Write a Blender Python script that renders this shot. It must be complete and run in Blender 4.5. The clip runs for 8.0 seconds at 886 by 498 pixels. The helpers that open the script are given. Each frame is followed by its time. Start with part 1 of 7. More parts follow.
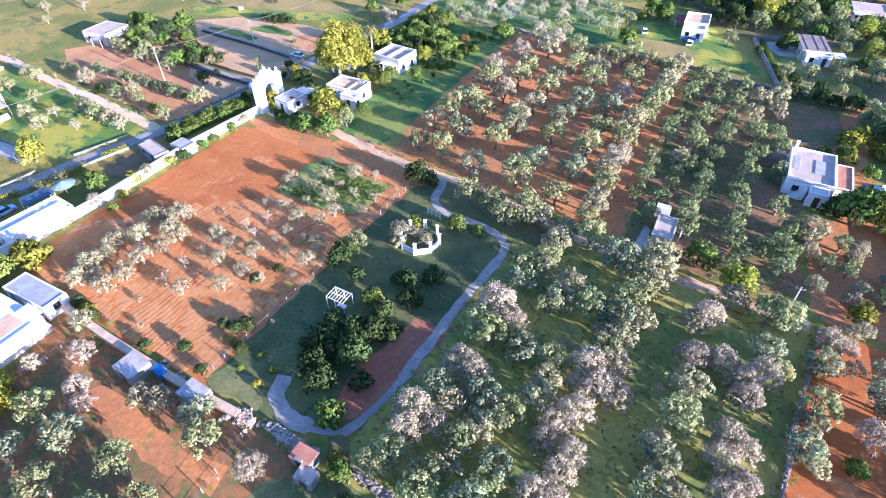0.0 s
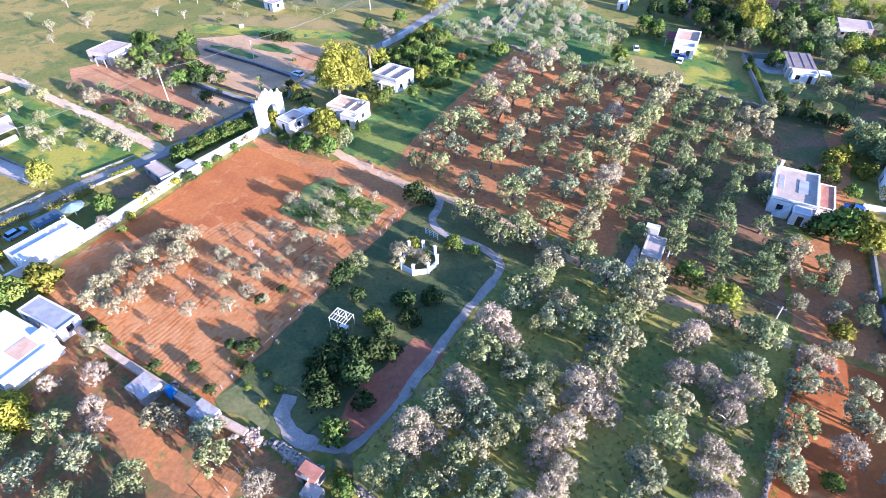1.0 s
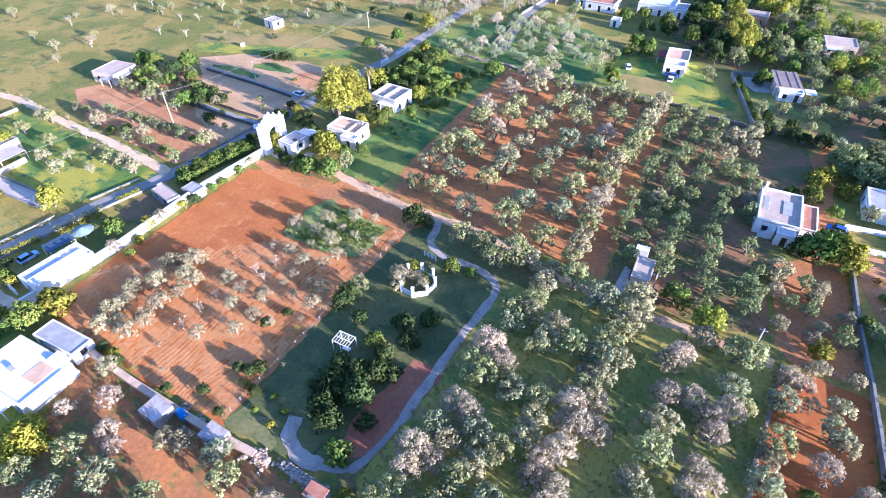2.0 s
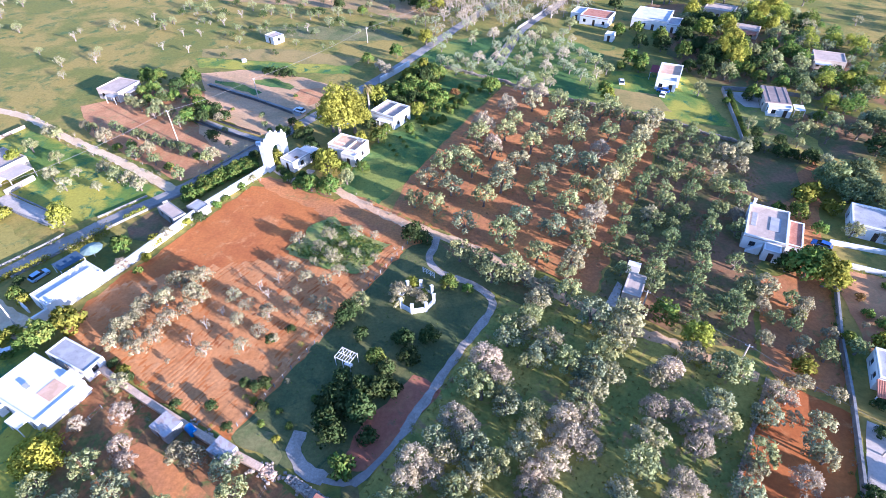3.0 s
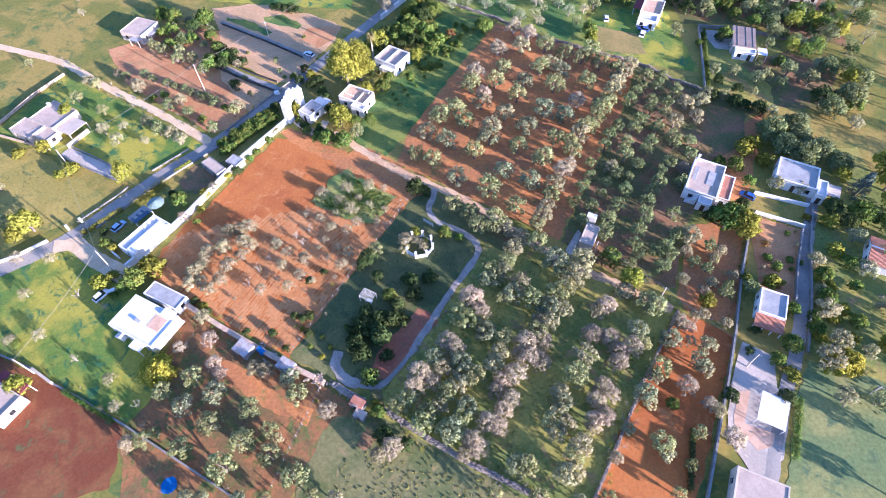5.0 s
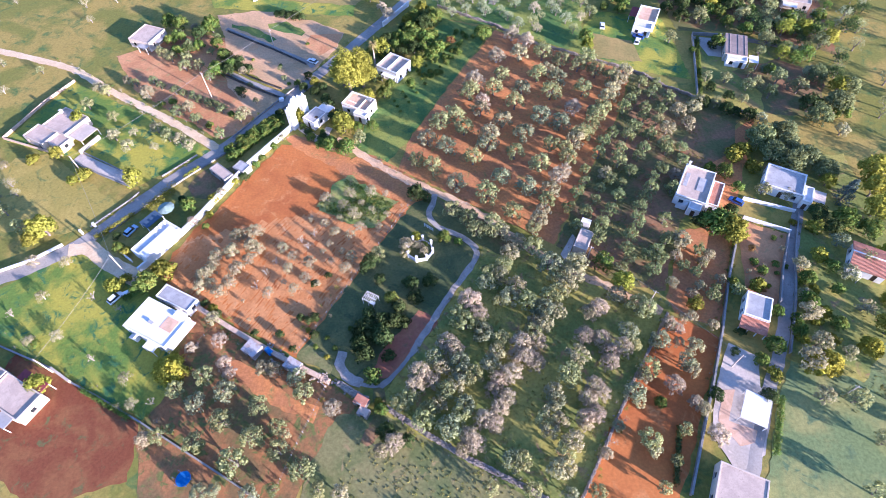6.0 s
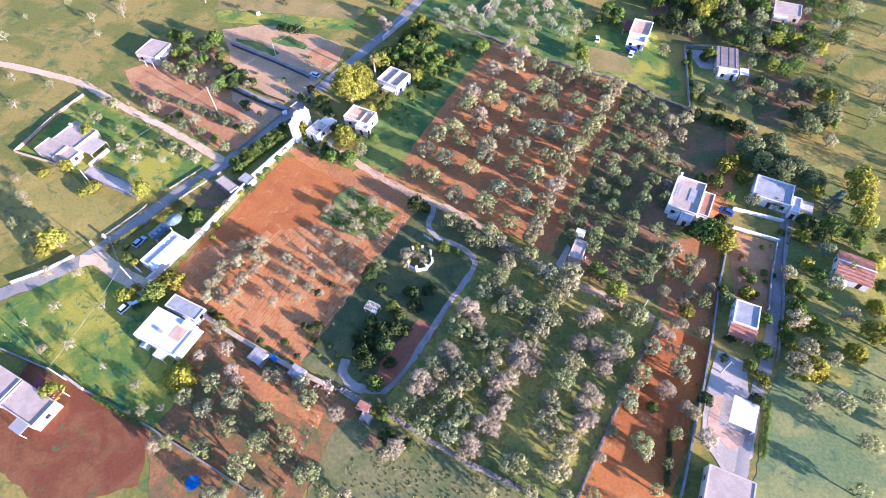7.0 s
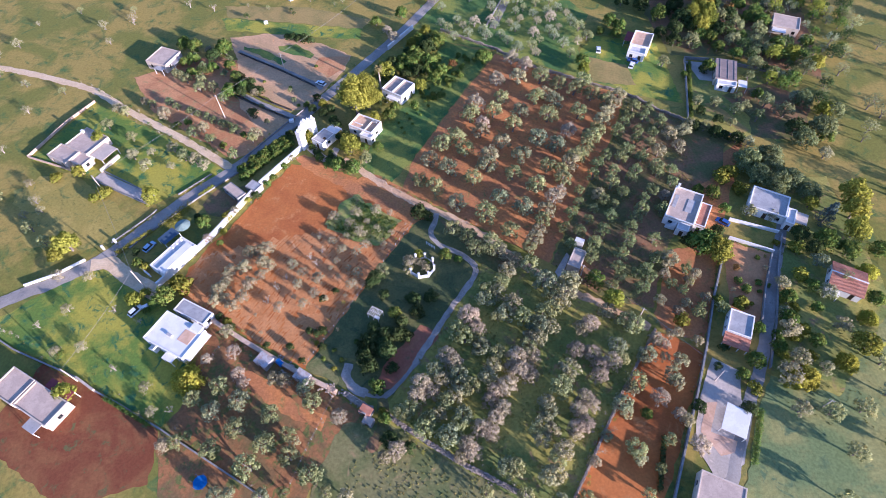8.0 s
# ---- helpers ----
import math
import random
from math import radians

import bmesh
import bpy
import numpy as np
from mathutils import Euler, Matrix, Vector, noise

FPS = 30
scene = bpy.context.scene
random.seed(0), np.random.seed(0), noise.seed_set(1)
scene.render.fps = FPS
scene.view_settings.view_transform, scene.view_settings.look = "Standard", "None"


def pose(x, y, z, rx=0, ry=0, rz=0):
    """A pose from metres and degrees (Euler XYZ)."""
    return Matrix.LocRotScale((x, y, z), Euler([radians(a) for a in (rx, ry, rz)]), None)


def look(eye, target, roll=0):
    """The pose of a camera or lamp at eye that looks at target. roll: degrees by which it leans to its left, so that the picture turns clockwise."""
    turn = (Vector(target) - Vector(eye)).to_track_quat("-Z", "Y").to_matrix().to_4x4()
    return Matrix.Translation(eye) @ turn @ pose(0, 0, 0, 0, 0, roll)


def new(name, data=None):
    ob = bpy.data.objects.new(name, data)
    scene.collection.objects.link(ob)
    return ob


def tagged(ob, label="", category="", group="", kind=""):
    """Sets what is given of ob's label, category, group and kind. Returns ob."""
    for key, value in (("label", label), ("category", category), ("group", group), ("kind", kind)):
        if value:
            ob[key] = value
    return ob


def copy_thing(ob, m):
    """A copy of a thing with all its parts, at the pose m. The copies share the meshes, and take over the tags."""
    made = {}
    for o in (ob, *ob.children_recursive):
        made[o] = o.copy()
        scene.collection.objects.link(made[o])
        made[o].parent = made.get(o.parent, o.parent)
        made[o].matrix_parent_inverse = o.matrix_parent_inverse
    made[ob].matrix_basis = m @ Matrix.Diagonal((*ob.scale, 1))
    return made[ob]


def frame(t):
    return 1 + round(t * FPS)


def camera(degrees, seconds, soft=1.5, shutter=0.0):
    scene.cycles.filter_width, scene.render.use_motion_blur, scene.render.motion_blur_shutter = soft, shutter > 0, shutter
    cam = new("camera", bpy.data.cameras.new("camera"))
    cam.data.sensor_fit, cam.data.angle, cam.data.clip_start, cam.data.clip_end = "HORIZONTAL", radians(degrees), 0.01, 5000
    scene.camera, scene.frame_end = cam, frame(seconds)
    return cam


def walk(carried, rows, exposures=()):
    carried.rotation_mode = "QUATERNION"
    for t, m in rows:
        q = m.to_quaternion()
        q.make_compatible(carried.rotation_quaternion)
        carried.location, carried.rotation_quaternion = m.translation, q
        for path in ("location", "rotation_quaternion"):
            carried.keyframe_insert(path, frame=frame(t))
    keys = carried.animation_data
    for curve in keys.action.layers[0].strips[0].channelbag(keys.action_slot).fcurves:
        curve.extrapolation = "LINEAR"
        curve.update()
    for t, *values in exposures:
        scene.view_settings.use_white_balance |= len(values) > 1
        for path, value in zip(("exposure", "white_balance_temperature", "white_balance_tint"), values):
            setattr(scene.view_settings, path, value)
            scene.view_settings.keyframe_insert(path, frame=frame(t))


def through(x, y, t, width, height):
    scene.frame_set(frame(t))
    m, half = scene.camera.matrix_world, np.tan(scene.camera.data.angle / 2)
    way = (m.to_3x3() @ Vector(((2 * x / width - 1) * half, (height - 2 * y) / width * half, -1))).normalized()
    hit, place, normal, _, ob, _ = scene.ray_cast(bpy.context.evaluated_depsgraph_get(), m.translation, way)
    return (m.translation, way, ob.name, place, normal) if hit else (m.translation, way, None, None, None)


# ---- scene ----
# Camera: a drone that climbs almost straight up over the groves
cam = camera(77.6, 8.0, soft=0.8)
PATH = [
    (0, (0.099, 2.364, 59.456), (-0.076, 9.813, 52.787), -0.7),
    (0.5, (0.134, 2.105, 61.642), (-0.016, 9.571, 54.991), -0.7),
    (1, (0.188, 1.701, 63.920), (0.053, 9.186, 57.290), -0.8),
    (1.5, (0.182, 1.450, 66.165), (0.072, 8.954, 59.556), -0.8),
    (3, (0.448, 0.358, 73.391), (0.373, 7.907, 66.832), -1.0),
    (3.2, (0.330, 0.106, 73.951), (0.275, 7.686, 67.426), -0.9),
    (3.4, (0.645, -0.363, 78.501), (0.585, 7.202, 71.961), -1.0),
    (3.5, (0.651, -1.067, 81.865), (0.601, 6.398, 75.210), -1.0),
    (3.6, (0.886, -1.754, 85.737), (0.818, 5.535, 78.891), -1.2),
    (3.7, (1.121, -2.441, 89.610), (1.036, 4.656, 82.566), -1.3),
    (3.8, (1.356, -3.128, 93.482), (1.258, 3.631, 86.113), -1.5),
    (3.9, (1.591, -3.815, 97.355), (1.482, 2.562, 89.654), -1.6),
    (4, (1.826, -4.503, 101.227), (1.706, 1.588, 93.297), -1.8),
    (4.5, (1.912, -4.838, 103.536), (1.787, 1.003, 95.420), -1.9),
    (6, (2.311, -6.479, 110.632), (2.171, -0.744, 102.441), -2.0),
    (6.5, (2.590, -6.985, 112.809), (2.440, -1.235, 104.629), -2.2),
    (7, (2.685, -7.538, 115.285), (2.540, -1.762, 107.123), -2.2),
    (7.5, (2.855, -7.985, 117.325), (2.695, -2.192, 109.175), -2.2),
    (8, (3.005, -8.320, 118.883), (2.810, -2.515, 110.743), -2.1),
]
walk(cam, [(t, look(eye, target, roll)) for t, eye, target, roll in PATH], [(0.0, 1.87, 4760, 27), (3.5, 1.78, 4760, 28), (4.2, 1.76, 4850, 30), (7.0, 1.74, 4990, 32), (7.6, 1.63, 4990, 32), (8.0, 1.24, 4990, 32)])

# ---- light: low warm sun from behind and to the right, blue sky ----
SUN_FROM = Vector((0.81, -0.585, 0.0)).normalized()
SUN_UP = 11.5
world = bpy.data.worlds.new("sky")
world.use_nodes = True
scene.world = world
wn = world.node_tree.nodes
sky = wn.new("ShaderNodeTexSky")
sky.sky_type = "NISHITA"
sky.sun_disc = False
sky.sun_elevation = radians(SUN_UP)
sky.sun_rotation = math.atan2(SUN_FROM.x, SUN_FROM.y)
sky.air_density, sky.dust_density, sky.ozone_density = 1.0, 0.6, 2.4
wn["Background"].inputs[1].default_value = 0.116
world.node_tree.links.new(sky.outputs[0], wn["Background"].inputs[0])

sun = new("sun", bpy.data.lights.new("sun", "SUN"))
sun.data.energy, sun.data.angle = 5.9, radians(0.53)
sun.data.color = (1.0, 0.81, 0.575)
sun_dir = SUN_FROM * math.cos(radians(SUN_UP)) + Vector((0, 0, math.sin(radians(SUN_UP))))
sun.matrix_world = look(sun_dir * 400, (0, 0, 0))

# ---- materials ----


def node(tree, kind, **values):
    n = tree.nodes.new(kind)
    for key, value in values.items():
        n.inputs[key].default_value = value
    return n


def blend(tree, factor, a, b, mode="MIX"):
    """Mix two colours (sockets or tuples) by a factor (socket or number)."""
    m = tree.nodes.new("ShaderNodeMix")
    m.data_type, m.blend_type = "RGBA", mode
    for socket, value in ((m.inputs[0], factor), (m.inputs[6], a), (m.inputs[7], b)):
        if isinstance(value, bpy.types.NodeSocket):
            tree.links.new(value, socket)
        elif isinstance(value, tuple):
            socket.default_value = (*value[:3], 1)
        else:
            socket.default_value = value
    return m.outputs[2]


def ramp(tree, socket, low, high):
    r = tree.nodes.new("ShaderNodeMapRange")
    r.interpolation_type = "SMOOTHSTEP"
    r.inputs["From Min"].default_value, r.inputs["From Max"].default_value = low, high
    tree.links.new(socket, r.inputs["Value"])
    return r.outputs["Result"]


def noise_of(tree, where, scale, detail=4.0, rough=0.55, warp=0.0):
    n = node(tree, "ShaderNodeTexNoise", Scale=scale, Detail=detail, Roughness=rough, Distortion=warp)
    tree.links.new(where, n.inputs["Vector"])
    return n.outputs["Fac"]


def fresh(name):
    m = bpy.data.materials.new(name)
    m.use_nodes = True
    tree = m.node_tree
    return m, tree, tree.nodes["Principled BSDF"]


def surface(name, a, b, c=None, large=0.08, fine=1.5, grain=0.25, bump=0.4, relief=0.06, rough=0.9, local=False, vary=0.0,
            edge=(0.42, 0.58), third=(0.55, 0.7), metal=0.0):
    """A weathered surface: a and b mixed in large patches, c in smaller ones, with grain and relief."""
    m, tree, bsdf = fresh(name)
    if local:
        where = tree.nodes.new("ShaderNodeTexCoord").outputs["Object"]
    else:
        where = tree.nodes.new("ShaderNodeNewGeometry").outputs["Position"]
    colour = blend(tree, ramp(tree, noise_of(tree, where, large, 6.0, 0.62, 0.4), *edge), a, b)
    if c:
        colour = blend(tree, ramp(tree, noise_of(tree, where, large * 3.7, 6.0, 0.65, 0.8), *third), colour, c)
    small = noise_of(tree, where, fine, 5.0, 0.7)
    value = tree.nodes.new("ShaderNodeMapRange")
    value.inputs["To Min"].default_value, value.inputs["To Max"].default_value = 1 - grain, 1 + grain
    value.inputs["From Min"].default_value, value.inputs["From Max"].default_value = 0.28, 0.72
    tree.links.new(small, value.inputs["Value"])
    hsv = tree.nodes.new("ShaderNodeHueSaturation")
    tree.links.new(value.outputs["Result"], hsv.inputs["Value"])
    tree.links.new(colour, hsv.inputs["Color"])
    out = hsv.outputs["Color"]
    if vary:
        info = tree.nodes.new("ShaderNodeObjectInfo")
        v = tree.nodes.new("ShaderNodeMapRange")
        v.inputs["To Min"].default_value, v.inputs["To Max"].default_value = 1 - vary, 1 + vary
        tree.links.new(info.outputs["Random"], v.inputs["Value"])
        h2 = tree.nodes.new("ShaderNodeHueSaturation")
        tree.links.new(v.outputs["Result"], h2.inputs["Value"])
        tree.links.new(out, h2.inputs["Color"])
        out = h2.outputs["Color"]
    tree.links.new(out, bsdf.inputs["Base Color"])
    bsdf.inputs["Roughness"].default_value = rough
    bsdf.inputs["Metallic"].default_value = metal
    bsdf.inputs["Specular IOR Level"].default_value = 0.25
    if bump:
        bp = tree.nodes.new("ShaderNodeBump")
        bp.inputs["Strength"].default_value, bp.inputs["Distance"].default_value = bump, relief
        tree.links.new(small, bp.inputs["Height"])
        tree.links.new(bp.outputs["Normal"], bsdf.inputs["Normal"])
    return m


def foliage(name, dark, light, warm, through=0.25, vary=0.18):
    """Leaves: three tones by leaf and by patch, a share of the light passing through."""
    m, tree, bsdf = fresh(name)
    tree.nodes.remove(bsdf)
    geo = tree.nodes.new("ShaderNodeNewGeometry")
    info = tree.nodes.new("ShaderNodeObjectInfo")
    colour = blend(tree, geo.outputs["Random Per Island"], dark, light)
    patch = ramp(tree, noise_of(tree, geo.outputs["Position"], 0.9, 3.0), 0.45, 0.66)
    colour = blend(tree, patch, colour, warm)
    v = tree.nodes.new("ShaderNodeMapRange")
    v.inputs["To Min"].default_value, v.inputs["To Max"].default_value = 1 - vary, 1 + vary
    tree.links.new(info.outputs["Random"], v.inputs["Value"])
    h = tree.nodes.new("ShaderNodeMapRange")
    h.inputs["To Min"].default_value, h.inputs["To Max"].default_value = 0.485, 0.515
    wob = tree.nodes.new("ShaderNodeMath")
    wob.operation = "FRACT"
    mul = tree.nodes.new("ShaderNodeMath")
    mul.operation = "MULTIPLY"
    mul.inputs[1].default_value = 7.31
    tree.links.new(info.outputs["Random"], mul.inputs[0])
    tree.links.new(mul.outputs[0], wob.inputs[0])
    tree.links.new(wob.outputs[0], h.inputs["Value"])
    hsv = tree.nodes.new("ShaderNodeHueSaturation")
    tree.links.new(h.outputs["Result"], hsv.inputs["Hue"])
    tree.links.new(v.outputs["Result"], hsv.inputs["Value"])
    tree.links.new(colour, hsv.inputs["Color"])
    diffuse = tree.nodes.new("ShaderNodeBsdfDiffuse")
    trans = tree.nodes.new("ShaderNodeBsdfTranslucent")
    mix = tree.nodes.new("ShaderNodeMixShader")
    mix.inputs[0].default_value = through
    for s in (diffuse, trans):
        tree.links.new(hsv.outputs["Color"], s.inputs["Color"])
    tree.links.new(diffuse.outputs[0], mix.inputs[1])
    tree.links.new(trans.outputs[0], mix.inputs[2])
    tree.links.new(mix.outputs[0], tree.nodes["Material Output"].inputs["Surface"])
    return m


M = {}
# ground
M["meadow"] = surface("meadow", (0.19, 0.185, 0.035), (0.335, 0.25, 0.06), (0.085, 0.145, 0.04), large=0.05, fine=1.2, grain=0.25, third=(0.5, 0.72))
# lawn's teal tone stands for tree shade, its yellow partly for sun bands
M["lawn"] = surface("lawn", (0.13, 0.205, 0.033), (0.37, 0.33, 0.045), (0.055, 0.15, 0.055), large=0.075, fine=1.6, grain=0.22, third=(0.52, 0.66))
# garden grass kept dark: part of the trees' shade is in this colour
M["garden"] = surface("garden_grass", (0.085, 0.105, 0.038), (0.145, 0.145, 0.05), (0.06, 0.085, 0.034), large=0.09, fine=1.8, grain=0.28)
M["dry"] = surface("dry_grass", (0.21, 0.195, 0.075), (0.13, 0.15, 0.05), (0.30, 0.22, 0.10), large=0.09, fine=1.3, grain=0.3)
M["gold"] = surface("golden_stubble", (0.36, 0.26, 0.085), (0.27, 0.22, 0.07), large=0.1, fine=1.2, grain=0.2)
M["red"] = surface("ploughed_red_soil", (0.47, 0.165, 0.042), (0.39, 0.125, 0.034), (0.53, 0.235, 0.08), large=0.05, fine=1.6, grain=0.2, relief=0.05)
M["redgrove"] = surface("grove_soil", (0.52, 0.215, 0.07), (0.42, 0.18, 0.07), (0.24, 0.19, 0.06), large=0.09, fine=1.5, grain=0.28)
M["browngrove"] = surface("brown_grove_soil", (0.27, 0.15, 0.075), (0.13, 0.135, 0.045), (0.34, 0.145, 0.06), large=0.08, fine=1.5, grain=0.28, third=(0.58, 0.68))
M["greengrove"] = surface("grove_grass", (0.175, 0.21, 0.052), (0.34, 0.30, 0.068), (0.30, 0.19, 0.095), large=0.08, fine=1.5, grain=0.3)
M["eastgrass"] = surface("rough_green_pasture", (0.165, 0.215, 0.08), (0.28, 0.275, 0.095), (0.105, 0.16, 0.075), large=0.06, fine=1.4, grain=0.3)
# darker brown tone puts tree shade into the soil; green is weeds
M["westsoil"] = surface("mottled_grove_soil", (0.33, 0.15, 0.058), (0.19, 0.125, 0.052), (0.14, 0.15, 0.042), large=0.11, fine=1.5, grain=0.3, third=(0.5, 0.62))
M["strip"] = surface("dark_strip_grass", (0.085, 0.165, 0.04), (0.23, 0.255, 0.05), (0.055, 0.125, 0.045), large=0.09, fine=1.6, grain=0.25)
M["palered"] = surface("dusty_red_soil", (0.53, 0.245, 0.09), (0.46, 0.195, 0.065), (0.58, 0.32, 0.145), large=0.07, fine=1.6, grain=0.2, relief=0.05)
M["tan"] = surface("tan_roof_tiles", (0.66, 0.44, 0.30), (0.58, 0.37, 0.24), large=0.5, fine=4.0, grain=0.1, bump=0.1)
M["goldmeadow"] = surface("golden_meadow", (0.32, 0.26, 0.06), (0.39, 0.30, 0.075), (0.16, 0.185, 0.055), large=0.06, fine=1.4, grain=0.22, third=(0.52, 0.68))
M["pinksoil"] = surface("pale_fallow_soil", (0.59, 0.36, 0.19), (0.46, 0.30, 0.15), (0.62, 0.34, 0.15), large=0.06, fine=1.3, grain=0.2)
M["farsoil"] = surface("far_fallow_soil", (0.44, 0.275, 0.13), (0.31, 0.225, 0.085), (0.19, 0.185, 0.055), large=0.05, fine=1.2, grain=0.25)
M["orangesoil"] = surface("orange_soil", (0.55, 0.28, 0.125), (0.44, 0.205, 0.09), (0.36, 0.27, 0.11), large=0.08, fine=1.4, grain=0.2)
M["redlot"] = surface("dark_red_lot", (0.19, 0.062, 0.026), (0.24, 0.10, 0.038), (0.13, 0.12, 0.045), large=0.1, fine=1.5, grain=0.2)
M["redlawn"] = surface("dark_red_soil", (0.34, 0.13, 0.075), (0.38, 0.16, 0.085), (0.20, 0.13, 0.07), large=0.1, fine=1.5, grain=0.2)
M["asphalt"] = surface("old_asphalt", (0.29, 0.262, 0.232), (0.36, 0.325, 0.285), (0.23, 0.212, 0.19), large=0.12, fine=2.5, grain=0.15, bump=0.2, relief=0.02)
M["dirt"] = surface("dirt_track", (0.70, 0.53, 0.33), (0.62, 0.45, 0.27), (0.74, 0.59, 0.40), large=0.1, fine=1.8, grain=0.15)
M["reddirt"] = surface("red_dirt_track", (0.66, 0.45, 0.265), (0.57, 0.36, 0.20), (0.70, 0.52, 0.33), large=0.1, fine=1.8, grain=0.2)
M["gravel"] = surface("gravel", (0.41, 0.355, 0.30), (0.33, 0.285, 0.235), (0.46, 0.39, 0.315), large=0.25, fine=3.0, grain=0.25)
M["paving"] = surface("concrete_paving", (0.54, 0.465, 0.39), (0.45, 0.39, 0.325), (0.58, 0.50, 0.42), large=0.2, fine=2.0, grain=0.14, bump=0.1)
M["brownroof"] = surface("brown_ribbed_roof", (0.30, 0.235, 0.205), (0.24, 0.19, 0.17), (0.36, 0.29, 0.25), large=0.3, fine=3.0, grain=0.12, bump=0.1)
# buildings
M["white"] = surface("limewash", (0.77, 0.75, 0.715), (0.70, 0.68, 0.645), (0.66, 0.63, 0.58), large=0.35, fine=4.0, grain=0.04, bump=0.15, relief=0.02, third=(0.62, 0.8))
M["cream"] = surface("cream_plaster", (0.56, 0.475, 0.385), (0.48, 0.405, 0.33), (0.42, 0.35, 0.285), large=0.35, fine=4.0, grain=0.06, bump=0.15, relief=0.02, third=(0.6, 0.8))
M["greyroof"] = surface("grey_roof_coating", (0.34, 0.335, 0.33), (0.42, 0.41, 0.40), (0.27, 0.26, 0.26), large=0.3, fine=3.0, grain=0.08, bump=0.1)
M["paleroof"] = surface("pale_stone_roof", (0.54, 0.425, 0.335), (0.47, 0.365, 0.29), (0.40, 0.315, 0.25), large=0.35, fine=3.0, grain=0.1, bump=0.1)
M["whiteroof"] = surface("white_roof_coating", (0.66, 0.64, 0.62), (0.57, 0.55, 0.53), (0.46, 0.44, 0.41), large=0.3, fine=3.0, grain=0.08, bump=0.1, third=(0.55, 0.75))
M["terracotta"] = surface("terracotta", (0.48, 0.22, 0.14), (0.40, 0.17, 0.105), (0.54, 0.30, 0.2), large=0.7, fine=4.0, grain=0.12, bump=0.3, relief=0.03)
M["maroon"] = surface("dark_red_sheet", (0.25, 0.06, 0.06), (0.20, 0.05, 0.055), large=0.5, fine=4.0, grain=0.1, bump=0.1)
M["stone"] = surface("dry_stone", (0.40, 0.33, 0.26), (0.29, 0.245, 0.20), (0.48, 0.42, 0.35), large=1.3, fine=4.0, grain=0.25, bump=0.4, relief=0.04)
M["concrete"] = surface("rough_concrete", (0.27, 0.26, 0.245), (0.21, 0.205, 0.195), (0.33, 0.31, 0.28), large=0.5, fine=4.0, grain=0.12, bump=0.2, relief=0.02)
M["wood"] = surface("weathered_wood", (0.24, 0.17, 0.11), (0.18, 0.12, 0.08), large=2.0, fine=9.0, grain=0.2, bump=0.2, local=True)
M["darkwood"] = surface("dark_shutter_wood", (0.07, 0.05, 0.035), (0.10, 0.065, 0.04), large=2.0, fine=9.0, grain=0.2, bump=0.2, local=True)
M["metal"] = surface("galvanised_metal", (0.5, 0.5, 0.5), (0.42, 0.42, 0.43), large=1.0, fine=6.0, grain=0.08, bump=0.05, rough=0.45, metal=0.7, local=True)
M["tin"] = surface("rusty_tin", (0.46, 0.43, 0.42), (0.38, 0.30, 0.26), (0.50, 0.47, 0.46), large=0.8, fine=6.0, grain=0.12, bump=0.15, rough=0.6, local=True)
M["bark"] = surface("bark", (0.16, 0.13, 0.10), (0.22, 0.19, 0.16), large=2.0, fine=10.0, grain=0.3, bump=0.6, relief=0.05, local=True)
M["palebark"] = surface("pale_dry_bark", (0.42, 0.36, 0.30), (0.33, 0.28, 0.24), large=2.0, fine=10.0, grain=0.2, bump=0.5, relief=0.04, local=True)
M["bluesheet"] = surface("blue_sheet", (0.025, 0.13, 0.36), (0.03, 0.16, 0.42), large=0.8, fine=5.0, grain=0.1, bump=0.1, rough=0.5, local=True)
M["navysheet"] = surface("dark_navy_sheet", (0.05, 0.085, 0.13), (0.065, 0.10, 0.15), large=0.8, fine=5.0, grain=0.12, bump=0.1, rough=0.6, local=True)
M["greycloth"] = surface("grey_green_canvas", (0.22, 0.29, 0.26), (0.18, 0.245, 0.22), large=0.6, fine=5.0, grain=0.08, bump=0.1, local=True)
M["cable"] = surface("cable", (0.30, 0.295, 0.28), (0.25, 0.245, 0.24), large=0.6, fine=5.0, grain=0.1, bump=0.0, rough=0.5)
M["rubber"] = surface("tyre_rubber", (0.02, 0.02, 0.02), (0.03, 0.03, 0.03), large=3.0, fine=20.0, grain=0.1, bump=0.05, rough=0.8, local=True)
M["whitepaint"] = surface("white_car_paint", (0.8, 0.8, 0.8), (0.77, 0.77, 0.77), large=1.0, fine=8.0, grain=0.02, bump=0.0, rough=0.25, local=True)
M["bluepaint"] = surface("blue_car_paint", (0.05, 0.12, 0.36), (0.045, 0.11, 0.33), large=1.0, fine=8.0, grain=0.02, bump=0.0, rough=0.25, local=True)
M["palebluepaint"] = surface("pale_blue_car_paint", (0.42, 0.55, 0.68), (0.40, 0.52, 0.65), large=1.0, fine=8.0, grain=0.02, bump=0.0, rough=0.25, local=True)
glass, gtree, gb = fresh("window_glass")
gb.inputs["Base Color"].default_value = (0.03, 0.04, 0.05, 1)
gb.inputs["Roughness"].default_value = 0.05
gb.inputs["Transmission Weight"].default_value = 0.35
M["glass"] = glass
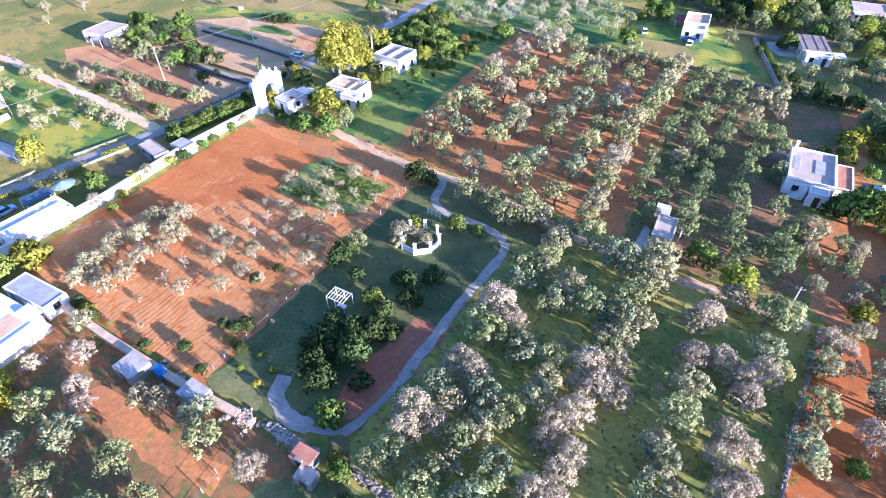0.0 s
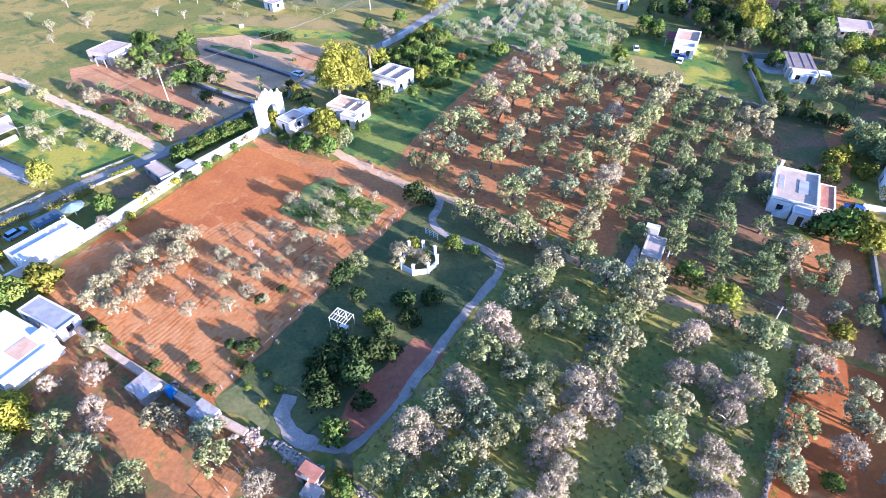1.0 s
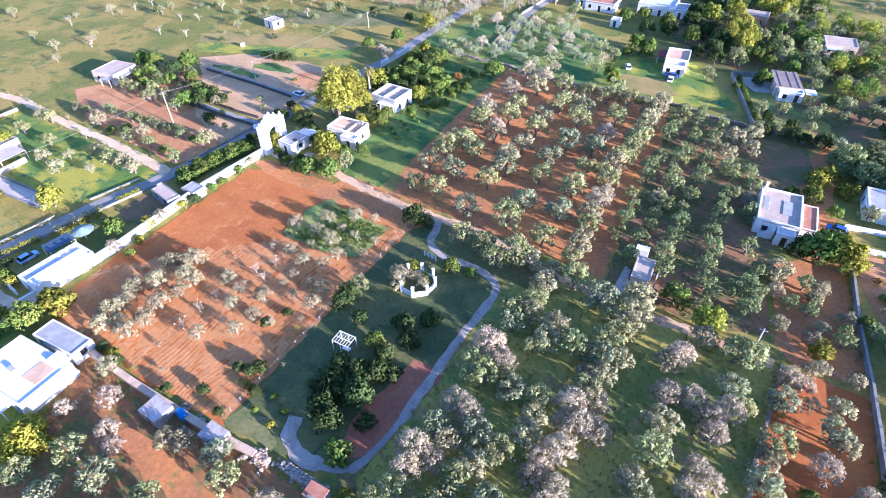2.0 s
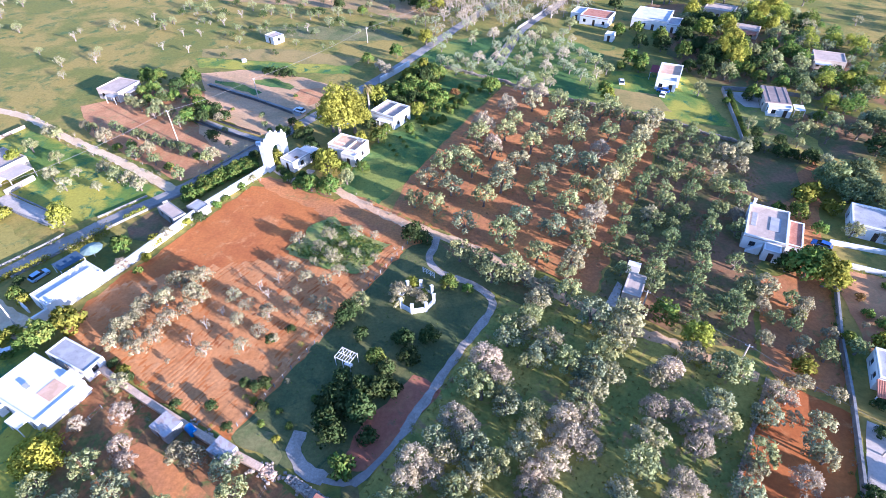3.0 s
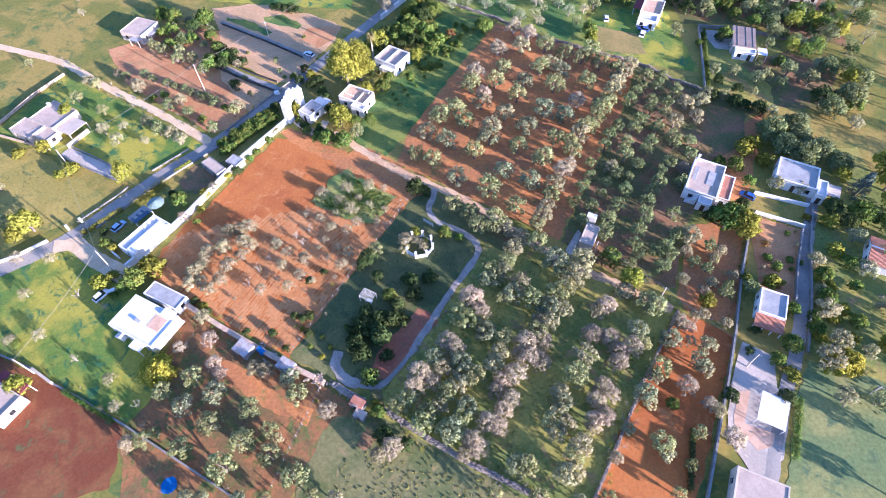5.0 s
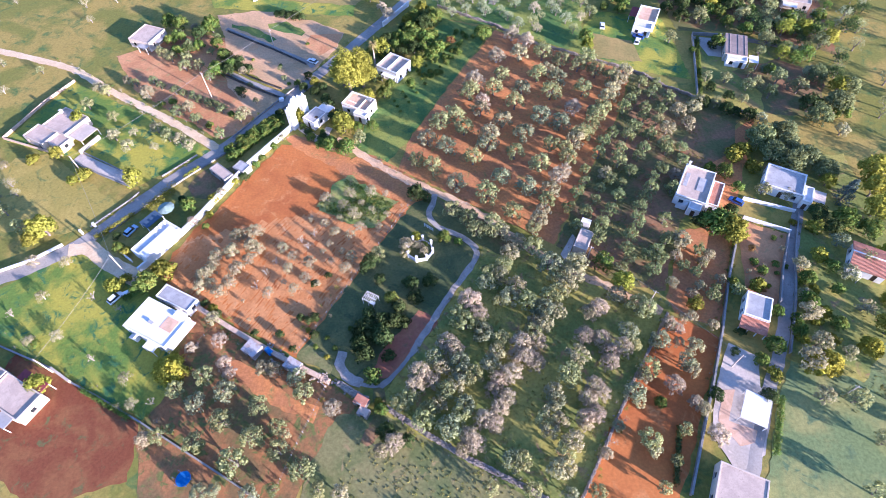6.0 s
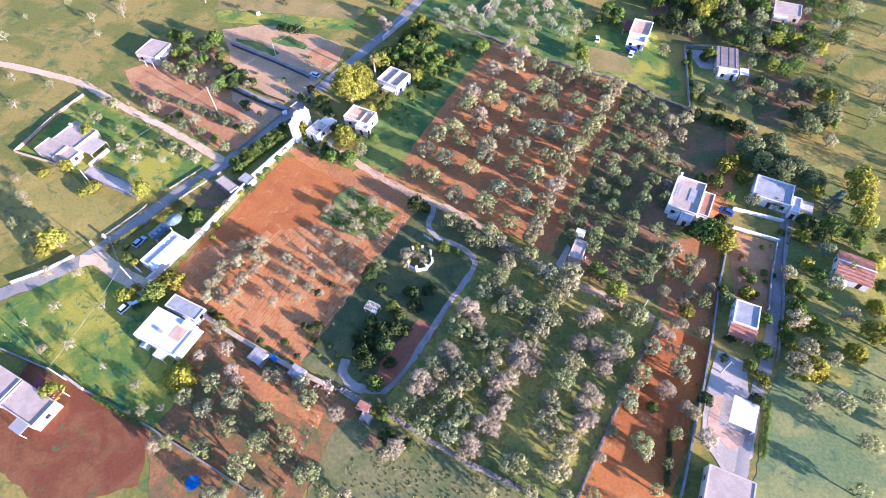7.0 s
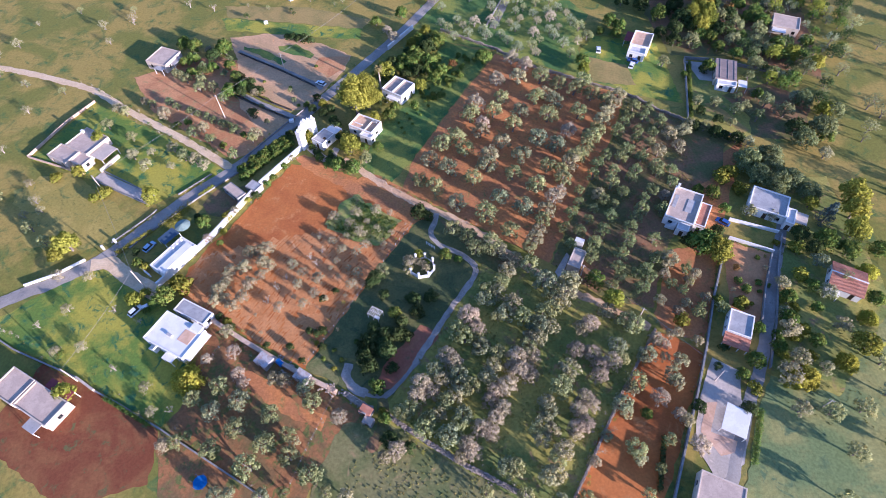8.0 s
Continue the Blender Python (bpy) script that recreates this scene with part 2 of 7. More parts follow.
# leaves
M["olive"] = foliage("olive_leaves", (0.23, 0.26, 0.115), (0.40, 0.425, 0.205), (0.40, 0.385, 0.155), through=0.35)
M["oliveb"] = foliage("blue_grey_olive_leaves", (0.22, 0.26, 0.15), (0.37, 0.405, 0.25), (0.345, 0.355, 0.175), through=0.35)
M["frond"] = foliage("dry_palm_fronds", (0.20, 0.155, 0.07), (0.33, 0.27, 0.12), (0.24, 0.22, 0.07))
M["oliveg"] = foliage("green_olive_leaves", (0.155, 0.205, 0.085), (0.31, 0.355, 0.17), (0.275, 0.295, 0.105), through=0.35)
M["olivey"] = foliage("yellowish_olive_leaves", (0.31, 0.30, 0.165), (0.47, 0.445, 0.28), (0.44, 0.40, 0.20), through=0.35)
M["olived"] = foliage("withered_olive_twigs", (0.42, 0.355, 0.26), (0.56, 0.485, 0.365), (0.50, 0.435, 0.29), through=0.38)
M["olivep"] = foliage("pale_thin_olive_leaves", (0.31, 0.275, 0.165), (0.44, 0.395, 0.25), (0.36, 0.335, 0.18), through=0.3)
M["pine"] = foliage("pine_needles", (0.20, 0.22, 0.035), (0.385, 0.39, 0.06), (0.30, 0.305, 0.045))
M["bright"] = foliage("bright_green_leaves", (0.08, 0.14, 0.03), (0.175, 0.255, 0.055), (0.215, 0.235, 0.05))
M["yellow"] = foliage("yellow_green_leaves", (0.17, 0.185, 0.03), (0.34, 0.345, 0.055), (0.29, 0.27, 0.04))
M["goldleaf"] = foliage("golden_green_leaves", (0.28, 0.265, 0.035), (0.46, 0.43, 0.06), (0.38, 0.36, 0.045))
M["dark"] = foliage("dark_green_leaves", (0.042, 0.072, 0.024), (0.088, 0.125, 0.042), (0.105, 0.13, 0.045))
M["bluegreen"] = foliage("blue_green_needles", (0.084, 0.132, 0.120), (0.168, 0.228, 0.216), (0.120, 0.168, 0.132))
M["autumn"] = foliage("rusty_leaves", (0.26, 0.13, 0.04), (0.38, 0.22, 0.08), (0.30, 0.19, 0.07))
M["grassleaf"] = foliage("grass_blades", (0.16, 0.18, 0.05), (0.27, 0.26, 0.075), (0.29, 0.24, 0.08))
M["dryleaf"] = foliage("dry_grass_blades", (0.24, 0.19, 0.09), (0.40, 0.33, 0.18), (0.26, 0.24, 0.09))
M["veg"] = surface("vegetable_bed", (0.20, 0.27, 0.06), (0.29, 0.285, 0.08), (0.32, 0.19, 0.085), large=0.14, fine=1.6, grain=0.3)
M["palestone"] = surface("pale_mortared_stone", (0.60, 0.43, 0.30), (0.48, 0.345, 0.245), (0.66, 0.53, 0.41), large=0.8, fine=4.0, grain=0.2, bump=0.35, relief=0.04)

# ---- building tools ----


def finish(name, bm, material, parent=None, label="", smooth=False):
    data = bpy.data.meshes.new(name)
    bm.to_mesh(data)
    bm.free()
    data.materials.append(material)
    if smooth:
        data.polygons.foreach_set("use_smooth", [True] * len(data.polygons))
    ob = new(name, data)
    ob.parent = parent
    if label:
        ob["label"] = label
    return ob


def part(name, bm, material, parent, label="", smooth=False):
    """Link a bmesh as one mesh object under a thing or a part."""
    return finish(name, bm, material, parent, label, smooth)


def thing(name, x, y, yaw=0.0, label="", category="", group="", z=0.0):
    ob = new(name)
    ob.matrix_basis = pose(x, y, z, 0, 0, yaw)
    return tagged(ob, label, category, group)


def structure(name, bm, material, label="", smooth=False):
    return tagged(finish(name, bm, material, None, label, smooth), kind="structure")


def box(bm, x, y, z, sx, sy, sz, turn=0.0, bevel=0.0):
    """A box: centre x, y, its foot at z, its sizes."""
    made = bmesh.ops.create_cube(bm, size=1.0, matrix=Matrix.LocRotScale((x, y, z + sz / 2), Euler((0, 0, radians(turn))), (sx, sy, sz)))
    if bevel:
        edges = list({e for v in made["verts"] for e in v.link_edges})
        bmesh.ops.bevel(bm, geom=edges, offset=bevel, segments=1, affect="EDGES")


def tube(bm, a, b, ra, rb, sides=6, cap=True):
    a, b = Vector(a), Vector(b)
    axis = (b - a).normalized()
    side = axis.orthogonal().normalized()
    other = axis.cross(side)
    rings = []
    for p, r in ((a, ra), (b, rb)):
        rings.append([bm.verts.new(p + (side * math.cos(k * math.tau / sides) + other * math.sin(k * math.tau / sides)) * r) for k in range(sides)])
    for k in range(sides):
        bm.faces.new((rings[0][k], rings[0][(k + 1) % sides], rings[1][(k + 1) % sides], rings[1][k]))
    if cap:
        bm.faces.new(rings[1])
        bm.faces.new(rings[0][::-1])


def wobble(x, y, size, reach):
    v = noise.noise_vector(Vector((x * size, y * size, 3.3)))
    return x + v.x * reach, y + v.y * reach


LAID = []


def field(name, corners, material, level, label="", reach=0.9, step=1.6):
    """A patch of ground with an uneven border, laid a little above the sheet below it."""
    bm = bmesh.new()
    ring = []
    n = len(corners)
    LAID.append(name)
    level += 0.0006 * len(LAID)
    for k in range(n):
        a, b = Vector(corners[k]), Vector(corners[(k + 1) % n])
        parts = max(1, int((b - a).length / step))
        for s in range(parts):
            p = a.lerp(b, s / parts)
            ring.append(bm.verts.new((*wobble(p.x, p.y, 0.35, reach), level)))
    face = bm.faces.new(ring)
    if face.normal.z < 0 or face.calc_area() and (face.normal_update() or face.normal.z < 0):
        face.normal_flip()
    bmesh.ops.triangulate(bm, faces=[face])
    return structure(name, bm, material, label)


def smooth_line(points, step=1.0):
    """A rounded line through the points."""
    pts = [Vector(p) for p in points]
    pts = [pts[0] * 2 - pts[1], *pts, pts[-1] * 2 - pts[-2]]
    out = []
    for k in range(1, len(pts) - 2):
        a, b, c, d = pts[k - 1 : k + 3]
        n = max(2, int((c - b).length / step))
        for s in range(n):
            t = s / n
            out.append(0.5 * (2 * b + (c - a) * t + (2 * a - 5 * b + 4 * c - d) * t * t + (3 * b - a - 3 * c + d) * t ** 3))
    out.append(pts[-2])
    return out


def ribbon(name, points, width, material, level, label="", rough=0.25, crown=0.04):
    """A road or path along a rounded line, slightly cambered, with ragged borders."""
    line = smooth_line(points)
    bm = bmesh.new()
    rows = []
    for k, p in enumerate(line):
        ahead = (line[min(k + 1, len(line) - 1)] - line[max(k - 1, 0)]).normalized()
        side = Vector((-ahead.y, ahead.x))
        row = []
        for s in (-1, -0.5, 0, 0.5, 1):
            q = p + side * (s * width / 2)
            if abs(s) == 1:
                q = p + side * s * (width / 2 + rough * noise.noise(Vector((q.x * 0.6, q.y * 0.6, 1.7))) * 2)
            row.append(bm.verts.new((q.x, q.y, level + crown * (1 - s * s))))
        rows.append(row)
    for r0, r1 in zip(rows, rows[1:]):
        for k in range(4):
            bm.faces.new((r0[k], r1[k], r1[k + 1], r0[k + 1]))
    bm.normal_update()
    if bm.faces and sum(f.normal.z for f in bm.faces) < 0:
        bmesh.ops.reverse_faces(bm, faces=bm.faces)
    return structure(name, bm, material, label, smooth=True)


def inside(x, y, poly):
    hit = False
    for k in range(len(poly)):
        (xa, ya), (xb, yb) = poly[k - 1], poly[k]
        if (ya > y) != (yb > y) and x < (xb - xa) * (y - ya) / (yb - ya) + xa:
            hit = not hit
    return hit


def spaced(points, step):
    """Points at even steps along a broken line, with the direction of the line."""
    out = []
    rest = 0.0
    for a, b in zip(points, points[1:]):
        a, b = Vector(a), Vector(b)
        length = (b - a).length
        s = rest
        while s < length:
            p = a.lerp(b, s / length)
            out.append((p.x, p.y, math.degrees(math.atan2(b.y - a.y, b.x - a.x))))
            s += step
        rest = s - length
    return out


def plain_wall(name, points, height, thick, material, label, cap=None):
    """A plastered boundary wall along a broken line, with a coping."""
    bm = bmesh.new()
    top = bmesh.new()
    for k, (a, b) in enumerate(zip(points, points[1:])):
        a, b = Vector(a), Vector(b)
        d = b - a
        turn = math.degrees(math.atan2(d.y, d.x))
        mid = (a + b) / 2
        n = max(1, round(d.length / 6))
        for s in range(n):
            p = a.lerp(b, (s + 0.5) / n)
            rise = height + 0.06 * noise.noise(Vector((p.x * 0.2, p.y * 0.2, 9.0)))
            box(bm, p.x, p.y, 0, d.length / n + 0.002, thick, rise, turn)
            box(top, p.x, p.y, rise, d.length / n - 0.02, thick + 0.1, 0.09, turn, 0.02)
    ob = structure(name, bm, material, label)
    part("coping", top, cap or material, ob)
    return ob


def rubble_wall(name, points, height, thick, material, label, seed=1):
    """A dry-stone wall: uneven stones in courses, each with its own edges."""
    rng = random.Random(seed)
    verts, faces = [], []

    def stone(x, y, z, length, width, high, turn):
        c, n, base = math.cos(radians(turn)), math.sin(radians(turn)), len(verts)
        for k in range(8):
            u = (length if k & 1 else -length) / 2 + rng.uniform(-0.035, 0.035)
            v = (width if k & 2 else -width) / 2 + rng.uniform(-0.035, 0.035)
            verts.append((x + u * c - v * n, y + u * n + v * c, z + (high if k & 4 else 0) + rng.uniform(-0.03, 0.03)))
        for f in ((0, 2, 3, 1), (4, 5, 7, 6), (0, 1, 5, 4), (1, 3, 7, 5), (3, 2, 6, 7), (2, 0, 4, 6)):
            faces.append([base + i for i in f])

    for x, y, turn in spaced(points, 0.3):
        side = Vector((-math.sin(radians(turn)), math.cos(radians(turn))))
        ahead = Vector((math.cos(radians(turn)), math.sin(radians(turn))))
        ruin = 0.75 + 0.6 * noise.noise(Vector((x * 0.35, y * 0.35, seed)))
        z = 0.0
        while z < height * ruin:
            h = rng.uniform(0.14, 0.26)
            for s in (-0.42, -0.2, 0.0, 0.2, 0.42):
                if rng.random() < 0.62:
                    p = Vector((x, y)) + side * (s * thick + rng.uniform(-0.1, 0.1)) + ahead * rng.uniform(-0.15, 0.15)
                    stone(p.x, p.y, z, rng.uniform(0.2, 0.45), thick * rng.uniform(0.16, 0.3), h, turn + rng.uniform(-25, 25))
            z += h * 0.9
    for x, y, turn in spaced(points, 0.9):
        p = Vector((x, y)) + Vector((rng.gauss(0, 0.5), rng.gauss(0, 0.5)))
        stone(p.x, p.y, 0, rng.uniform(0.15, 0.4), rng.uniform(0.15, 0.4), rng.uniform(0.1, 0.25), rng.uniform(0, 90))
    data = bpy.data.meshes.new(name)
    data.from_pydata(verts, [], faces)
    data.materials.append(material)
    return tagged(new(name, data), label, kind="structure")



# ---- ground and fields ----
bm = bmesh.new()
bmesh.ops.create_grid(bm, x_segments=40, y_segments=40, size=2400)
structure("ground", bm, M["meadow"], "dry green and ochre meadow of a flat plain")

GROVE_A = [(-10.9, 119.5), (2.3, 146), (20.5, 179), (33, 170), (66, 152.5), (56.5, 129), (43, 104), (30.5, 80), (13, 91.5), (-1, 101), (-13, 108.5)]
GROVE_B = [(66.5, 152.5), (85, 138), (80, 108), (66, 85), (57, 64.5), (45, 68), (31, 79.5), (43.5, 104), (57, 129)]
GROVE_C = [(29, 76), (50.5, 62.5), (56, 58), (45, 41.5), (30, 17), (10, 2), (-30, 2), (-14, 37), (-3.5, 53), (9.8, 74.5), (11, 79), (14, 88)]
field("ground_grove_north", GROVE_A, M["redgrove"], 0.02, "red-brown bare soil under rows of olive trees")
field("ground_grove_east", GROVE_B, M["browngrove"], 0.025, "brown grassy soil under olive trees")
field("ground_grove_south", GROVE_C, M["greengrove"], 0.02, "rough grass under olive trees")
field("ground_grove_path", [(-1.5, 97.5), (14, 88.5), (21, 79.5), (16, 76.5), (10.8, 80), (5, 85), (-1, 91)], M["browngrove"], 0.035, "shaded brown soil beside the path")
field("ground_east_red", [(57.5, 63), (66.5, 84), (75, 86), (84, 116), (101, 129), (90, 106), (79.5, 81), (68, 54), (58, 58.5)], M["redgrove"], 0.03, "red soil with scattered trees")
field("ground_grove_west", [(-66, 63), (-26.5, 40.8), (-17, 35), (-27.5, 24), (-34, 5), (-60, 5), (-68, 30), (-63, 43)], M["westsoil"], 0.02, "reddish soil under olive trees")
# orange strip stands in for sunlight falling between the trees
field("ground_grove_bare", [(-52.0, 46.5), (-48.2, 47.7), (-37.0, 39.6), (-28.2, 34.5), (-28.8, 31.7), (-38.8, 36.4), (-48.1, 42.0)], M["redgrove"], 0.035, "strip of sunlight between the olive trees, painted as orange soil", reach=1.6)
field("ground_dry_lot", [(-24, 33.5), (-13, 33.8), (3, 24), (18, 16), (30, 2), (-32, 2), (-28.5, 22)], M["dry"], 0.03, "dry straw-coloured grass")
field("ground_strip_green", [(-28, 118.5), (-21, 140), (-11, 163), (0.5, 187), (19.5, 179.5), (2, 146), (-11, 120), (-17, 110)], M["strip"], 0.03, "green grass strip with light stripes")
field("ground_lawn_west", [(-122, 63), (-106, 77), (-96, 80), (-79, 69), (-66, 50), (-62.5, 43), (-67.5, 32.5), (-93, 45.5), (-121, 57)], M["lawn"], 0.02, "bright green lawn with yellow patches, shade painted in as teal")
field("ground_red_lot", [(-104, 49), (-93, 44.6), (-68, 31.5), (-67, 20), (-84, 14), (-112, 30)], M["redlot"], 0.025, "dark red bare soil lot")
field("ground_west_gold", [(-132.8, 115.8), (-123.2, 117.5), (-110.9, 108.3), (-95.0, 96.6), (-96.8, 88.6), (-109.3, 85.3), (-125.8, 87.6), (-139.7, 109.0)], M["goldmeadow"], 0.02, "golden green meadow beside the lane", reach=2.0)
field("ground_west_plot", [(-141, 124.5), (-129, 153.5), (-115, 145), (-96, 133.5), (-72, 117.5), (-92, 103), (-119, 115.5)], M["lawn"], 0.02, "green plot round a pale house")
field("ground_fallow_north", [(-87.6, 192.3), (-69.2, 195.6), (-51.4, 188.4), (-36.3, 179.4), (-38.2, 169.6), (-44.0, 159.2), (-48.1, 149.4), (-55.7, 146.6), (-73.0, 160.1), (-78.0, 166.2), (-81.5, 178.0)], M["pinksoil"], 0.03, "pale pinkish fallow soil")
# sunlit corner: the sunlight is laid on as orange soil
field("ground_fallow_corner", [(-49.0, 178.4), (-37.1, 178.7), (-38.3, 170.3), (-44.0, 165.8), (-50.3, 172.1)], M["orangesoil"], 0.035, "corner of the fallow field, sunlight painted in as orange soil")
field("ground_fallow_scrub", [(-109.8, 174.8), (-103.4, 180.9), (-80.9, 177.3), (-77.6, 166.2), (-73.0, 160.1), (-74.8, 153.3), (-93.1, 166.7)], M["orangesoil"], 0.025, "reddish soil with scrub beside the farmhouse", reach=1.6)
field("ground_fallow_weeds", [(-66.8, 186.2), (-59.6, 187.4), (-51.2, 180.2), (-52.6, 178.0), (-61.2, 181.3), (-65.5, 182.8)], M["strip"], 0.055, "dark green weedy patch in the fallow field")
field("ground_fallow_grass", [(-80.5, 186.5), (-70.3, 182.9), (-62.0, 176.0), (-63.4, 173.9), (-70, 178.2), (-80, 184.2)], M["strip"], 0.05, "green verge of the service road")
field("ground_fallow_rows", [(-119.5, 167.5), (-111.3, 171.3), (-93.1, 166.7), (-75.6, 153.3), (-62.1, 135.3), (-62.6, 128.5), (-70.1, 122.2), (-83.9, 131.8), (-106.0, 148.1)], M["orangesoil"], 0.03, "red soil with rows of small trees")
field("ground_fallow_yard", [(-76.2, 154.5), (-55.6, 143.7), (-55.1, 138.5), (-60.4, 131.4), (-66.6, 138.8), (-72.6, 147.1)], M["pinksoil"], 0.045, "pale soil below the lane")
field("ground_fallow_track", [(-100.2, 169.6), (-89.3, 163.9), (-76.4, 152.7), (-64.1, 135.9), (-68.0, 136.6), (-80.3, 147.9), (-90.7, 157.5)], M["orangesoil"], 0.05, "bare orange strip of soil")
field("ground_north_gold", [(-95, 216), (-60, 214), (-30, 204), (-34, 197), (-60, 202), (-92, 207)], M["gold"], 0.02, "golden stubble field")
field("ground_north_grass", [(-95, 207), (-34, 197), (-34, 190), (-60, 193), (-90, 198)], M["lawn"], 0.025, "green grass between fallow strips")
field("ground_far_soil", [(-112, 300), (0, 300), (-3, 252), (-20, 246), (-36, 260), (-80, 270), (-124, 282)], M["farsoil"], 0.02, "pale soil of far fields")
field("ground_far_dry", [(-80, 240), (-32, 239), (-14, 222), (-36, 222), (-75, 228)], M["dry"], 0.03, "dry grass of far fields")
field("ground_north_grove", [(1, 187), (20, 181.5), (66, 155), (52, 176), (60, 205), (50, 222), (10, 224), (-10, 214), (-12, 204)], M["strip"], 0.02, "grass under grey olive trees")
field("ground_lawn_north", [(52, 177), (60, 190), (84, 184), (86, 148), (66, 154)], M["lawn"], 0.03, "green lawn by a white house")
field("ground_gold_north", [(54, 176.5), (70, 170.5), (71, 158), (55, 161)], M["gold"], 0.045, "dry golden patch of lawn")
field("ground_yard_north", [(85, 140), (92, 171), (112, 173), (130, 158), (122, 132), (103, 130)], M["greengrove"], 0.02, "rough grass round a grey-roofed house")
# narrow golden strip laid over the green yard
field("ground_yard_streak", [(93.4, 148), (96.7, 148), (105, 133.8), (101.8, 131.9)], M["gold"], 0.05, "golden streak across the yard")
# dark brown patches put the shade of yard and wood into the ground colour
field("ground_yard_soil", [(101, 152), (107, 140), (104.5, 130.5), (121, 128), (132, 150), (118, 158)], M["browngrove"], 0.03, "soil of the northern yard, shade painted in as dark brown")
field("ground_wood_north", [(88, 176), (112, 175), (140, 160), (150, 210), (130, 262), (92, 262), (84, 205)], M["browngrove"], 0.02, "ground of the wooded gardens, shade painted in as brown")
field("ground_east_garden", [(100, 90), (92, 108), (122, 112), (122, 66), (98, 40), (81, 42), (88, 60)], M["greengrove"], 0.02, "shaded garden ground")
field("ground_east_plot", [(80.8, 80.5), (84.2, 87.2), (95, 82.2), (88.5, 69), (84, 59), (77.5, 62)], M["orangesoil"], 0.03, "dry reddish garden plot")
field("ground_plot_brown", [(79.2, 133), (85, 138), (99, 129), (93.5, 125), (89.4, 113), (80, 108.5)], M["browngrove"], 0.045, "brown bare plot below the stone wall")
field("ground_south_east_red", [(56.4, 57.8), (61, 56), (67.2, 51.4), (54.3, 25.5), (46, 10), (22, 6), (33, 22.6), (45, 41.5)], M["red"], 0.035, "red tilled soil")
field("ground_east_far", [(97, 40), (122, 66), (150, 90), (210, 60), (180, -60), (40, -60), (61, 6), (76, 36), (82, 45)], M["eastgrass"], 0.02, "dry grass and weeds")

# ploughed field with real furrows
RED = [(-50.2, 120.5), (-73.5, 79), (-74.5, 71.5), (-70.5, 66.5), (-35.2, 47.4), (-21.9, 72.3), (-9.3, 93.6), (-28.9, 113.8)]
FURROW = 58.0
fu = Vector((math.cos(radians(FURROW)), math.sin(radians(FURROW))))
fv = Vector((-fu.y, fu.x))
middle = Vector((-44.0, 84.0))
bm = bmesh.new()
grid = {}
for i in range(-32, 33):
    for j in range(-190, 191):
        p = middle + fu * (i * 1.4) + fv * (j * 0.22)
        q = Vector(wobble(p.x, p.y, 0.12, 1.1))
        if inside(p.x, p.y, RED):
            rise = 0.05 + 0.009 * math.sin(j * 0.22 / 0.88 * math.tau) * max(0.0, 0.6 + 1.3 * noise.noise(Vector((p.x * 0.06, p.y * 0.06, 5)))) + 0.025 * noise.noise(Vector((p.x * 0.8, p.y * 0.8, 2)))
            grid[i, j] = bm.verts.new((q.x, q.y, max(0.03, rise)))
for (i, j), v in grid.items():
    corner = [(i, j), (i + 1, j), (i + 1, j + 1), (i, j + 1)]
    if all(c in grid for c in corner):
        bm.faces.new([grid[c] for c in corner])
ploughed = structure("ground_ploughed", bm, M["red"], "ploughed red earth, deeper red towards the white wall")
ploughed.data.materials.append(M["palered"])
# faces on the near side of this seam take the paler red
SEAM = (Vector((-68.9, 84.2)), Vector((-33.5, 93.2)))
for face in ploughed.data.polygons:
    c = face.center
    c = Vector(wobble(c.x, c.y, 0.5, 1.6))
    along = SEAM[1] - SEAM[0]
    face.material_index = int(along.x * (c.y - SEAM[0].y) - along.y * (c.x - SEAM[0].x) < 0)
field("ground_ploughed_base", RED, M["red"], 0.02, "red earth", reach=1.2)
field("ground_green_patch", [(-37, 94), (-28, 106.5), (-12.5, 94.5), (-19, 85)], M["veg"], 0.16, "green vegetable patch", reach=2.2)
field("ground_garden", [(-21.6, 72.5), (-9, 94), (-7.4, 97), (-2.4, 97.5), (9.6, 82.3), (10, 76.5), (-12.2, 40.4), (-25.2, 43.4), (-34.9, 48)], M["garden"], 0.03, "garden lawn, tree shade partly in its dark colour")
field("ground_garden_verge", [(-34.9, 48), (-26, 43.2), (-25.4, 45), (-30, 49.2), (-31.8, 52.4)], M["dry"], 0.045, "worn dry verge", reach=1.6)
field("ground_garden_soil", [(-5.5, 60), (-1, 56.5), (-11.5, 42.6), (-17.5, 41.5), (-13.5, 51)], M["redlawn"], 0.05, "bare red garden soil")
field("ground_field_margin", [(-32.5, 109.1), (-29.3, 112.3), (-23.3, 115.6), (-20.4, 114.5), (-11.7, 107.7), (-2.8, 99.8), (-4.1, 96.8), (-10.5, 93.6), (-14.0, 97.0), (-22.1, 103.8), (-28.7, 105.8)], M["redgrove"], 0.045, "reddish trodden soil between the field and the track")
field("ground_field_head", [(-49.6, 123.2), (-46.6, 124.7), (-37.4, 118.4), (-28.1, 113.7), (-30.4, 109.0), (-38.6, 113.5), (-46.4, 118.6)], M["redgrove"], 0.04, "reddish soil under shrubs at the head of the field")
field("ground_lane_yard", [(-75.9, 103.0), (-74.3, 107.0), (-72.4, 109.3), (-69.0, 112.1), (-65.6, 110.2), (-61.8, 112.1), (-65.1, 103.8), (-69.3, 97.9), (-72.5, 98.7)], M["browngrove"], 0.05, "brown trodden yard behind the white wall", reach=0.4)
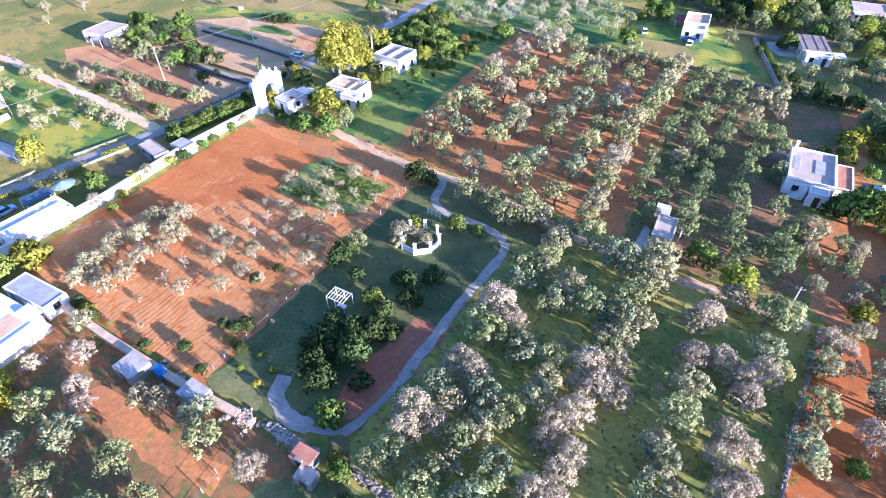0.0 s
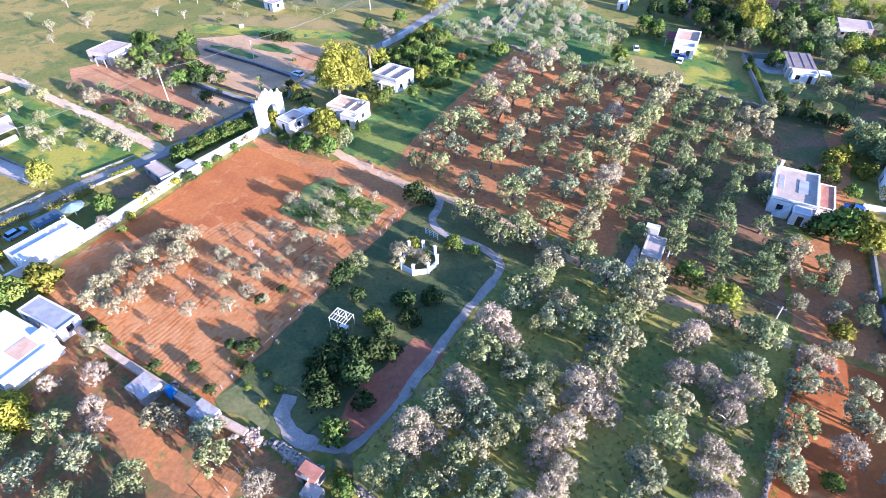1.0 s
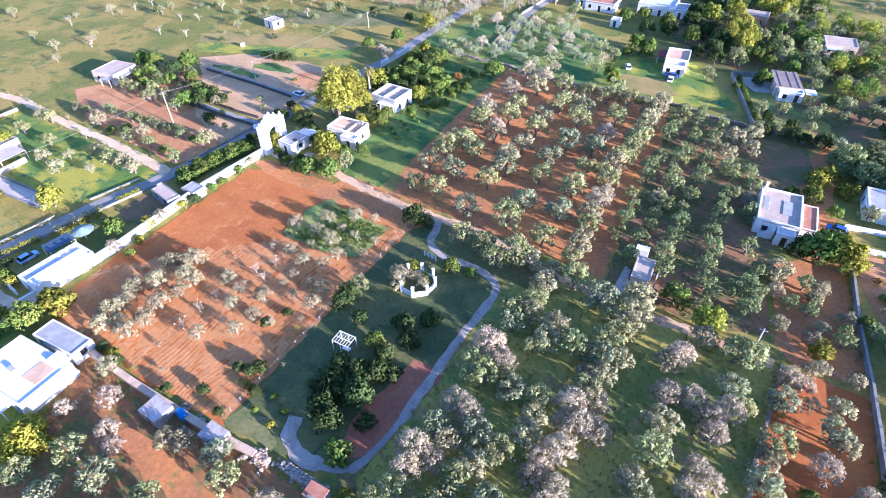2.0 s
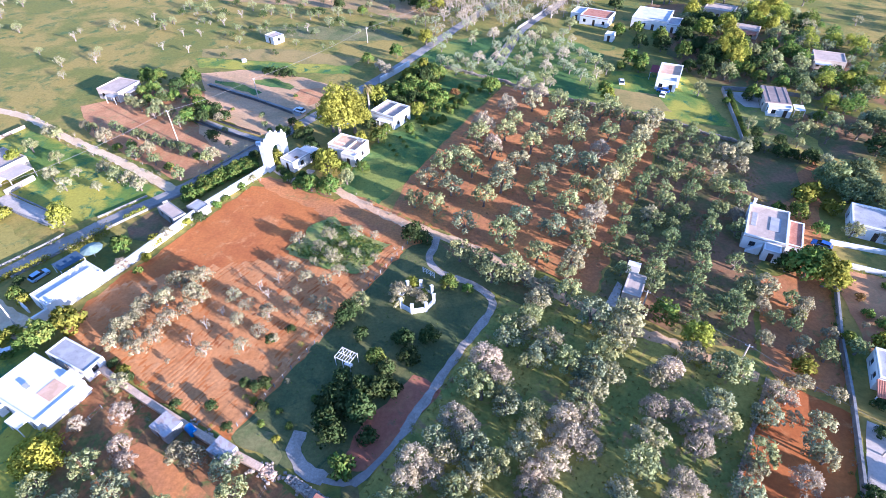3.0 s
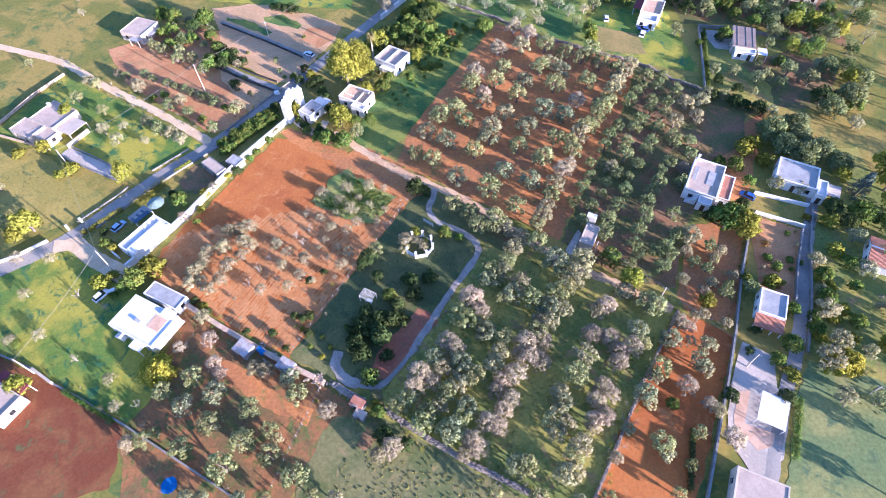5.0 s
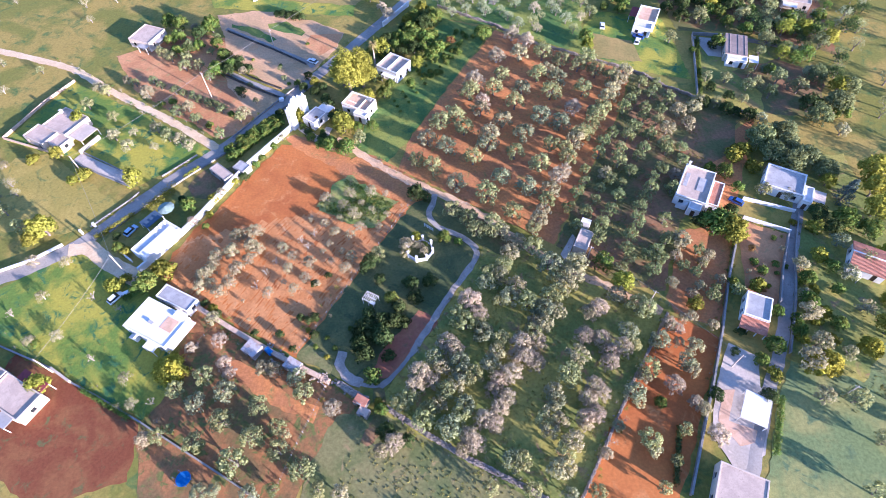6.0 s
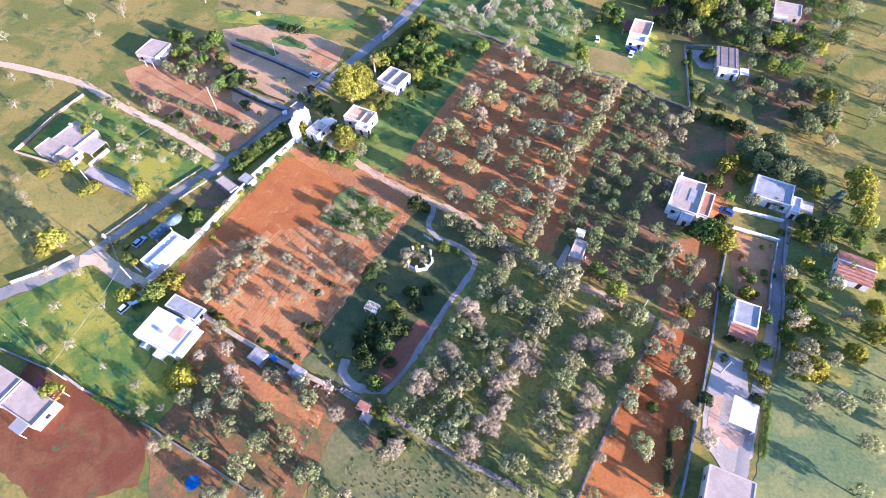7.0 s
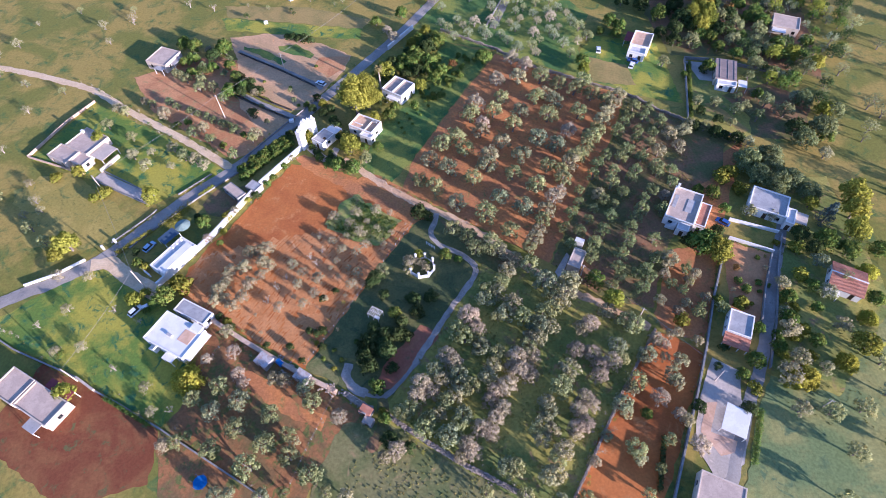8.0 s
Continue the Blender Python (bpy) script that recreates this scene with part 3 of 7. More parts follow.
field("ground_orchard_strip", [(-48, 124.5), (-28.6, 114.4), (-30, 117.5), (-41, 123)], M["browngrove"], 0.05, "dusty ground below shrubs")

# ---- roads and paths ----
ROAD = [(-150, 52), (-121.1, 69.5), (-113.3, 73.3), (-104.5, 79.2), (-98.9, 84.2), (-92.5, 92.1), (-87.0, 99.2), (-79.8, 107.6), (-73.9, 113.4), (-69.0, 118.6),
        (-62, 127.3), (-53.5, 138.6), (-44.4, 152.6), (-29.9, 174.6), (-17.7, 193.5), (-8, 211), (6, 236), (24, 268)]
ribbon("road", ROAD, 4.2, M["asphalt"], 0.08, "narrow grey asphalt lane", rough=0.15)
ribbon("road_dirt", [(-210, 184), (-169.3, 173.3), (-149, 166.7), (-131.2, 159.5), (-114.7, 148), (-92.5, 134.2), (-76.2, 122.9), (-70.5, 118.6)], 2.8, M["dirt"], 0.07, "pale dirt track")
ribbon("road_junction", [(-103, 80), (-98, 81), (-92, 77), (-84, 72.5), (-79, 69.5)], 4.6, M["dirt"], 0.1, "dusty drive to the villa gate")
ribbon("track", [(-33.1, 122.3), (-25.2, 115.7), (-13.9, 106.5), (-1.6, 99.3), (11.7, 90.4), (22.4, 80.1), (27.5, 76.2), (33.8, 70.5), (41, 67.7), (50.1, 61.8), (55, 58.5)], 2.5, M["reddirt"], 0.07, "reddish dirt track between the groves", rough=0.4)
ribbon("path", [(-1.6, 98.5), (-2.6, 94.5), (-3.5, 90.7), (-0.7, 86.3), (5.2, 83.2), (9.2, 79), (8.8, 74.7), (3, 65.8), (-2.9, 55.8), (-7.0, 48.8)], 1.65, M["gravel"], 0.075, "grey gravel garden path", rough=0.2)
# asphalt's darker tone puts shade into this stretch of gravel
ribbon("path_south", [(-6.6, 49.4), (-8.6, 46.2), (-13, 41.0), (-16, 40.2), (-19.6, 41.0)], 1.3, M["asphalt"], 0.07, "grey gravel path, shade painted in by a darker tone", rough=0.3)
ribbon("path_branch", [(-18.6, 40.8), (-22.5, 43.0), (-24.2, 46), (-23.8, 49)], 2.3, M["gravel"], 0.09, "grey gravel turning", rough=0.3)
ribbon("path_lot", [(-15, 39.8), (-14, 35.5), (-14.5, 31), (-17, 27)], 2.6, M["browngrove"], 0.06, "worn gap in the wall", rough=0.4)
ribbon("lane_east", [(106, 103), (101, 91.5), (96.6, 82), (91, 70.5), (86.6, 60.5), (80.4, 47.5), (74, 37), (66, 22), (60, 8)], 3.0, M["asphalt"], 0.07, "narrow grey lane between garden walls", rough=0.12)
ribbon("pavement", [(-114.2, 116.3), (-104, 110.8), (-93.1, 105.5)], 3.6, M["paving"], 0.08, "pale concrete drive", rough=0.05)
ribbon("path_north", [(-45.5, 158.8), (-48.4, 162.1), (-55.6, 166.7), (-62.7, 171.4), (-71.7, 176.9), (-82, 183.2)], 1.8, M["asphalt"], 0.09, "narrow grey service road", rough=0.15)
ribbon("path_lane", [(-52.5, 142.6), (-55.8, 144.9), (-63.2, 149.0), (-70.0, 153.2), (-79.5, 159.6)], 2.0, M["asphalt"], 0.09, "grey walled farm lane", rough=0.15)
ribbon("path_villa", [(-36, 127.5), (-38.5, 122), (-44, 126.5), (-48.5, 131.5)], 2.6, M["paving"], 0.08, "paved court before the arch", rough=0.2)
ribbon("lane_far", [(20, 196), (33, 232), (52, 262), (66, 290)], 3.0, M["asphalt"], 0.07, "far lane between groves", rough=0.2)

# ---- boundary walls ----
plain_wall("wall_north_west", [(-80.6, 72.6), (-76.0, 79.2), (-69.0, 90.4), (-58.4, 111.5), (-48.2, 126.6)], 2.1, 0.45, M["white"], "white limewashed boundary wall")
plain_wall("wall_road_south", [(-119.5, 73.2), (-112, 76.8), (-105.2, 82.0)], 0.8, 0.3, M["white"], "low white roadside wall")
plain_wall("wall_lane_upper", [(-54.6, 146.8), (-62.4, 151.0), (-69.0, 155.1), (-78.4, 161.4)], 0.7, 0.25, M["concrete"], "low grey wall of the farm lane")
plain_wall("wall_lane_lower", [(-54.2, 142.0), (-64.0, 147.3), (-71.0, 151.6), (-80.6, 158.0)], 0.7, 0.25, M["concrete"], "low grey wall of the farm lane")
plain_wall("wall_service", [(-48.0, 160.2), (-55.0, 165.0), (-62.0, 169.7), (-71.0, 175.2), (-81.0, 181.4)], 0.6, 0.25, M["concrete"], "low grey wall of the service road")
plain_wall("wall_road_inner", [(-93.6, 86.2), (-85.3, 97), (-77.2, 106.5), (-67.4, 116.6)], 0.5, 0.2, M["concrete"], "low grey roadside wall")
plain_wall("wall_lane_upper", [(-54.6, 146.8), (-62.4, 151.0), (-69.0, 155.1), (-78.4, 161.4)], 0.7, 0.25, M["concrete"], "low grey wall of the farm lane")
plain_wall("wall_lane_lower", [(-54.2, 142.0), (-64.0, 147.3), (-71.0, 151.6), (-80.6, 158.0)], 0.7, 0.25, M["concrete"], "low grey wall of the farm lane")
plain_wall("wall_service", [(-48.0, 160.2), (-55.0, 165.0), (-62.0, 169.7), (-71.0, 175.2), (-81.0, 181.4)], 0.6, 0.25, M["concrete"], "low grey wall of the service road")
plain_wall("wall_road_inner", [(-65.8, 118.8), (-59.6, 126.9), (-51.2, 138.6)], 0.8, 0.22, M["concrete"], "grey roadside wall by dark shrubs")
plain_wall("wall_road_outer", [(-99.6, 88.2), (-91.5, 98.2), (-89.8, 101.0)], 0.4, 0.2, M["concrete"], "low grey roadside wall")
plain_wall("wall_road_outer", [(-84.8, 107.2), (-76.2, 116)], 0.4, 0.2, M["concrete"], "low grey roadside wall")
plain_wall("wall_road_outer", [(-66.8, 123.4), (-56, 139.3), (-47.8, 151)], 0.5, 0.2, M["concrete"], "low grey roadside wall")
plain_wall("wall_gate", [(-87.5, 78.6), (-83.8, 76)], 1.3, 0.3, M["white"], "white gate wall")
plain_wall("wall_villa_north", [(-22, 182.5), (-12.6, 196.5)], 1.9, 0.4, M["white"], "white wall along the lane")
plain_wall("wall_plot_west", [(-118.8, 116.4), (-141.5, 124.8), (-135, 142.6), (-129, 153.3)], 0.9, 0.22, M["palestone"], "pale wall round the western house")
plain_wall("wall_plot_drive", [(-93.6, 103.3), (-103.5, 108), (-114.5, 113.8)], 0.55, 0.18, M["concrete"], "low wall along the drive")
plain_wall("wall_plot_drive", [(-93.6, 107.3), (-103.5, 112.9), (-113.5, 118.3)], 0.55, 0.18, M["concrete"], "low wall along the drive")
rubble_wall("wall_grove_north", [(-1, 195), (20.2, 182), (32.3, 171), (50.1, 161.8), (66.9, 153.1), (75.2, 145.3), (84.3, 138.8), (101.4, 129)], 1.1, 0.6, M["stone"], "old dry-stone wall of the grove", 4)
plain_wall("wall_yard_north", [(85.4, 140), (88, 152), (92.4, 173.5), (103, 172)], 1.2, 0.25, M["concrete"], "thin grey wall of the yard")
plain_wall("wall_yard_north", [(110.5, 169), (126, 163)], 1.2, 0.25, M["concrete"], "thin grey yard wall")
plain_wall("wall_garden_south", [(-66.6, 64.2), (-52.5, 55.4), (-38.1, 47.2), (-33.4, 44.8), (-28.4, 42.3)], 1.0, 1.05, M["palestone"], "broad flat-topped pale stone wall")
rubble_wall("wall_garden_broken", [(-28.2, 42.2), (-26.2, 41.3)], 1.3, 1.2, M["palestone"], "crumbling end of the pale stone wall", 2)
rubble_wall("wall_garden_south", [(-24.0, 40.9), (-20.5, 38.6), (-16.9, 36.7)], 1.0, 1.3, M["stone"], "broad dry-stone wall beside the sheds", 3)
rubble_wall("wall_grove_south", [(-12.6, 35.1), (-2.7, 28.6), (6.2, 23.4), (16.1, 18.5), (24, 14)], 0.8, 1.0, M["stone"], "crumbling dry-stone wall", 5)
rubble_wall("wall_south_east", [(56.4, 58.2), (44.9, 41.5), (32.2, 20.9), (24, 8)], 0.8, 0.5, M["stone"], "low dry-stone wall", 6)
plain_wall("wall_east", [(86.2, 94.6), (99.2, 89.6)], 1.15, 0.32, M["white"], "white garden wall")
plain_wall("wall_east", [(84.1, 87.7), (95.4, 82.6)], 1.15, 0.32, M["white"], "white garden wall")
plain_wall("wall_lane_inner", [(94.6, 82), (89, 70.6), (84.8, 60.6)], 1.2, 0.25, M["concrete"], "grey lane wall")
plain_wall("wall_lane_outer", [(99.9, 89), (95, 78), (88.6, 60.5), (82.4, 47)], 1.1, 0.25, M["concrete"], "grey lane wall")
plain_wall("wall_plot_east", [(80.4, 81.2), (73.4, 66.2), (68.2, 53.1), (62.6, 40.6), (58, 31), (51, 16)], 1.3, 0.35, M["concrete"], "pale wall between grove and gardens")
plain_wall("wall_lot_west", [(-121, 57.5), (-113.4, 53.3), (-104.6, 49.8), (-93.2, 45.3)], 0.7, 0.3, M["concrete"], "low grey field wall")
plain_wall("wall_lot_west", [(-93.2, 45.3), (-87.3, 41.8)], 1.2, 0.5, M["cream"], "pale pink wall by the gate")
plain_wall("wall_lot_west", [(-87.3, 41.8), (-80, 38.5), (-67.6, 32.1), (-42.2, 18.2), (-30, 11)], 0.6, 0.3, M["concrete"], "low grey field wall")
plain_wall("wall_far_lane", [(17.5, 197), (31, 233), (50, 262)], 1.0, 0.3, M["concrete"], "grey wall along the far lane")

# ---- buildings ----


def wall_piece(bm, length, height, thick, holes):
    """An upright wall along x, its foot at z 0, with openings (middle, width, foot, top) cut through."""
    edge = -length / 2
    for mid, width, low, high in sorted(holes):
        a, b = mid - width / 2, mid + width / 2
        if a > edge:
            box(bm, (edge + a) / 2, 0, 0, a - edge, thick, height)
        if low > 0:
            box(bm, mid, 0, 0, width, thick, low)
        box(bm, mid, 0, high, width, thick, height - high)
        edge = b
    box(bm, (edge + length / 2) / 2, 0, 0, length / 2 - edge, thick, height)


def openings_for(length, door):
    holes = []
    n = max(1, int(length / 3.2))
    for k in range(n):
        mid = (k + 0.5) / n * length - length / 2
        if door and k == n // 2:
            holes.append((mid, 1.1, 0.0, 2.3))
        else:
            holes.append((mid, 1.2, 1.0, 2.3))
    return holes


def fill_opening(parent, hole, y, out, thick):
    mid, width, low, high = hole
    if low == 0:
        bm = bmesh.new()
        box(bm, mid, y, 0.02, width - 0.02, 0.06, high - 0.04)
        door = part("door", bm, M["darkwood"], parent, "dark wooden door")
        bm = bmesh.new()
        box(bm, mid + width * 0.36, y + out * 0.05, 1.0, 0.05, 0.06, 0.14)
        part("handle", bm, M["metal"], door)
        return
    bm = bmesh.new()
    for x, z, sx, sz in ((mid - width / 2 + 0.03, low, 0.06, high - low), (mid + width / 2 - 0.03, low, 0.06, high - low),
                         (mid, low, width - 0.12, 0.06), (mid, high - 0.06, width - 0.12, 0.06), (mid, low + 0.06, 0.05, high - low - 0.12)):
        box(bm, x, y, z, sx, 0.06, sz)
    window = part("window", bm, M["darkwood"], parent, "dark framed window")
    for s in (-1, 1):
        bm = bmesh.new()
        box(bm, mid + s * (width / 4 - 0.01), y, low + 0.06, width / 2 - 0.09, 0.012, high - low - 0.12)
        part("pane", bm, M["glass"], window)
    bm = bmesh.new()
    box(bm, mid, y + out * (thick / 2 + 0.03), low - 0.07, width + 0.2, 0.16, 0.06)
    part("sill", bm, M["concrete"], window)


def house_block(home, x, y, length, width, height, wall, roof, parapet=0.4, thick=0.3, doors=(0,), blind=()):
    """One flat-roofed block of a house: four walls with openings, roof slab, parapet. x, y: its middle in the house's own axes."""
    sides = ((x, y - width / 2 + thick / 2, 0, length, -1), (x + length / 2 - thick / 2, y, 90, width - 2 * thick, -1),
             (x, y + width / 2 - thick / 2, 180, length, -1), (x - length / 2 + thick / 2, y, 270, width - 2 * thick, -1))
    for k, (wx, wy, turn, run, out) in enumerate(sides):
        holes = [] if k in blind else openings_for(run, k in doors)
        bm = bmesh.new()
        wall_piece(bm, run, height, thick, holes)
        piece = part("wall", bm, wall, home)
        piece.matrix_local = pose(wx, wy, 0, 0, 0, turn)
        for hole in holes:
            fill_opening(piece, hole, 0.0, out, thick)
    bm = bmesh.new()
    box(bm, x, y, height, length, width, 0.22)
    slab = part("roof", bm, roof, home)
    if parapet:
        bm = bmesh.new()
        t = 0.28
        z = height + 0.22
        for bx, by, sx, sy in ((x, y - width / 2 + t / 2, length, t), (x, y + width / 2 - t / 2, length, t),
                               (x - length / 2 + t / 2, y, t, width - 2 * t), (x + length / 2 - t / 2, y, t, width - 2 * t)):
            box(bm, bx, by, z, sx + 0.04, sy + 0.04, parapet, 0, 0.03)
        part("parapet", bm, wall, slab)
    return slab


def roof_box(home, x, y, z, sx, sy, h, material, name="chimney"):
    bm = bmesh.new()
    box(bm, x, y, z, sx, sy, h, 0, 0.03)
    ob = part(name, bm, material, home)
    if name == "chimney":
        cap = bmesh.new()
        box(cap, x, y, z + h, sx + 0.15, sy + 0.15, 0.1, 0, 0.02)
        part("cap", cap, material, ob)
    return ob


def outside_stair(home, x, y, run, height, width, turn, material):
    bm = bmesh.new()
    n = max(3, round(height / 0.18))
    outline = [(0, 0)]
    for k in range(n):
        outline += [(k / n * run, (k + 1) / n * height), ((k + 1) / n * run, (k + 1) / n * height)]
    outline.append((run, 0))
    flanks = [[bm.verts.new((px, s * width / 2, pz)) for px, pz in outline] for s in (-1, 1)]
    bm.faces.new(flanks[0])
    bm.faces.new(flanks[1][::-1])
    for k in range(len(outline)):
        j = (k + 1) % len(outline)
        bm.faces.new((flanks[0][j], flanks[0][k], flanks[1][k], flanks[1][j]))
    ob = part("stair", bm, material, home)
    ob.matrix_local = pose(x, y, 0, 0, 0, turn)


def canopy(home, x, y, sx, sy, z, material, name="canopy", posts=True):
    bm = bmesh.new()
    box(bm, x, y, z, sx, sy, 0.12, 0, 0.02)
    ob = part(name, bm, material, home)
    if posts:
        for px in (-1, 1):
            for py in (-1, 1):
                bm = bmesh.new()
                box(bm, x + px * (sx / 2 - 0.12), y + py * (sy / 2 - 0.12), 0, 0.14, 0.14, z)
                part("post", bm, M["white"], home)
    return ob


def tiled_slope(home, x, y, sx, sy, z0, z1, material, name="roof"):
    """A sloping roof of half-round tiles in rows, falling along y from z1 down to z0."""
    bm = bmesh.new()
    n = int(sx / 0.24)
    for k in range(n):
        cx = x - sx / 2 + (k + 0.5) * sx / n
        ring = []
        for yy, zz in ((y + sy / 2, z1), (y - sy / 2, z0)):
            ring.append([bm.verts.new((cx + dx * sx / n, yy, zz + dz)) for dx, dz in ((-0.5, 0.0), (-0.3, 0.045), (0, 0.06), (0.3, 0.045), (0.5, 0.0))])
        for j in range(4):
            bm.faces.new((ring[0][j], ring[1][j], ring[1][j + 1], ring[0][j + 1]))
    bmesh.ops.remove_doubles(bm, verts=bm.verts, dist=0.002)
    slab = [bm.verts.new(p) for p in ((x - sx / 2, y + sy / 2, z1 - 0.02), (x + sx / 2, y + sy / 2, z1 - 0.02), (x + sx / 2, y - sy / 2, z0 - 0.02), (x - sx / 2, y - sy / 2, z0 - 0.02),
                                      (x - sx / 2, y + sy / 2, z1 - 0.16), (x + sx / 2, y + sy / 2, z1 - 0.16), (x + sx / 2, y - sy / 2, z0 - 0.16), (x - sx / 2, y - sy / 2, z0 - 0.16))]
    for f in ((0, 3, 2, 1), (4, 5, 6, 7), (0, 1, 5, 4), (2, 3, 7, 6), (0, 4, 7, 3), (1, 2, 6, 5)):
        bm.faces.new([slab[k] for k in f])
    return part(name, bm, material, home)


def home_at(x, y, yaw, label, name="house", category="house"):
    return thing(name, x, y, yaw, label, category, "houses of the countryside")


# white villa by the red field
h = home_at(-69.0, 56.0, -27, "white flat-roofed villa with a terracotta roof terrace")
house_block(h, -0.9, -0.4, 13.4, 9.0, 3.1, M["white"], M["white"], 0.18, doors=(0, 3))
canopy(h, 2.6, 0.4, 3.6, 3.4, 3.24, M["tan"], "terrace", False)
roof_box(h, -1.6, -1.2, 3.3, 1.5, 0.6, 0.5, M["greyroof"])
roof_box(h, 3.4, 3.6, 3.3, 3.2, 2.0, 0.55, M["white"], "stair_head")
canopy(h, 4.9, -0.2, 1.8, 8.2, 2.55, M["white"], "veranda_roof", False).matrix_local = pose(1.9, 0, 0)
outside_stair(h, -6.4, -5.55, 3.0, 2.4, 1.2, 0, M["white"])
canopy(h, 2.0, -5.9, 3.4, 2.0, 2.5, M["white"], "porch_roof")
h = home_at(-67.2, 63.2, -27, "low grey-roofed garage beside the white villa", "garage", "garage")
house_block(h, 0, 0, 10.4, 4.0, 2.4, M["white"], M["greyroof"], 0.15, doors=(3,))

# long white building against the field wall
h = home_at(-78.0, 80.6, 58, "long white flat-roofed building against the field wall")
house_block(h, 0.9, 0.35, 12.0, 6.0, 2.9, M["white"], M["whiteroof"], 0.15, doors=(2,), blind=(0, 1))
roof_box(h, 0.6, -1.1, 3.05, 10.8, 2.7, 0.45, M["white"], "raised_roof")
for k in range(3):
    roof_box(h, 2.6 + k * 1.6, 2.2, 3.1, 0.45, 0.45, 0.5, M["white"])
h = thing("carport", -81.6, 88.9, 55, "dark blue sheet carport beside the long white building", "carport")
canopy(h, 0, 0, 5.4, 3.6, 2.4, M["navysheet"], "roof")
h = thing("parasol", -78.6, 93.0, 20, "large grey-green garden parasol", "parasol")
bm = bmesh.new()
bmesh.ops.create_cone(bm, cap_ends=False, segments=10, radius1=2.4, radius2=0.1, depth=0.8, matrix=Matrix.Translation((0, 0, 2.7)))
part("canopy", bm, M["greycloth"], h)
bm = bmesh.new()
tube(bm, (0, 0, 0), (0, 0, 3.1), 0.05, 0.04)
part("pole", bm, M["metal"], h)
h = thing("shed", -65.9, 106.8, -40, "low pale-roofed yard shed by the white wall", "shed")
house_block(h, 0, 0, 7.5, 3.2, 2.2, M["concrete"], M["paleroof"], 0.1, doors=(0,), blind=(1, 2, 3))
h = thing("shed", -60.2, 108.9, -31, "small grey-roofed shed against the white wall", "shed")
house_block(h, 0, 0, 4.2, 3.4, 2.1, M["concrete"], M["greyroof"], 0.1, doors=(0,), blind=(1, 2, 3))

# houses behind the arch
h = home_at(-16.3, 154.8, -33, "small white house with a recessed roof terrace")
house_block(h, 0, 0, 8.6, 8.4, 3.5, M["white"], M["paleroof"], 0.6, doors=(0,))
roof_box(h, 0.0, 0.2, 3.72, 0.3, 7.6, 0.55, M["white"], "dividing_wall")
canopy(h, 1.2, -5.0, 5.0, 1.7, 2.6, M["white"], "porch_roof")
h = home_at(-26.4, 133.9, -28, "white house with a tan partitioned roof under a big pine")
house_block(h, -1.0, 1.2, 9.2, 6.4, 3.4, M["white"], M["tan"], 0.5, doors=(0,))
roof_box(h, 0.6, 1.2, 3.62, 0.25, 5.6, 0.4, M["white"], "dividing_wall")
roof_box(h, -3.0, 0.2, 3.62, 3.2, 0.25, 0.4, M["white"], "dividing_wall")
house_block(h, 2.2, -2.6, 4.6, 2.2, 2.9, M["white"], M["whiteroof"], 0.3, doors=(0,), blind=(2,))
roof_box(h, 1.9, 3.2, 3.6, 1.4, 0.9, 0.9, M["metal"], "water_tank")
h = home_at(-40.6, 130.3, -35, "small grey-roofed gatehouse beside the arch", "gatehouse", "house")
house_block(h, 0, 0, 4.9, 6.4, 2.8, M["white"], M["greyroof"], 0.15, doors=(0,))
roof_box(h, 1.2, -0.6, 3.0, 1.0, 0.9, 0.25, M["darkwood"], "skylight")
canopy(h, 0.4, 4.9, 4.6, 3.2, 2.7, M["white"], "porch_roof")

# eastern houses
h = home_at(72.8, 97.0, -28, "white flat-roofed country house with a pink terrace")
house_block(h, -0.4, 0.6, 8.4, 13.0, 3.2, M["white"], M["paleroof"], 0.45, doors=(0, 3))
house_block(h, 5.4, -0.2, 3.1, 9.4, 3.0, M["white"], M["terracotta"], 0.2, doors=(0,), blind=(3,))
roof_box(h, 1.2, 1.0, 3.42, 2.2, 5.4, 0.12, M["greyroof"], "roof_terrace")
roof_box(h, -3.2, 1.2, 3.42, 1.1, 5.4, 0.14, M["greyroof"], "roof_strip")
roof_box(h, -3.9, 6.6, 3.6, 0.6, 0.6, 1.7, M["white"])
house_block(h, 1.4, -7.2, 3.4, 2.6, 2.7, M["white"], M["whiteroof"], 0.15, doors=(0,), blind=(2,))
outside_stair(h, -3.4, -6.6, 2.8, 2.6, 1.2, 0, M["white"])
h = home_at(98.4, 98.4, -28, "long white-edged house with a shaded roof")
house_block(h, -0.2, 0.6, 10.6, 8.8, 3.0, M["white"], M["greyroof"], 0.4, doors=(0,))
house_block(h, 6.4, -2.4, 2.4, 6.0, 3.1, M["white"], M["whiteroof"], 0.3, doors=(0,), blind=(3,))
canopy(h, 9.4, -1.2, 3.4, 4.6, 2.5, M["paving"], "porch_roof")
h = home_at(77.2, 57.6, -25, "small square house with a grey roof and tiled porch")
house_block(h, 0, 0.6, 6.0, 7.0, 3.0, M["white"], M["greyroof"], 0.3, doors=(0,))
tiled_slope(h, 0, -4.6, 6.4, 3.4, 2.2, 2.75, M["terracotta"], "porch_roof")
for px in (-3.0, -1.0, 1.0, 3.0):
    bm = bmesh.new()
    box(bm, px, -6.0, 0, 0.2, 0.2, 2.12)
    part("post", bm, M["white"], h)
h = home_at(110.4, 71.4, -29, "white house with a red tiled gable roof")
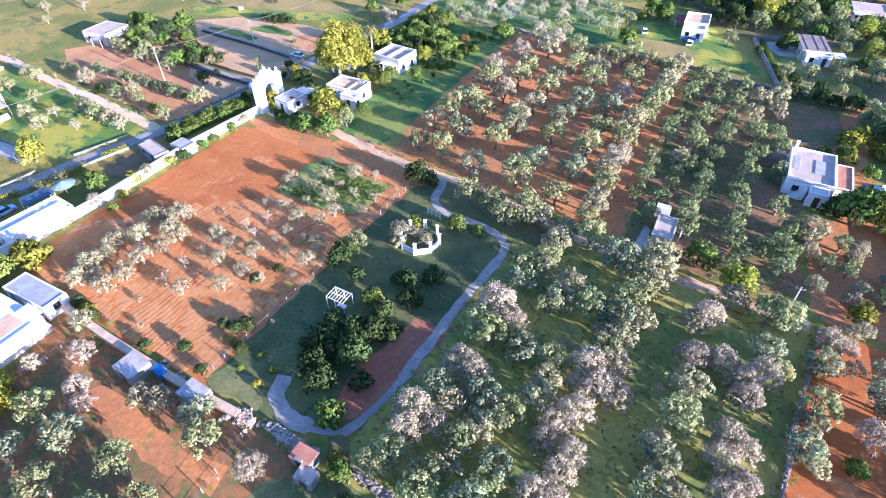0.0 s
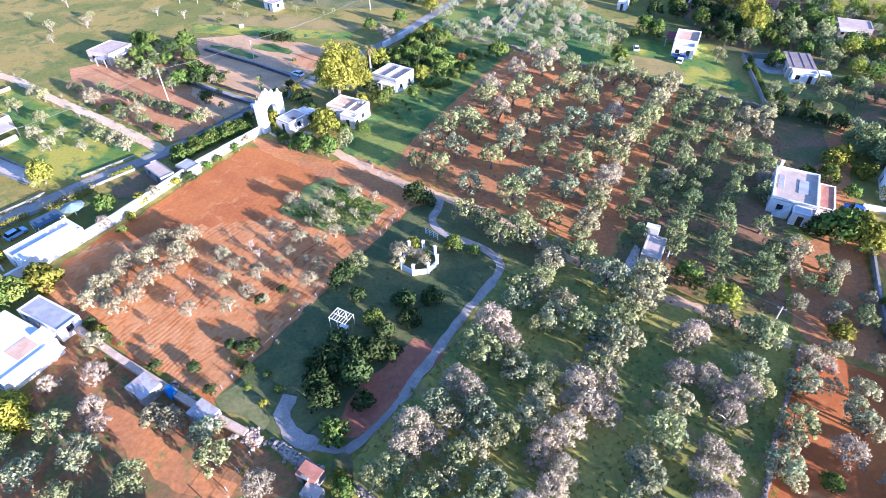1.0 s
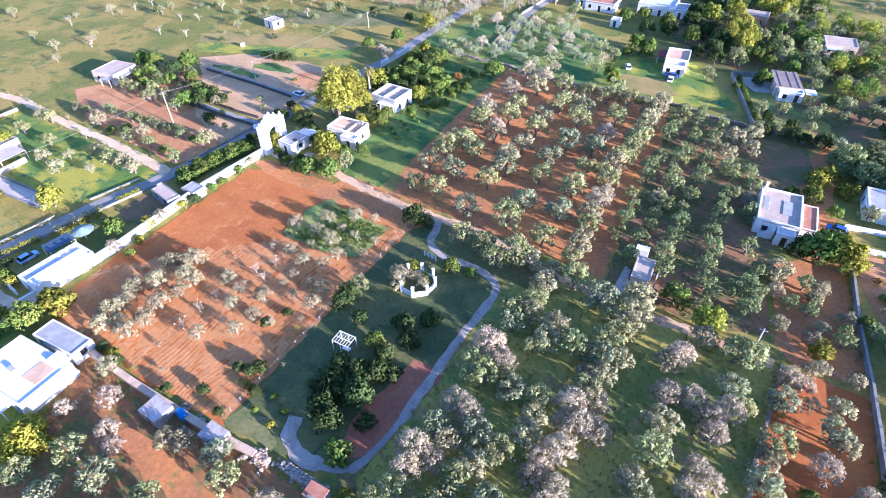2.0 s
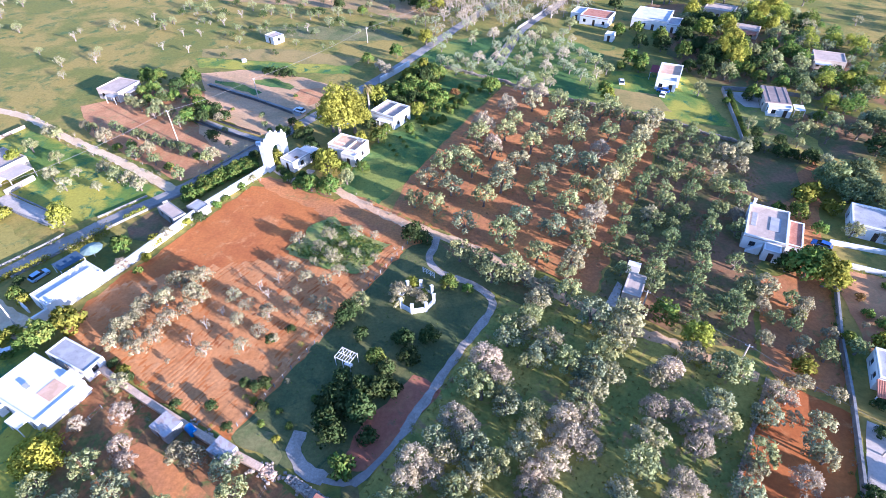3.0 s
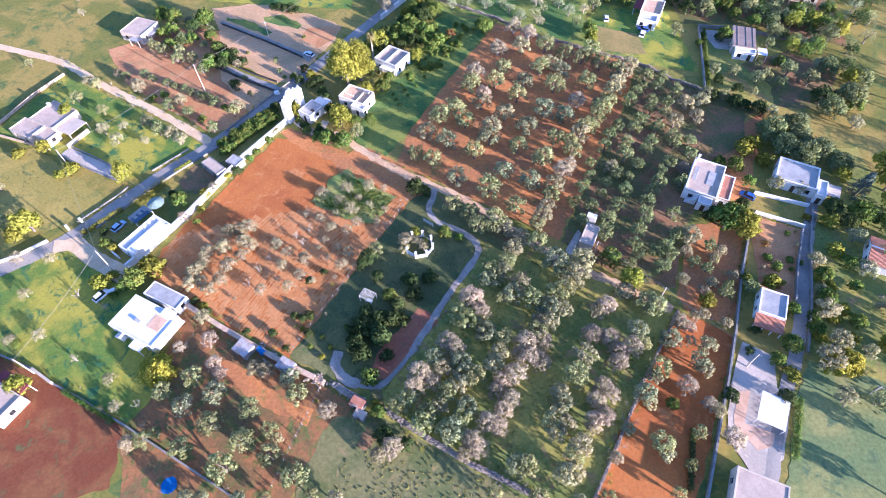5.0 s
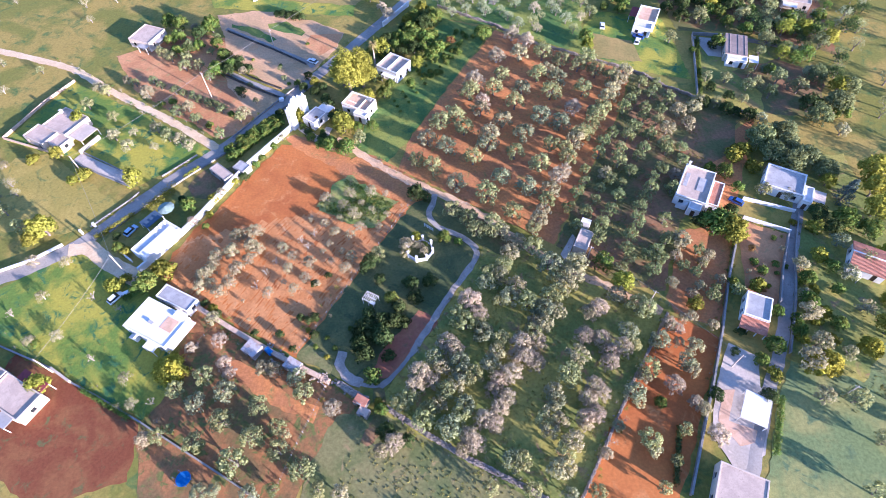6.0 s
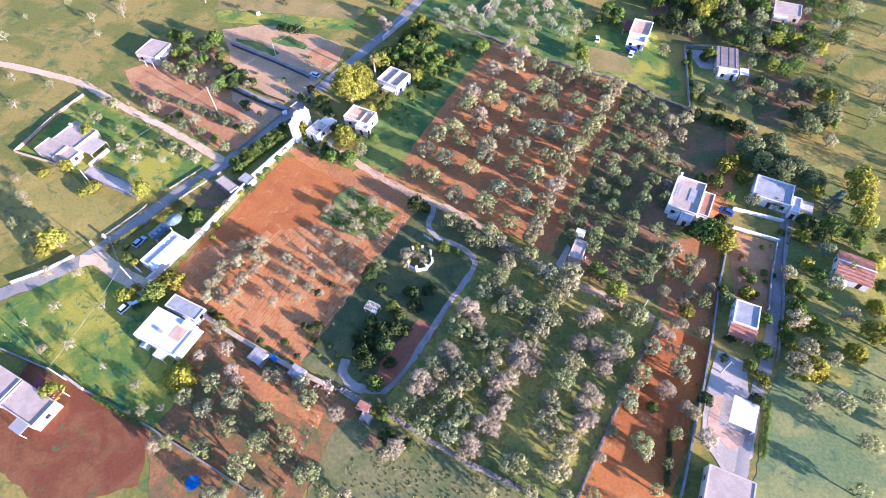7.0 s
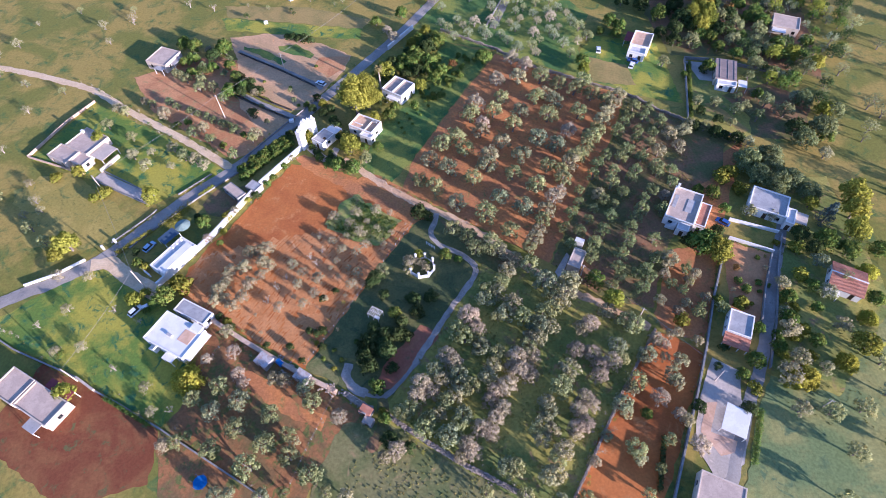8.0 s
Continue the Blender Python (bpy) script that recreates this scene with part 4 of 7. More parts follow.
for k, (wx, wy, turn, run) in enumerate(((0, -3.9, 0, 8.4), (4.05, 0, 90, 7.5), (0, 3.9, 180, 8.4), (-4.05, 0, 270, 7.5))):
    bm = bmesh.new()
    holes = openings_for(run, k == 0)
    wall_piece(bm, run, 3.0, 0.3, holes)
    piece = part("wall", bm, M["white"], h)
    piece.matrix_local = pose(wx, wy, 0, 0, 0, turn)
    for hole in holes:
        fill_opening(piece, hole, 0, -1, 0.3)
tiled_slope(h, 0, -2.3, 8.9, 4.6, 3.05, 4.3, M["terracotta"], "roof")
back = tiled_slope(h, 0, -2.3, 8.9, 4.6, 3.05, 4.3, M["terracotta"], "roof")
back.matrix_local = pose(0, 0, 0, 0, 0, 180)
bm = bmesh.new()
box(bm, 0, 0, 4.26, 9.1, 0.4, 0.16, 0, 0.03)
part("ridge", bm, M["white"], h)
for s in (-1, 1):
    bm = bmesh.new()
    g = [bm.verts.new((s * 4.05 + dx, dy, z)) for dx in (-0.14, 0.14) for dy, z in ((-4.0, 3.0), (4.0, 3.0), (0, 4.1))]
    for f in ((0, 1, 2), (5, 4, 3), (0, 2, 5, 3), (1, 4, 5, 2), (0, 3, 4, 1)):
        bm.faces.new([g[i] for i in f])
    part("gable", bm, M["white"], h)
canopy(h, -2.6, -5.6, 3.0, 2.0, 2.3, M["white"], "porch_roof")
h = home_at(60.0, 15.5, -25, "large pale flat-roofed building with a dark roof edge")
house_block(h, 0, 0, 9.6, 10.0, 3.2, M["cream"], M["paleroof"], 0.12, doors=(0, 1))
h = thing("car_shelter", 69.2, 33.2, -28, "white flat-roofed open shelter on a paved yard", "shelter")
canopy(h, 0, 0, 5.6, 7.0, 2.3, M["white"], "roof")
field("pavement_terrace", [(64.4, 38.4), (67.0, 38.4), (63.5, 31.3), (69.5, 28.8), (69.5, 27.0), (64.3, 25.8), (61.1, 31.3)], M["tan"], 0.075, "pinkish tiled terrace beside the shelter", reach=0.2)
field("pavement_south", [(59, 29), (63.5, 40.5), (69, 50), (75, 46.5), (73, 39), (75, 36), (69, 24), (62, 20)], M["paving"], 0.05, "pale paved yard", reach=0.3)

# northern houses
h = home_at(76.4, 179.8, -24, "white house with a pink roof terrace and dark red awning")
house_block(h, 0, 1.6, 7.2, 9.6, 3.4, M["white"], M["tan"], 0.5, doors=(0,))
house_block(h, -0.2, -5.2, 6.4, 4.0, 3.0, M["white"], M["whiteroof"], 0.4, doors=(0,), blind=(2,))
canopy(h, -5.0, 3.2, 2.8, 6.4, 2.7, M["maroon"], "awning")
h = home_at(103.9, 161.6, -17, "house with a brown-grey ribbed roof and white porch")
house_block(h, 0, 1.0, 7.4, 12.0, 3.2, M["cream"], M["brownroof"], 0.0, doors=(0,))
for k in (-2.2, 0.6, 2.8):
    roof_box(h, k, 1.0, 3.42, 0.25, 11.6, 0.1, M["brownroof"], "roof_rib")
house_block(h, 0.4, -6.4, 6.6, 2.6, 2.6, M["white"], M["whiteroof"], 0.3, doors=(0,), blind=(2,))
canopy(h, 6.0, -5.0, 3.0, 4.0, 2.5, M["white"], "porch_roof")
field("pavement_yard", [(92.6, 172.5), (102.6, 170.5), (99.5, 160), (95, 161), (94, 166)], M["paving"], 0.06, "shaded concrete yard", reach=0.2)
h = home_at(87.2, 237, -28, "large white house among dark trees")
house_block(h, 0, 0, 14, 15, 3.6, M["white"], M["whiteroof"], 0.4)
house_block(h, 9.4, -3.0, 4.6, 9.0, 3.0, M["white"], M["greyroof"], 0.3, blind=(3,))
h = home_at(65.0, 240, -30, "white house with a rusty pink tiled roof")
house_block(h, 0, 0, 12, 10, 3.2, M["white"], M["terracotta"], 0.3)
house_block(h, -8.6, 2.0, 5.0, 8.0, 2.8, M["white"], M["whiteroof"], 0.3, blind=(1,))
h = home_at(118.3, 245, -32, "pale cream house among pines")
house_block(h, 0, 0, 12, 9, 3.4, M["cream"], M["paleroof"], 0.3)
h = home_at(119.5, 221, -32, "low house with a red tiled porch among pines")
house_block(h, 0, 1.5, 9, 6, 3.0, M["cream"], M["paleroof"], 0.2)
tiled_slope(h, 0, -2.6, 8, 2.4, 2.4, 2.9, M["terracotta"], "porch_roof")
h = home_at(136.2, 191.4, -24, "cream house with a brownish roof and white porch")
house_block(h, 0, 0.8, 10, 9, 3.1, M["cream"], M["paleroof"], 0.2)
canopy(h, -2, -5.2, 5.0, 3.0, 2.6, M["white"], "porch_roof")
h = thing("shed", 65.6, 219.5, -28, "small white cabin among dark trees", "shed")
house_block(h, 0, 0, 3.4, 4.0, 2.4, M["white"], M["whiteroof"], 0.15, doors=(0,), blind=(1, 2, 3))
h = thing("hut", -67.6, 222.5, -40, "small white field hut in the grass", "hut")
house_block(h, 0, 0, 5.6, 5.0, 2.5, M["white"], M["paleroof"], 0.25, doors=(0,), blind=(2, 3))

# western houses
h = home_at(-109.3, 175.4, -22, "pale blue-grey roofed farmhouse with a porch")
house_block(h, 0, 0.6, 9.2, 9.6, 3.2, M["cream"], M["paleroof"], 0.2, doors=(0,))
canopy(h, 2.6, -5.2, 4.0, 2.0, 2.5, M["greyroof"], "porch_roof")
canopy(h, 5.6, 1.0, 2.0, 5.0, 2.4, M["greyroof"], "lean_to")
h = home_at(-121.2, 125.4, -28, "pale stone farmhouse with a courtyard and white arches")
house_block(h, -2.0, 3.4, 10.5, 9.5, 2.9, M["cream"], M["paleroof"], 0.3, doors=(0,))
house_block(h, -4.6, -4.4, 9.0, 6.0, 2.7, M["cream"], M["paleroof"], 0.3, doors=(0,), blind=(2,))
house_block(h, 2.8, -3.6, 5.4, 4.4, 2.5, M["cream"], M["paleroof"], 0.2, doors=(0,), blind=(2, 3))
canopy(h, 6.6, 2.6, 6.0, 6.6, 2.5, M["cream"], "porch_roof")
roof_box(h, 10.4, 0.6, 0, 0.5, 8.0, 1.4, M["cream"], "courtyard_wall")
roof_box(h, -6.0, 5.6, 3.5, 0.8, 0.8, 1.0, M["white"])
h = home_at(-106.5, 42.2, -28, "low pale grey-roofed house by the red lot")
house_block(h, 0, 0, 8.0, 7.2, 3.1, M["cream"], M["paleroof"], 0.3)
h = home_at(-97.5, 37.6, -28, "pale flat house with a dark red roof strip")
house_block(h, 0, 0, 11.5, 6.8, 3.0, M["cream"], M["paleroof"], 0.3, doors=(0,))
canopy(h, 1.0, 4.6, 8.0, 2.6, 3.1, M["maroon"], "lean_to")
canopy(h, 2.2, -4.8, 4.0, 2.6, 2.5, M["greyroof"], "porch_roof")

# sheds of the groves
h = thing("grove_hut", 38.0, 79.4, -27, "small grey-roofed hut in the grove", "hut")
house_block(h, 0.2, 0.2, 3.6, 6.6, 2.6, M["cream"], M["paleroof"], 0.12, doors=(3,), blind=(0, 1, 2))
roof_box(h, -1.2, 6.8, 0, 2.6, 1.6, 2.4, M["white"], "water_tank")
field("pavement_hut", [(32.0, 76.5), (36.2, 83.2), (37, 82), (34.6, 76.8), (33.2, 74)], M["paving"], 0.07, "concrete pad beside the hut", reach=0.15)
h = thing("shed", -45.6, 49.4, -32, "pale tin-roofed shed behind the stone wall", "shed")
house_block(h, 0, 0, 4.0, 3.4, 1.8, M["concrete"], M["tin"], 0.0, doors=(0,), blind=(1, 2, 3))
h = thing("shed", -35.1, 45.0, -31, "low shed with a pale sheet roof", "shed")
house_block(h, 0, 0, 3.8, 2.9, 1.9, M["concrete"], M["tin"], 0.0, doors=(0,), blind=(1, 2, 3))
h = thing("shed", -18.2, 36.2, -28, "small brick-red tiled shed beside the wall", "shed")
house_block(h, 0, 0, 3.1, 2.2, 1.7, M["concrete"], M["terracotta"], 0.0, doors=(0,), blind=(1, 2, 3))
h = thing("shed", -17.5, 33.7, -25, "tiny pale shed beside the stone wall", "shed")
house_block(h, 0, 0, 2.5, 1.9, 1.6, M["concrete"], M["paleroof"], 0.0, doors=(0,), blind=(1, 2, 3))
for tx, ty, turn, label in ((-41.6, 49.0, -40, "blue plastic water tank lying by the wall"),):
    h = thing("water_tank", tx, ty, turn, label, "tank")
    bm = bmesh.new()
    tube(bm, (-1.0, 0, 0.75), (1.0, 0, 0.75), 0.72, 0.72, 14)
    part("drum", bm, M["bluesheet"], h, smooth=False)
    for s in (-0.6, 0.6):
        bm = bmesh.new()
        box(bm, s, 0, 0, 0.2, 1.0, 0.2)
        part("cradle", bm, M["concrete"], h)

# ---- the white arch ----
arch = thing("gate_arch", -45.9, 130.6, 62, "tall white limewashed gate arch with a scalloped crown", "arch")
bm = bmesh.new()
HALF, DEEP = 4.3, 0.85
cols = 56


def arch_top(s):
    a = abs(s)
    if a < 1.4:
        return 9.0 + 0.75 * math.cos(a / 1.4 * math.pi / 2)
    if a < 2.0:
        return 8.8
    if a < 3.4:
        return 8.8 - 1.3 * math.sin((a - 2.0) / 1.4 * math.pi / 2)
    return 7.9


def arch_low(s):
    return 4.5 + math.sqrt(max(0.0, 1.95 ** 2 - s * s)) if abs(s) < 1.95 else 0.0


rim = [-HALF + 2 * HALF * k / cols for k in range(cols + 1)] + [-1.951, -1.949, 1.949, 1.951]
rim = sorted(rim)
lines = []
for s in rim:
    lines.append([bm.verts.new((s, d, z)) for d in (-DEEP, DEEP) for z in (arch_low(s), arch_top(s))])
for a, b in zip(lines, lines[1:]):
    bm.faces.new((a[0], b[0], b[1], a[1]))
    bm.faces.new((b[2], a[2], a[3], b[3]))
    bm.faces.new((a[1], b[1], b[3], a[3]))
    bm.faces.new((b[0], a[0], a[2], b[2]))
bm.faces.new((lines[0][0], lines[0][1], lines[0][3], lines[0][2]))
bm.faces.new((lines[-1][1], lines[-1][0], lines[-1][2], lines[-1][3]))
part("masonry", bm, M["white"], arch)
for s, z, tall in ((-3.85, 7.9, 0.7), (3.85, 7.9, 0.7), (0.0, 9.7, 0.45), (-1.7, 8.8, 0.4), (1.7, 8.8, 0.4)):
    bm = bmesh.new()
    box(bm, s, 0, z, 0.7, 0.7, 0.35, 0, 0.04)
    bmesh.ops.create_cone(bm, cap_ends=True, segments=8, radius1=0.34, radius2=0.16, depth=tall, matrix=Matrix.Translation((s, 0, z + 0.35 + tall / 2)))
    part("pinnacle", bm, M["white"], arch)
for z, proud in ((4.9, 0.08), (7.7, 0.1)):
    for s in (-3.12, 3.12):
        bm = bmesh.new()
        box(bm, s, 0, z, 2.35, 2 * DEEP + 2 * proud, 0.22, 0, 0.03)
        part("cornice", bm, M["white"], arch)
for s in (-3.12, 3.12):
    bm = bmesh.new()
    box(bm, s, 0, 0, 2.4, 2 * DEEP + 0.24, 0.6, 0, 0.03)
    part("plinth", bm, M["white"], arch)

# ---- the ring of pillars in the garden ----
ring = thing("garden_rotunda", -5.8, 78.3, 10, "roofless octagonal ring of white pillars and low walls", "rotunda")
R = 3.6
for k in range(8):
    a = radians(22.5 + 45 * k)
    bm = bmesh.new()
    tall = 2.5 if k not in (0, 1) else 2.2
    box(bm, R * math.cos(a), R * math.sin(a), 0, 0.5, 0.5, tall, math.degrees(a), 0.04)
    pillar = part("pillar", bm, M["white"], ring)
    bm = bmesh.new()
    box(bm, R * math.cos(a), R * math.sin(a), tall, 0.64, 0.64, 0.14, math.degrees(a), 0.03)
    part("capital", bm, M["white"], pillar)
for k in range(8):
    a = radians(45 + 45 * k)
    run = 2 * R * math.sin(radians(22.5)) - 0.5
    low = 1.25 if k in (4, 5, 6) else 0.45
    bm = bmesh.new()
    box(bm, R * math.cos(radians(22.5)) * math.cos(a), R * math.cos(radians(22.5)) * math.sin(a), 0, 0.28, run, low, math.degrees(a), 0.03)
    part("low_wall", bm, M["white"], ring)
bm = bmesh.new()
bmesh.ops.create_circle(bm, cap_ends=True, segments=8, radius=3.2, matrix=Matrix.Translation((0, 0, 0.1)))
part("floor", bm, M["garden"], ring)

# white railing between the rotunda and the gravel path
rail = thing("garden_railing", -3.5, 85.8, -37, "white metal railing beside the ring of pillars", "railing")
for px in (-1.5, -0.5, 0.5, 1.5):
    bm = bmesh.new()
    box(bm, px, 0, 0, 0.14, 0.14, 1.5, 0, 0.02)
    part("post", bm, M["white"], rail)
for z in (0.5, 0.95, 1.36):
    bm = bmesh.new()
    box(bm, 0, 0, z, 3.2, 0.06, 0.08)
    part("bar", bm, M["white"], rail)

# white garden pergola
perg = thing("pergola", -17.9, 62.6, -28, "white metal garden pergola with open slats", "pergola")
for px in (-1.6, 0, 1.6):
    for py in (-1.2, 1.2):
        bm = bmesh.new()
        tube(bm, (px, py, 0), (px, py, 2.4), 0.05, 0.05)
        part("post", bm, M["white"], perg)
for py in (-1.2, 0, 1.2):
    bm = bmesh.new()
    box(bm, 0, py, 2.4, 3.4, 0.09, 0.09)
    part("beam", bm, M["white"], perg)
for k in range(7):
    bm = bmesh.new()
    box(bm, -1.6 + k * 3.2 / 6, 0, 2.49, 0.07, 2.6, 0.06)
    part("slat", bm, M["white"], perg)
bm = bmesh.new()
box(bm, 0.6, -0.4, 0.72, 1.5, 0.8, 0.05)
for px in (0.0, 1.2):
    for py in (-0.7, -0.1):
        box(bm, px, py, 0, 0.06, 0.06, 0.72)
tagged(finish("garden_table", bm, M["white"]), "white garden table under the pergola", "table").matrix_basis = pose(-17.9, 62.6, 0, 0, 0, -28)

# ---- trees ----


def leaf_mesh(name, rng, clumps, per, size, material, slim=0.5, squash=0.85, core=0.4, flat=False):
    """Small separate leaf sprays round the middle of each clump (x, y, z, radius)."""
    total = len(clumps) * per
    state = np.random.RandomState(rng.randrange(10 ** 6))
    mid = np.repeat(np.array([c[:3] for c in clumps]), per, 0)
    rad = np.repeat(np.array([c[3] for c in clumps]), per)[:, None]
    way = state.normal(size=(total, 3))
    way /= np.linalg.norm(way, axis=1)[:, None]
    reach = core + (1.12 - core) * state.rand(total, 1) ** 0.7
    at = mid + way * rad * reach * np.array([1, 1, squash])
    lean = way + 0.8 * state.normal(size=(total, 3))
    lean /= np.linalg.norm(lean, axis=1)[:, None]
    along = np.cross(lean, state.normal(size=(total, 3)))
    along /= np.linalg.norm(along, axis=1)[:, None]
    across = np.cross(lean, along)
    s = size * (0.6 + 0.8 * state.rand(total, 1))
    flip = np.where((np.cross(along, across) * way).sum(1) < 0, -1.0, 1.0)[:, None]
    across = across * flip
    verts = np.stack([at - along * s, at - across * s * slim + way * s * 0.1, at + along * s, at + across * s * slim + way * s * 0.1], 1).reshape(-1, 3)
    data = bpy.data.meshes.new(name)
    data.from_pydata(verts.tolist(), [], np.arange(total * 4).reshape(-1, 4).tolist())
    data.materials.append(material)
    # shade each spray by the round of its clump, so that clumps read as soft volumes
    heart = np.array([0.0, 0.0, min(c[2] for c in clumps)])
    out = at - heart if not flat else at * 0 + np.array([0.0, 0.0, 1.0])
    out /= np.linalg.norm(out, axis=1)[:, None]
    lean = lean * np.sign((lean * way).sum(1))[:, None]
    soft = way * 0.6 + out * 0.28 + lean * 0.3
    soft /= np.linalg.norm(soft, axis=1)[:, None]
    data.polygons.foreach_set("use_smooth", [True] * total)
    data.normals_split_custom_set_from_vertices(np.repeat(soft, 4, 0).tolist())
    return data


def limbs(rng, clumps, height, thick, material, spread=0.35, forks=5):
    """A tapered, slightly crooked trunk that forks into limbs towards some of the clumps."""
    bm = bmesh.new()
    bend = Vector((rng.uniform(-0.2, 0.2), rng.uniform(-0.2, 0.2), height))
    tube(bm, (0, 0, -0.05), bend * 0.5 + Vector((rng.uniform(-0.1, 0.1), 0, 0)), thick * 1.25, thick * 0.95, 7)
    tube(bm, bend * 0.48, bend, thick * 0.95, thick * 0.75, 7)
    for c in rng.sample(clumps, min(forks, len(clumps))):
        end = Vector(c[:3])
        knee = bend.lerp(end, 0.5) + Vector((rng.uniform(-spread, spread), rng.uniform(-spread, spread), rng.uniform(0, spread)))
        tube(bm, bend * 0.95, knee, thick * 0.5, thick * 0.32, 5)
        tube(bm, knee, end, thick * 0.32, thick * 0.1, 5)
    data = bpy.data.meshes.new("trunk")
    bm.to_mesh(data)
    bm.free()
    data.materials.append(material)
    return data


def dome_clumps(rng, count, radius, low, high, clump, hollow=0.35):
    """Clump middles spread over an uneven dome."""
    out = []
    for k in range(count):
        a = k * 2.4 + rng.uniform(-0.5, 0.5)
        u = (k + 0.5) / count
        r = radius * (hollow + (1 - hollow) * math.sqrt(u)) * rng.uniform(0.82, 1.08)
        z = low + (high - low) * (1 - (r / radius) ** 2 * 0.85) * rng.uniform(0.62, 1.08)
        out.append((r * math.cos(a) * 0.92, r * math.sin(a) * 0.92, max(z, low * 0.8), clump * rng.uniform(0.6, 1.3)))
    return out


KINDS = {}


def kind_of_tree(key, name, variants, build, label, category):
    KINDS[key] = dict(name=name, meshes=[build(random.Random(hash_of(key) + 17 * k)) for k in range(variants)], label=label, category=category, made={}, count=0)


def hash_of(text):
    return sum((k + 3) * ord(c) for k, c in enumerate(text))


def olive(material, radius, count, per, clump, leaf, low, high, bark="bark", thick=0.24, hollow=0.3, core=0.66):
    def build(rng):
        clumps = dome_clumps(rng, count, radius, low, high, clump, hollow)
        return (leaf_mesh("crown", rng, clumps, per, leaf, M[material], 0.6, 0.85, core), limbs(rng, clumps, low * 0.7, thick, M[bark]))
    return build


kind_of_tree("olive", "olive_tree", 6, olive("olive", 2.3, 20, 52, 0.66, 0.195, 1.5, 5.1), "silvery green olive tree with a clumpy open crown", "tree")
kind_of_tree("oliveg", "olive_tree", 5, olive("oliveg", 1.85, 14, 52, 0.62, 0.185, 1.3, 4.4), "small grey-green olive tree with clumpy crown", "tree")
kind_of_tree("oliveb", "olive_tree", 4, olive("oliveb", 2.3, 20, 52, 0.68, 0.195, 1.4, 5.0), "blue-grey olive tree with a clumpy crown", "tree")
kind_of_tree("olivem", "pale_olive_tree", 5, olive("olivep", 2.1, 22, 60, 0.66, 0.165, 1.2, 4.0, "palebark", 0.2, 0.2), "pale beige-green olive tree with a full crown", "tree")
kind_of_tree("olivey", "yellowish_olive_tree", 4, olive("olivey", 2.3, 20, 52, 0.66, 0.195, 1.4, 5.0), "yellowish olive tree with thinning foliage", "tree")
kind_of_tree("olived", "withered_olive_tree", 4, olive("olived", 2.8, 44, 52, 0.62, 0.15, 1.3, 5.0, "palebark", 0.3, 0.1, 0.3), "withered pinkish grey olive tree with dry twigs", "tree")
kind_of_tree("olivet", "sparse_olive_tree", 5, olive("olivep", 1.8, 17, 50, 0.62, 0.135, 1.1, 3.5, "palebark", 0.15), "thin greyish olive tree with sparse dry foliage", "tree")
kind_of_tree("young", "young_olive_tree", 4, olive("olivep", 1.0, 8, 60, 0.45, 0.11, 0.8, 2.4, "palebark", 0.08), "young sparse olive tree on a thin stem", "tree")
kind_of_tree("citrus", "citrus_tree", 4, olive("dark", 1.7, 16, 55, 0.85, 0.24, 0.9, 3.0, "bark", 0.13, 0.15), "dense dark green citrus tree", "tree")
kind_of_tree("bush", "bush", 4, olive("bright", 1.1, 10, 55, 0.65, 0.2, 0.5, 1.7, "bark", 0.08, 0.1), "bright green leafy garden bush", "bush")
kind_of_tree("yellowbush", "bush", 3, olive("yellow", 1.2, 10, 70, 0.65, 0.2, 0.5, 1.8, "bark", 0.08, 0.1), "yellow-green rounded garden bush", "bush")
kind_of_tree("leafy", "broadleaf_tree", 4, olive("bright", 2.5, 30, 55, 0.85, 0.26, 1.5, 4.8, "bark", 0.2, 0.2), "bright green broadleaf tree", "tree")
kind_of_tree("golden", "broadleaf_tree", 3, olive("goldleaf", 3.1, 46, 78, 0.95, 0.24, 1.0, 4.0, "bark", 0.22, 0.12, 0.5), "rounded yellow-green tree with dense foliage", "tree")
kind_of_tree("mulberry", "mulberry_tree", 1, olive("goldleaf", 3.1, 48, 84, 0.85, 0.22, 0.8, 2.7, "bark", 0.22, 0.1, 0.5), "low spreading golden-yellow tree with a dense round crown", "tree")
kind_of_tree("darktree", "broadleaf_tree", 3, olive("dark", 2.8, 32, 55, 0.9, 0.26, 1.5, 5.2, "bark", 0.22, 0.2), "dark green broadleaf tree", "tree")
kind_of_tree("greytree", "carob_tree", 3, olive("oliveg", 3.9, 52, 60, 1.0, 0.26, 1.8, 6.4, "bark", 0.35, 0.2), "large spreading grey-green tree", "tree")
kind_of_tree("autumn", "fruit_tree", 2, olive("autumn", 1.3, 10, 50, 0.65, 0.2, 1.0, 2.6, "bark", 0.1), "small rusty-leaved fruit tree", "tree")
kind_of_tree("conifer", "blue_conifer", 2, lambda rng: (lambda cl: (leaf_mesh("crown", rng, cl, 75, 0.24, M["bluegreen"], 0.35), limbs(rng, cl, 6.5, 0.2, M["bark"])))(
    [(1.9 * (1 - z / 9) * math.cos(a), 1.9 * (1 - z / 9) * math.sin(a), 0.9 + z, 1.0 - z * 0.07) for z, a in ((k * 0.28, k * 2.4) for k in range(28))]), "tall blue-green garden conifer", "tree")


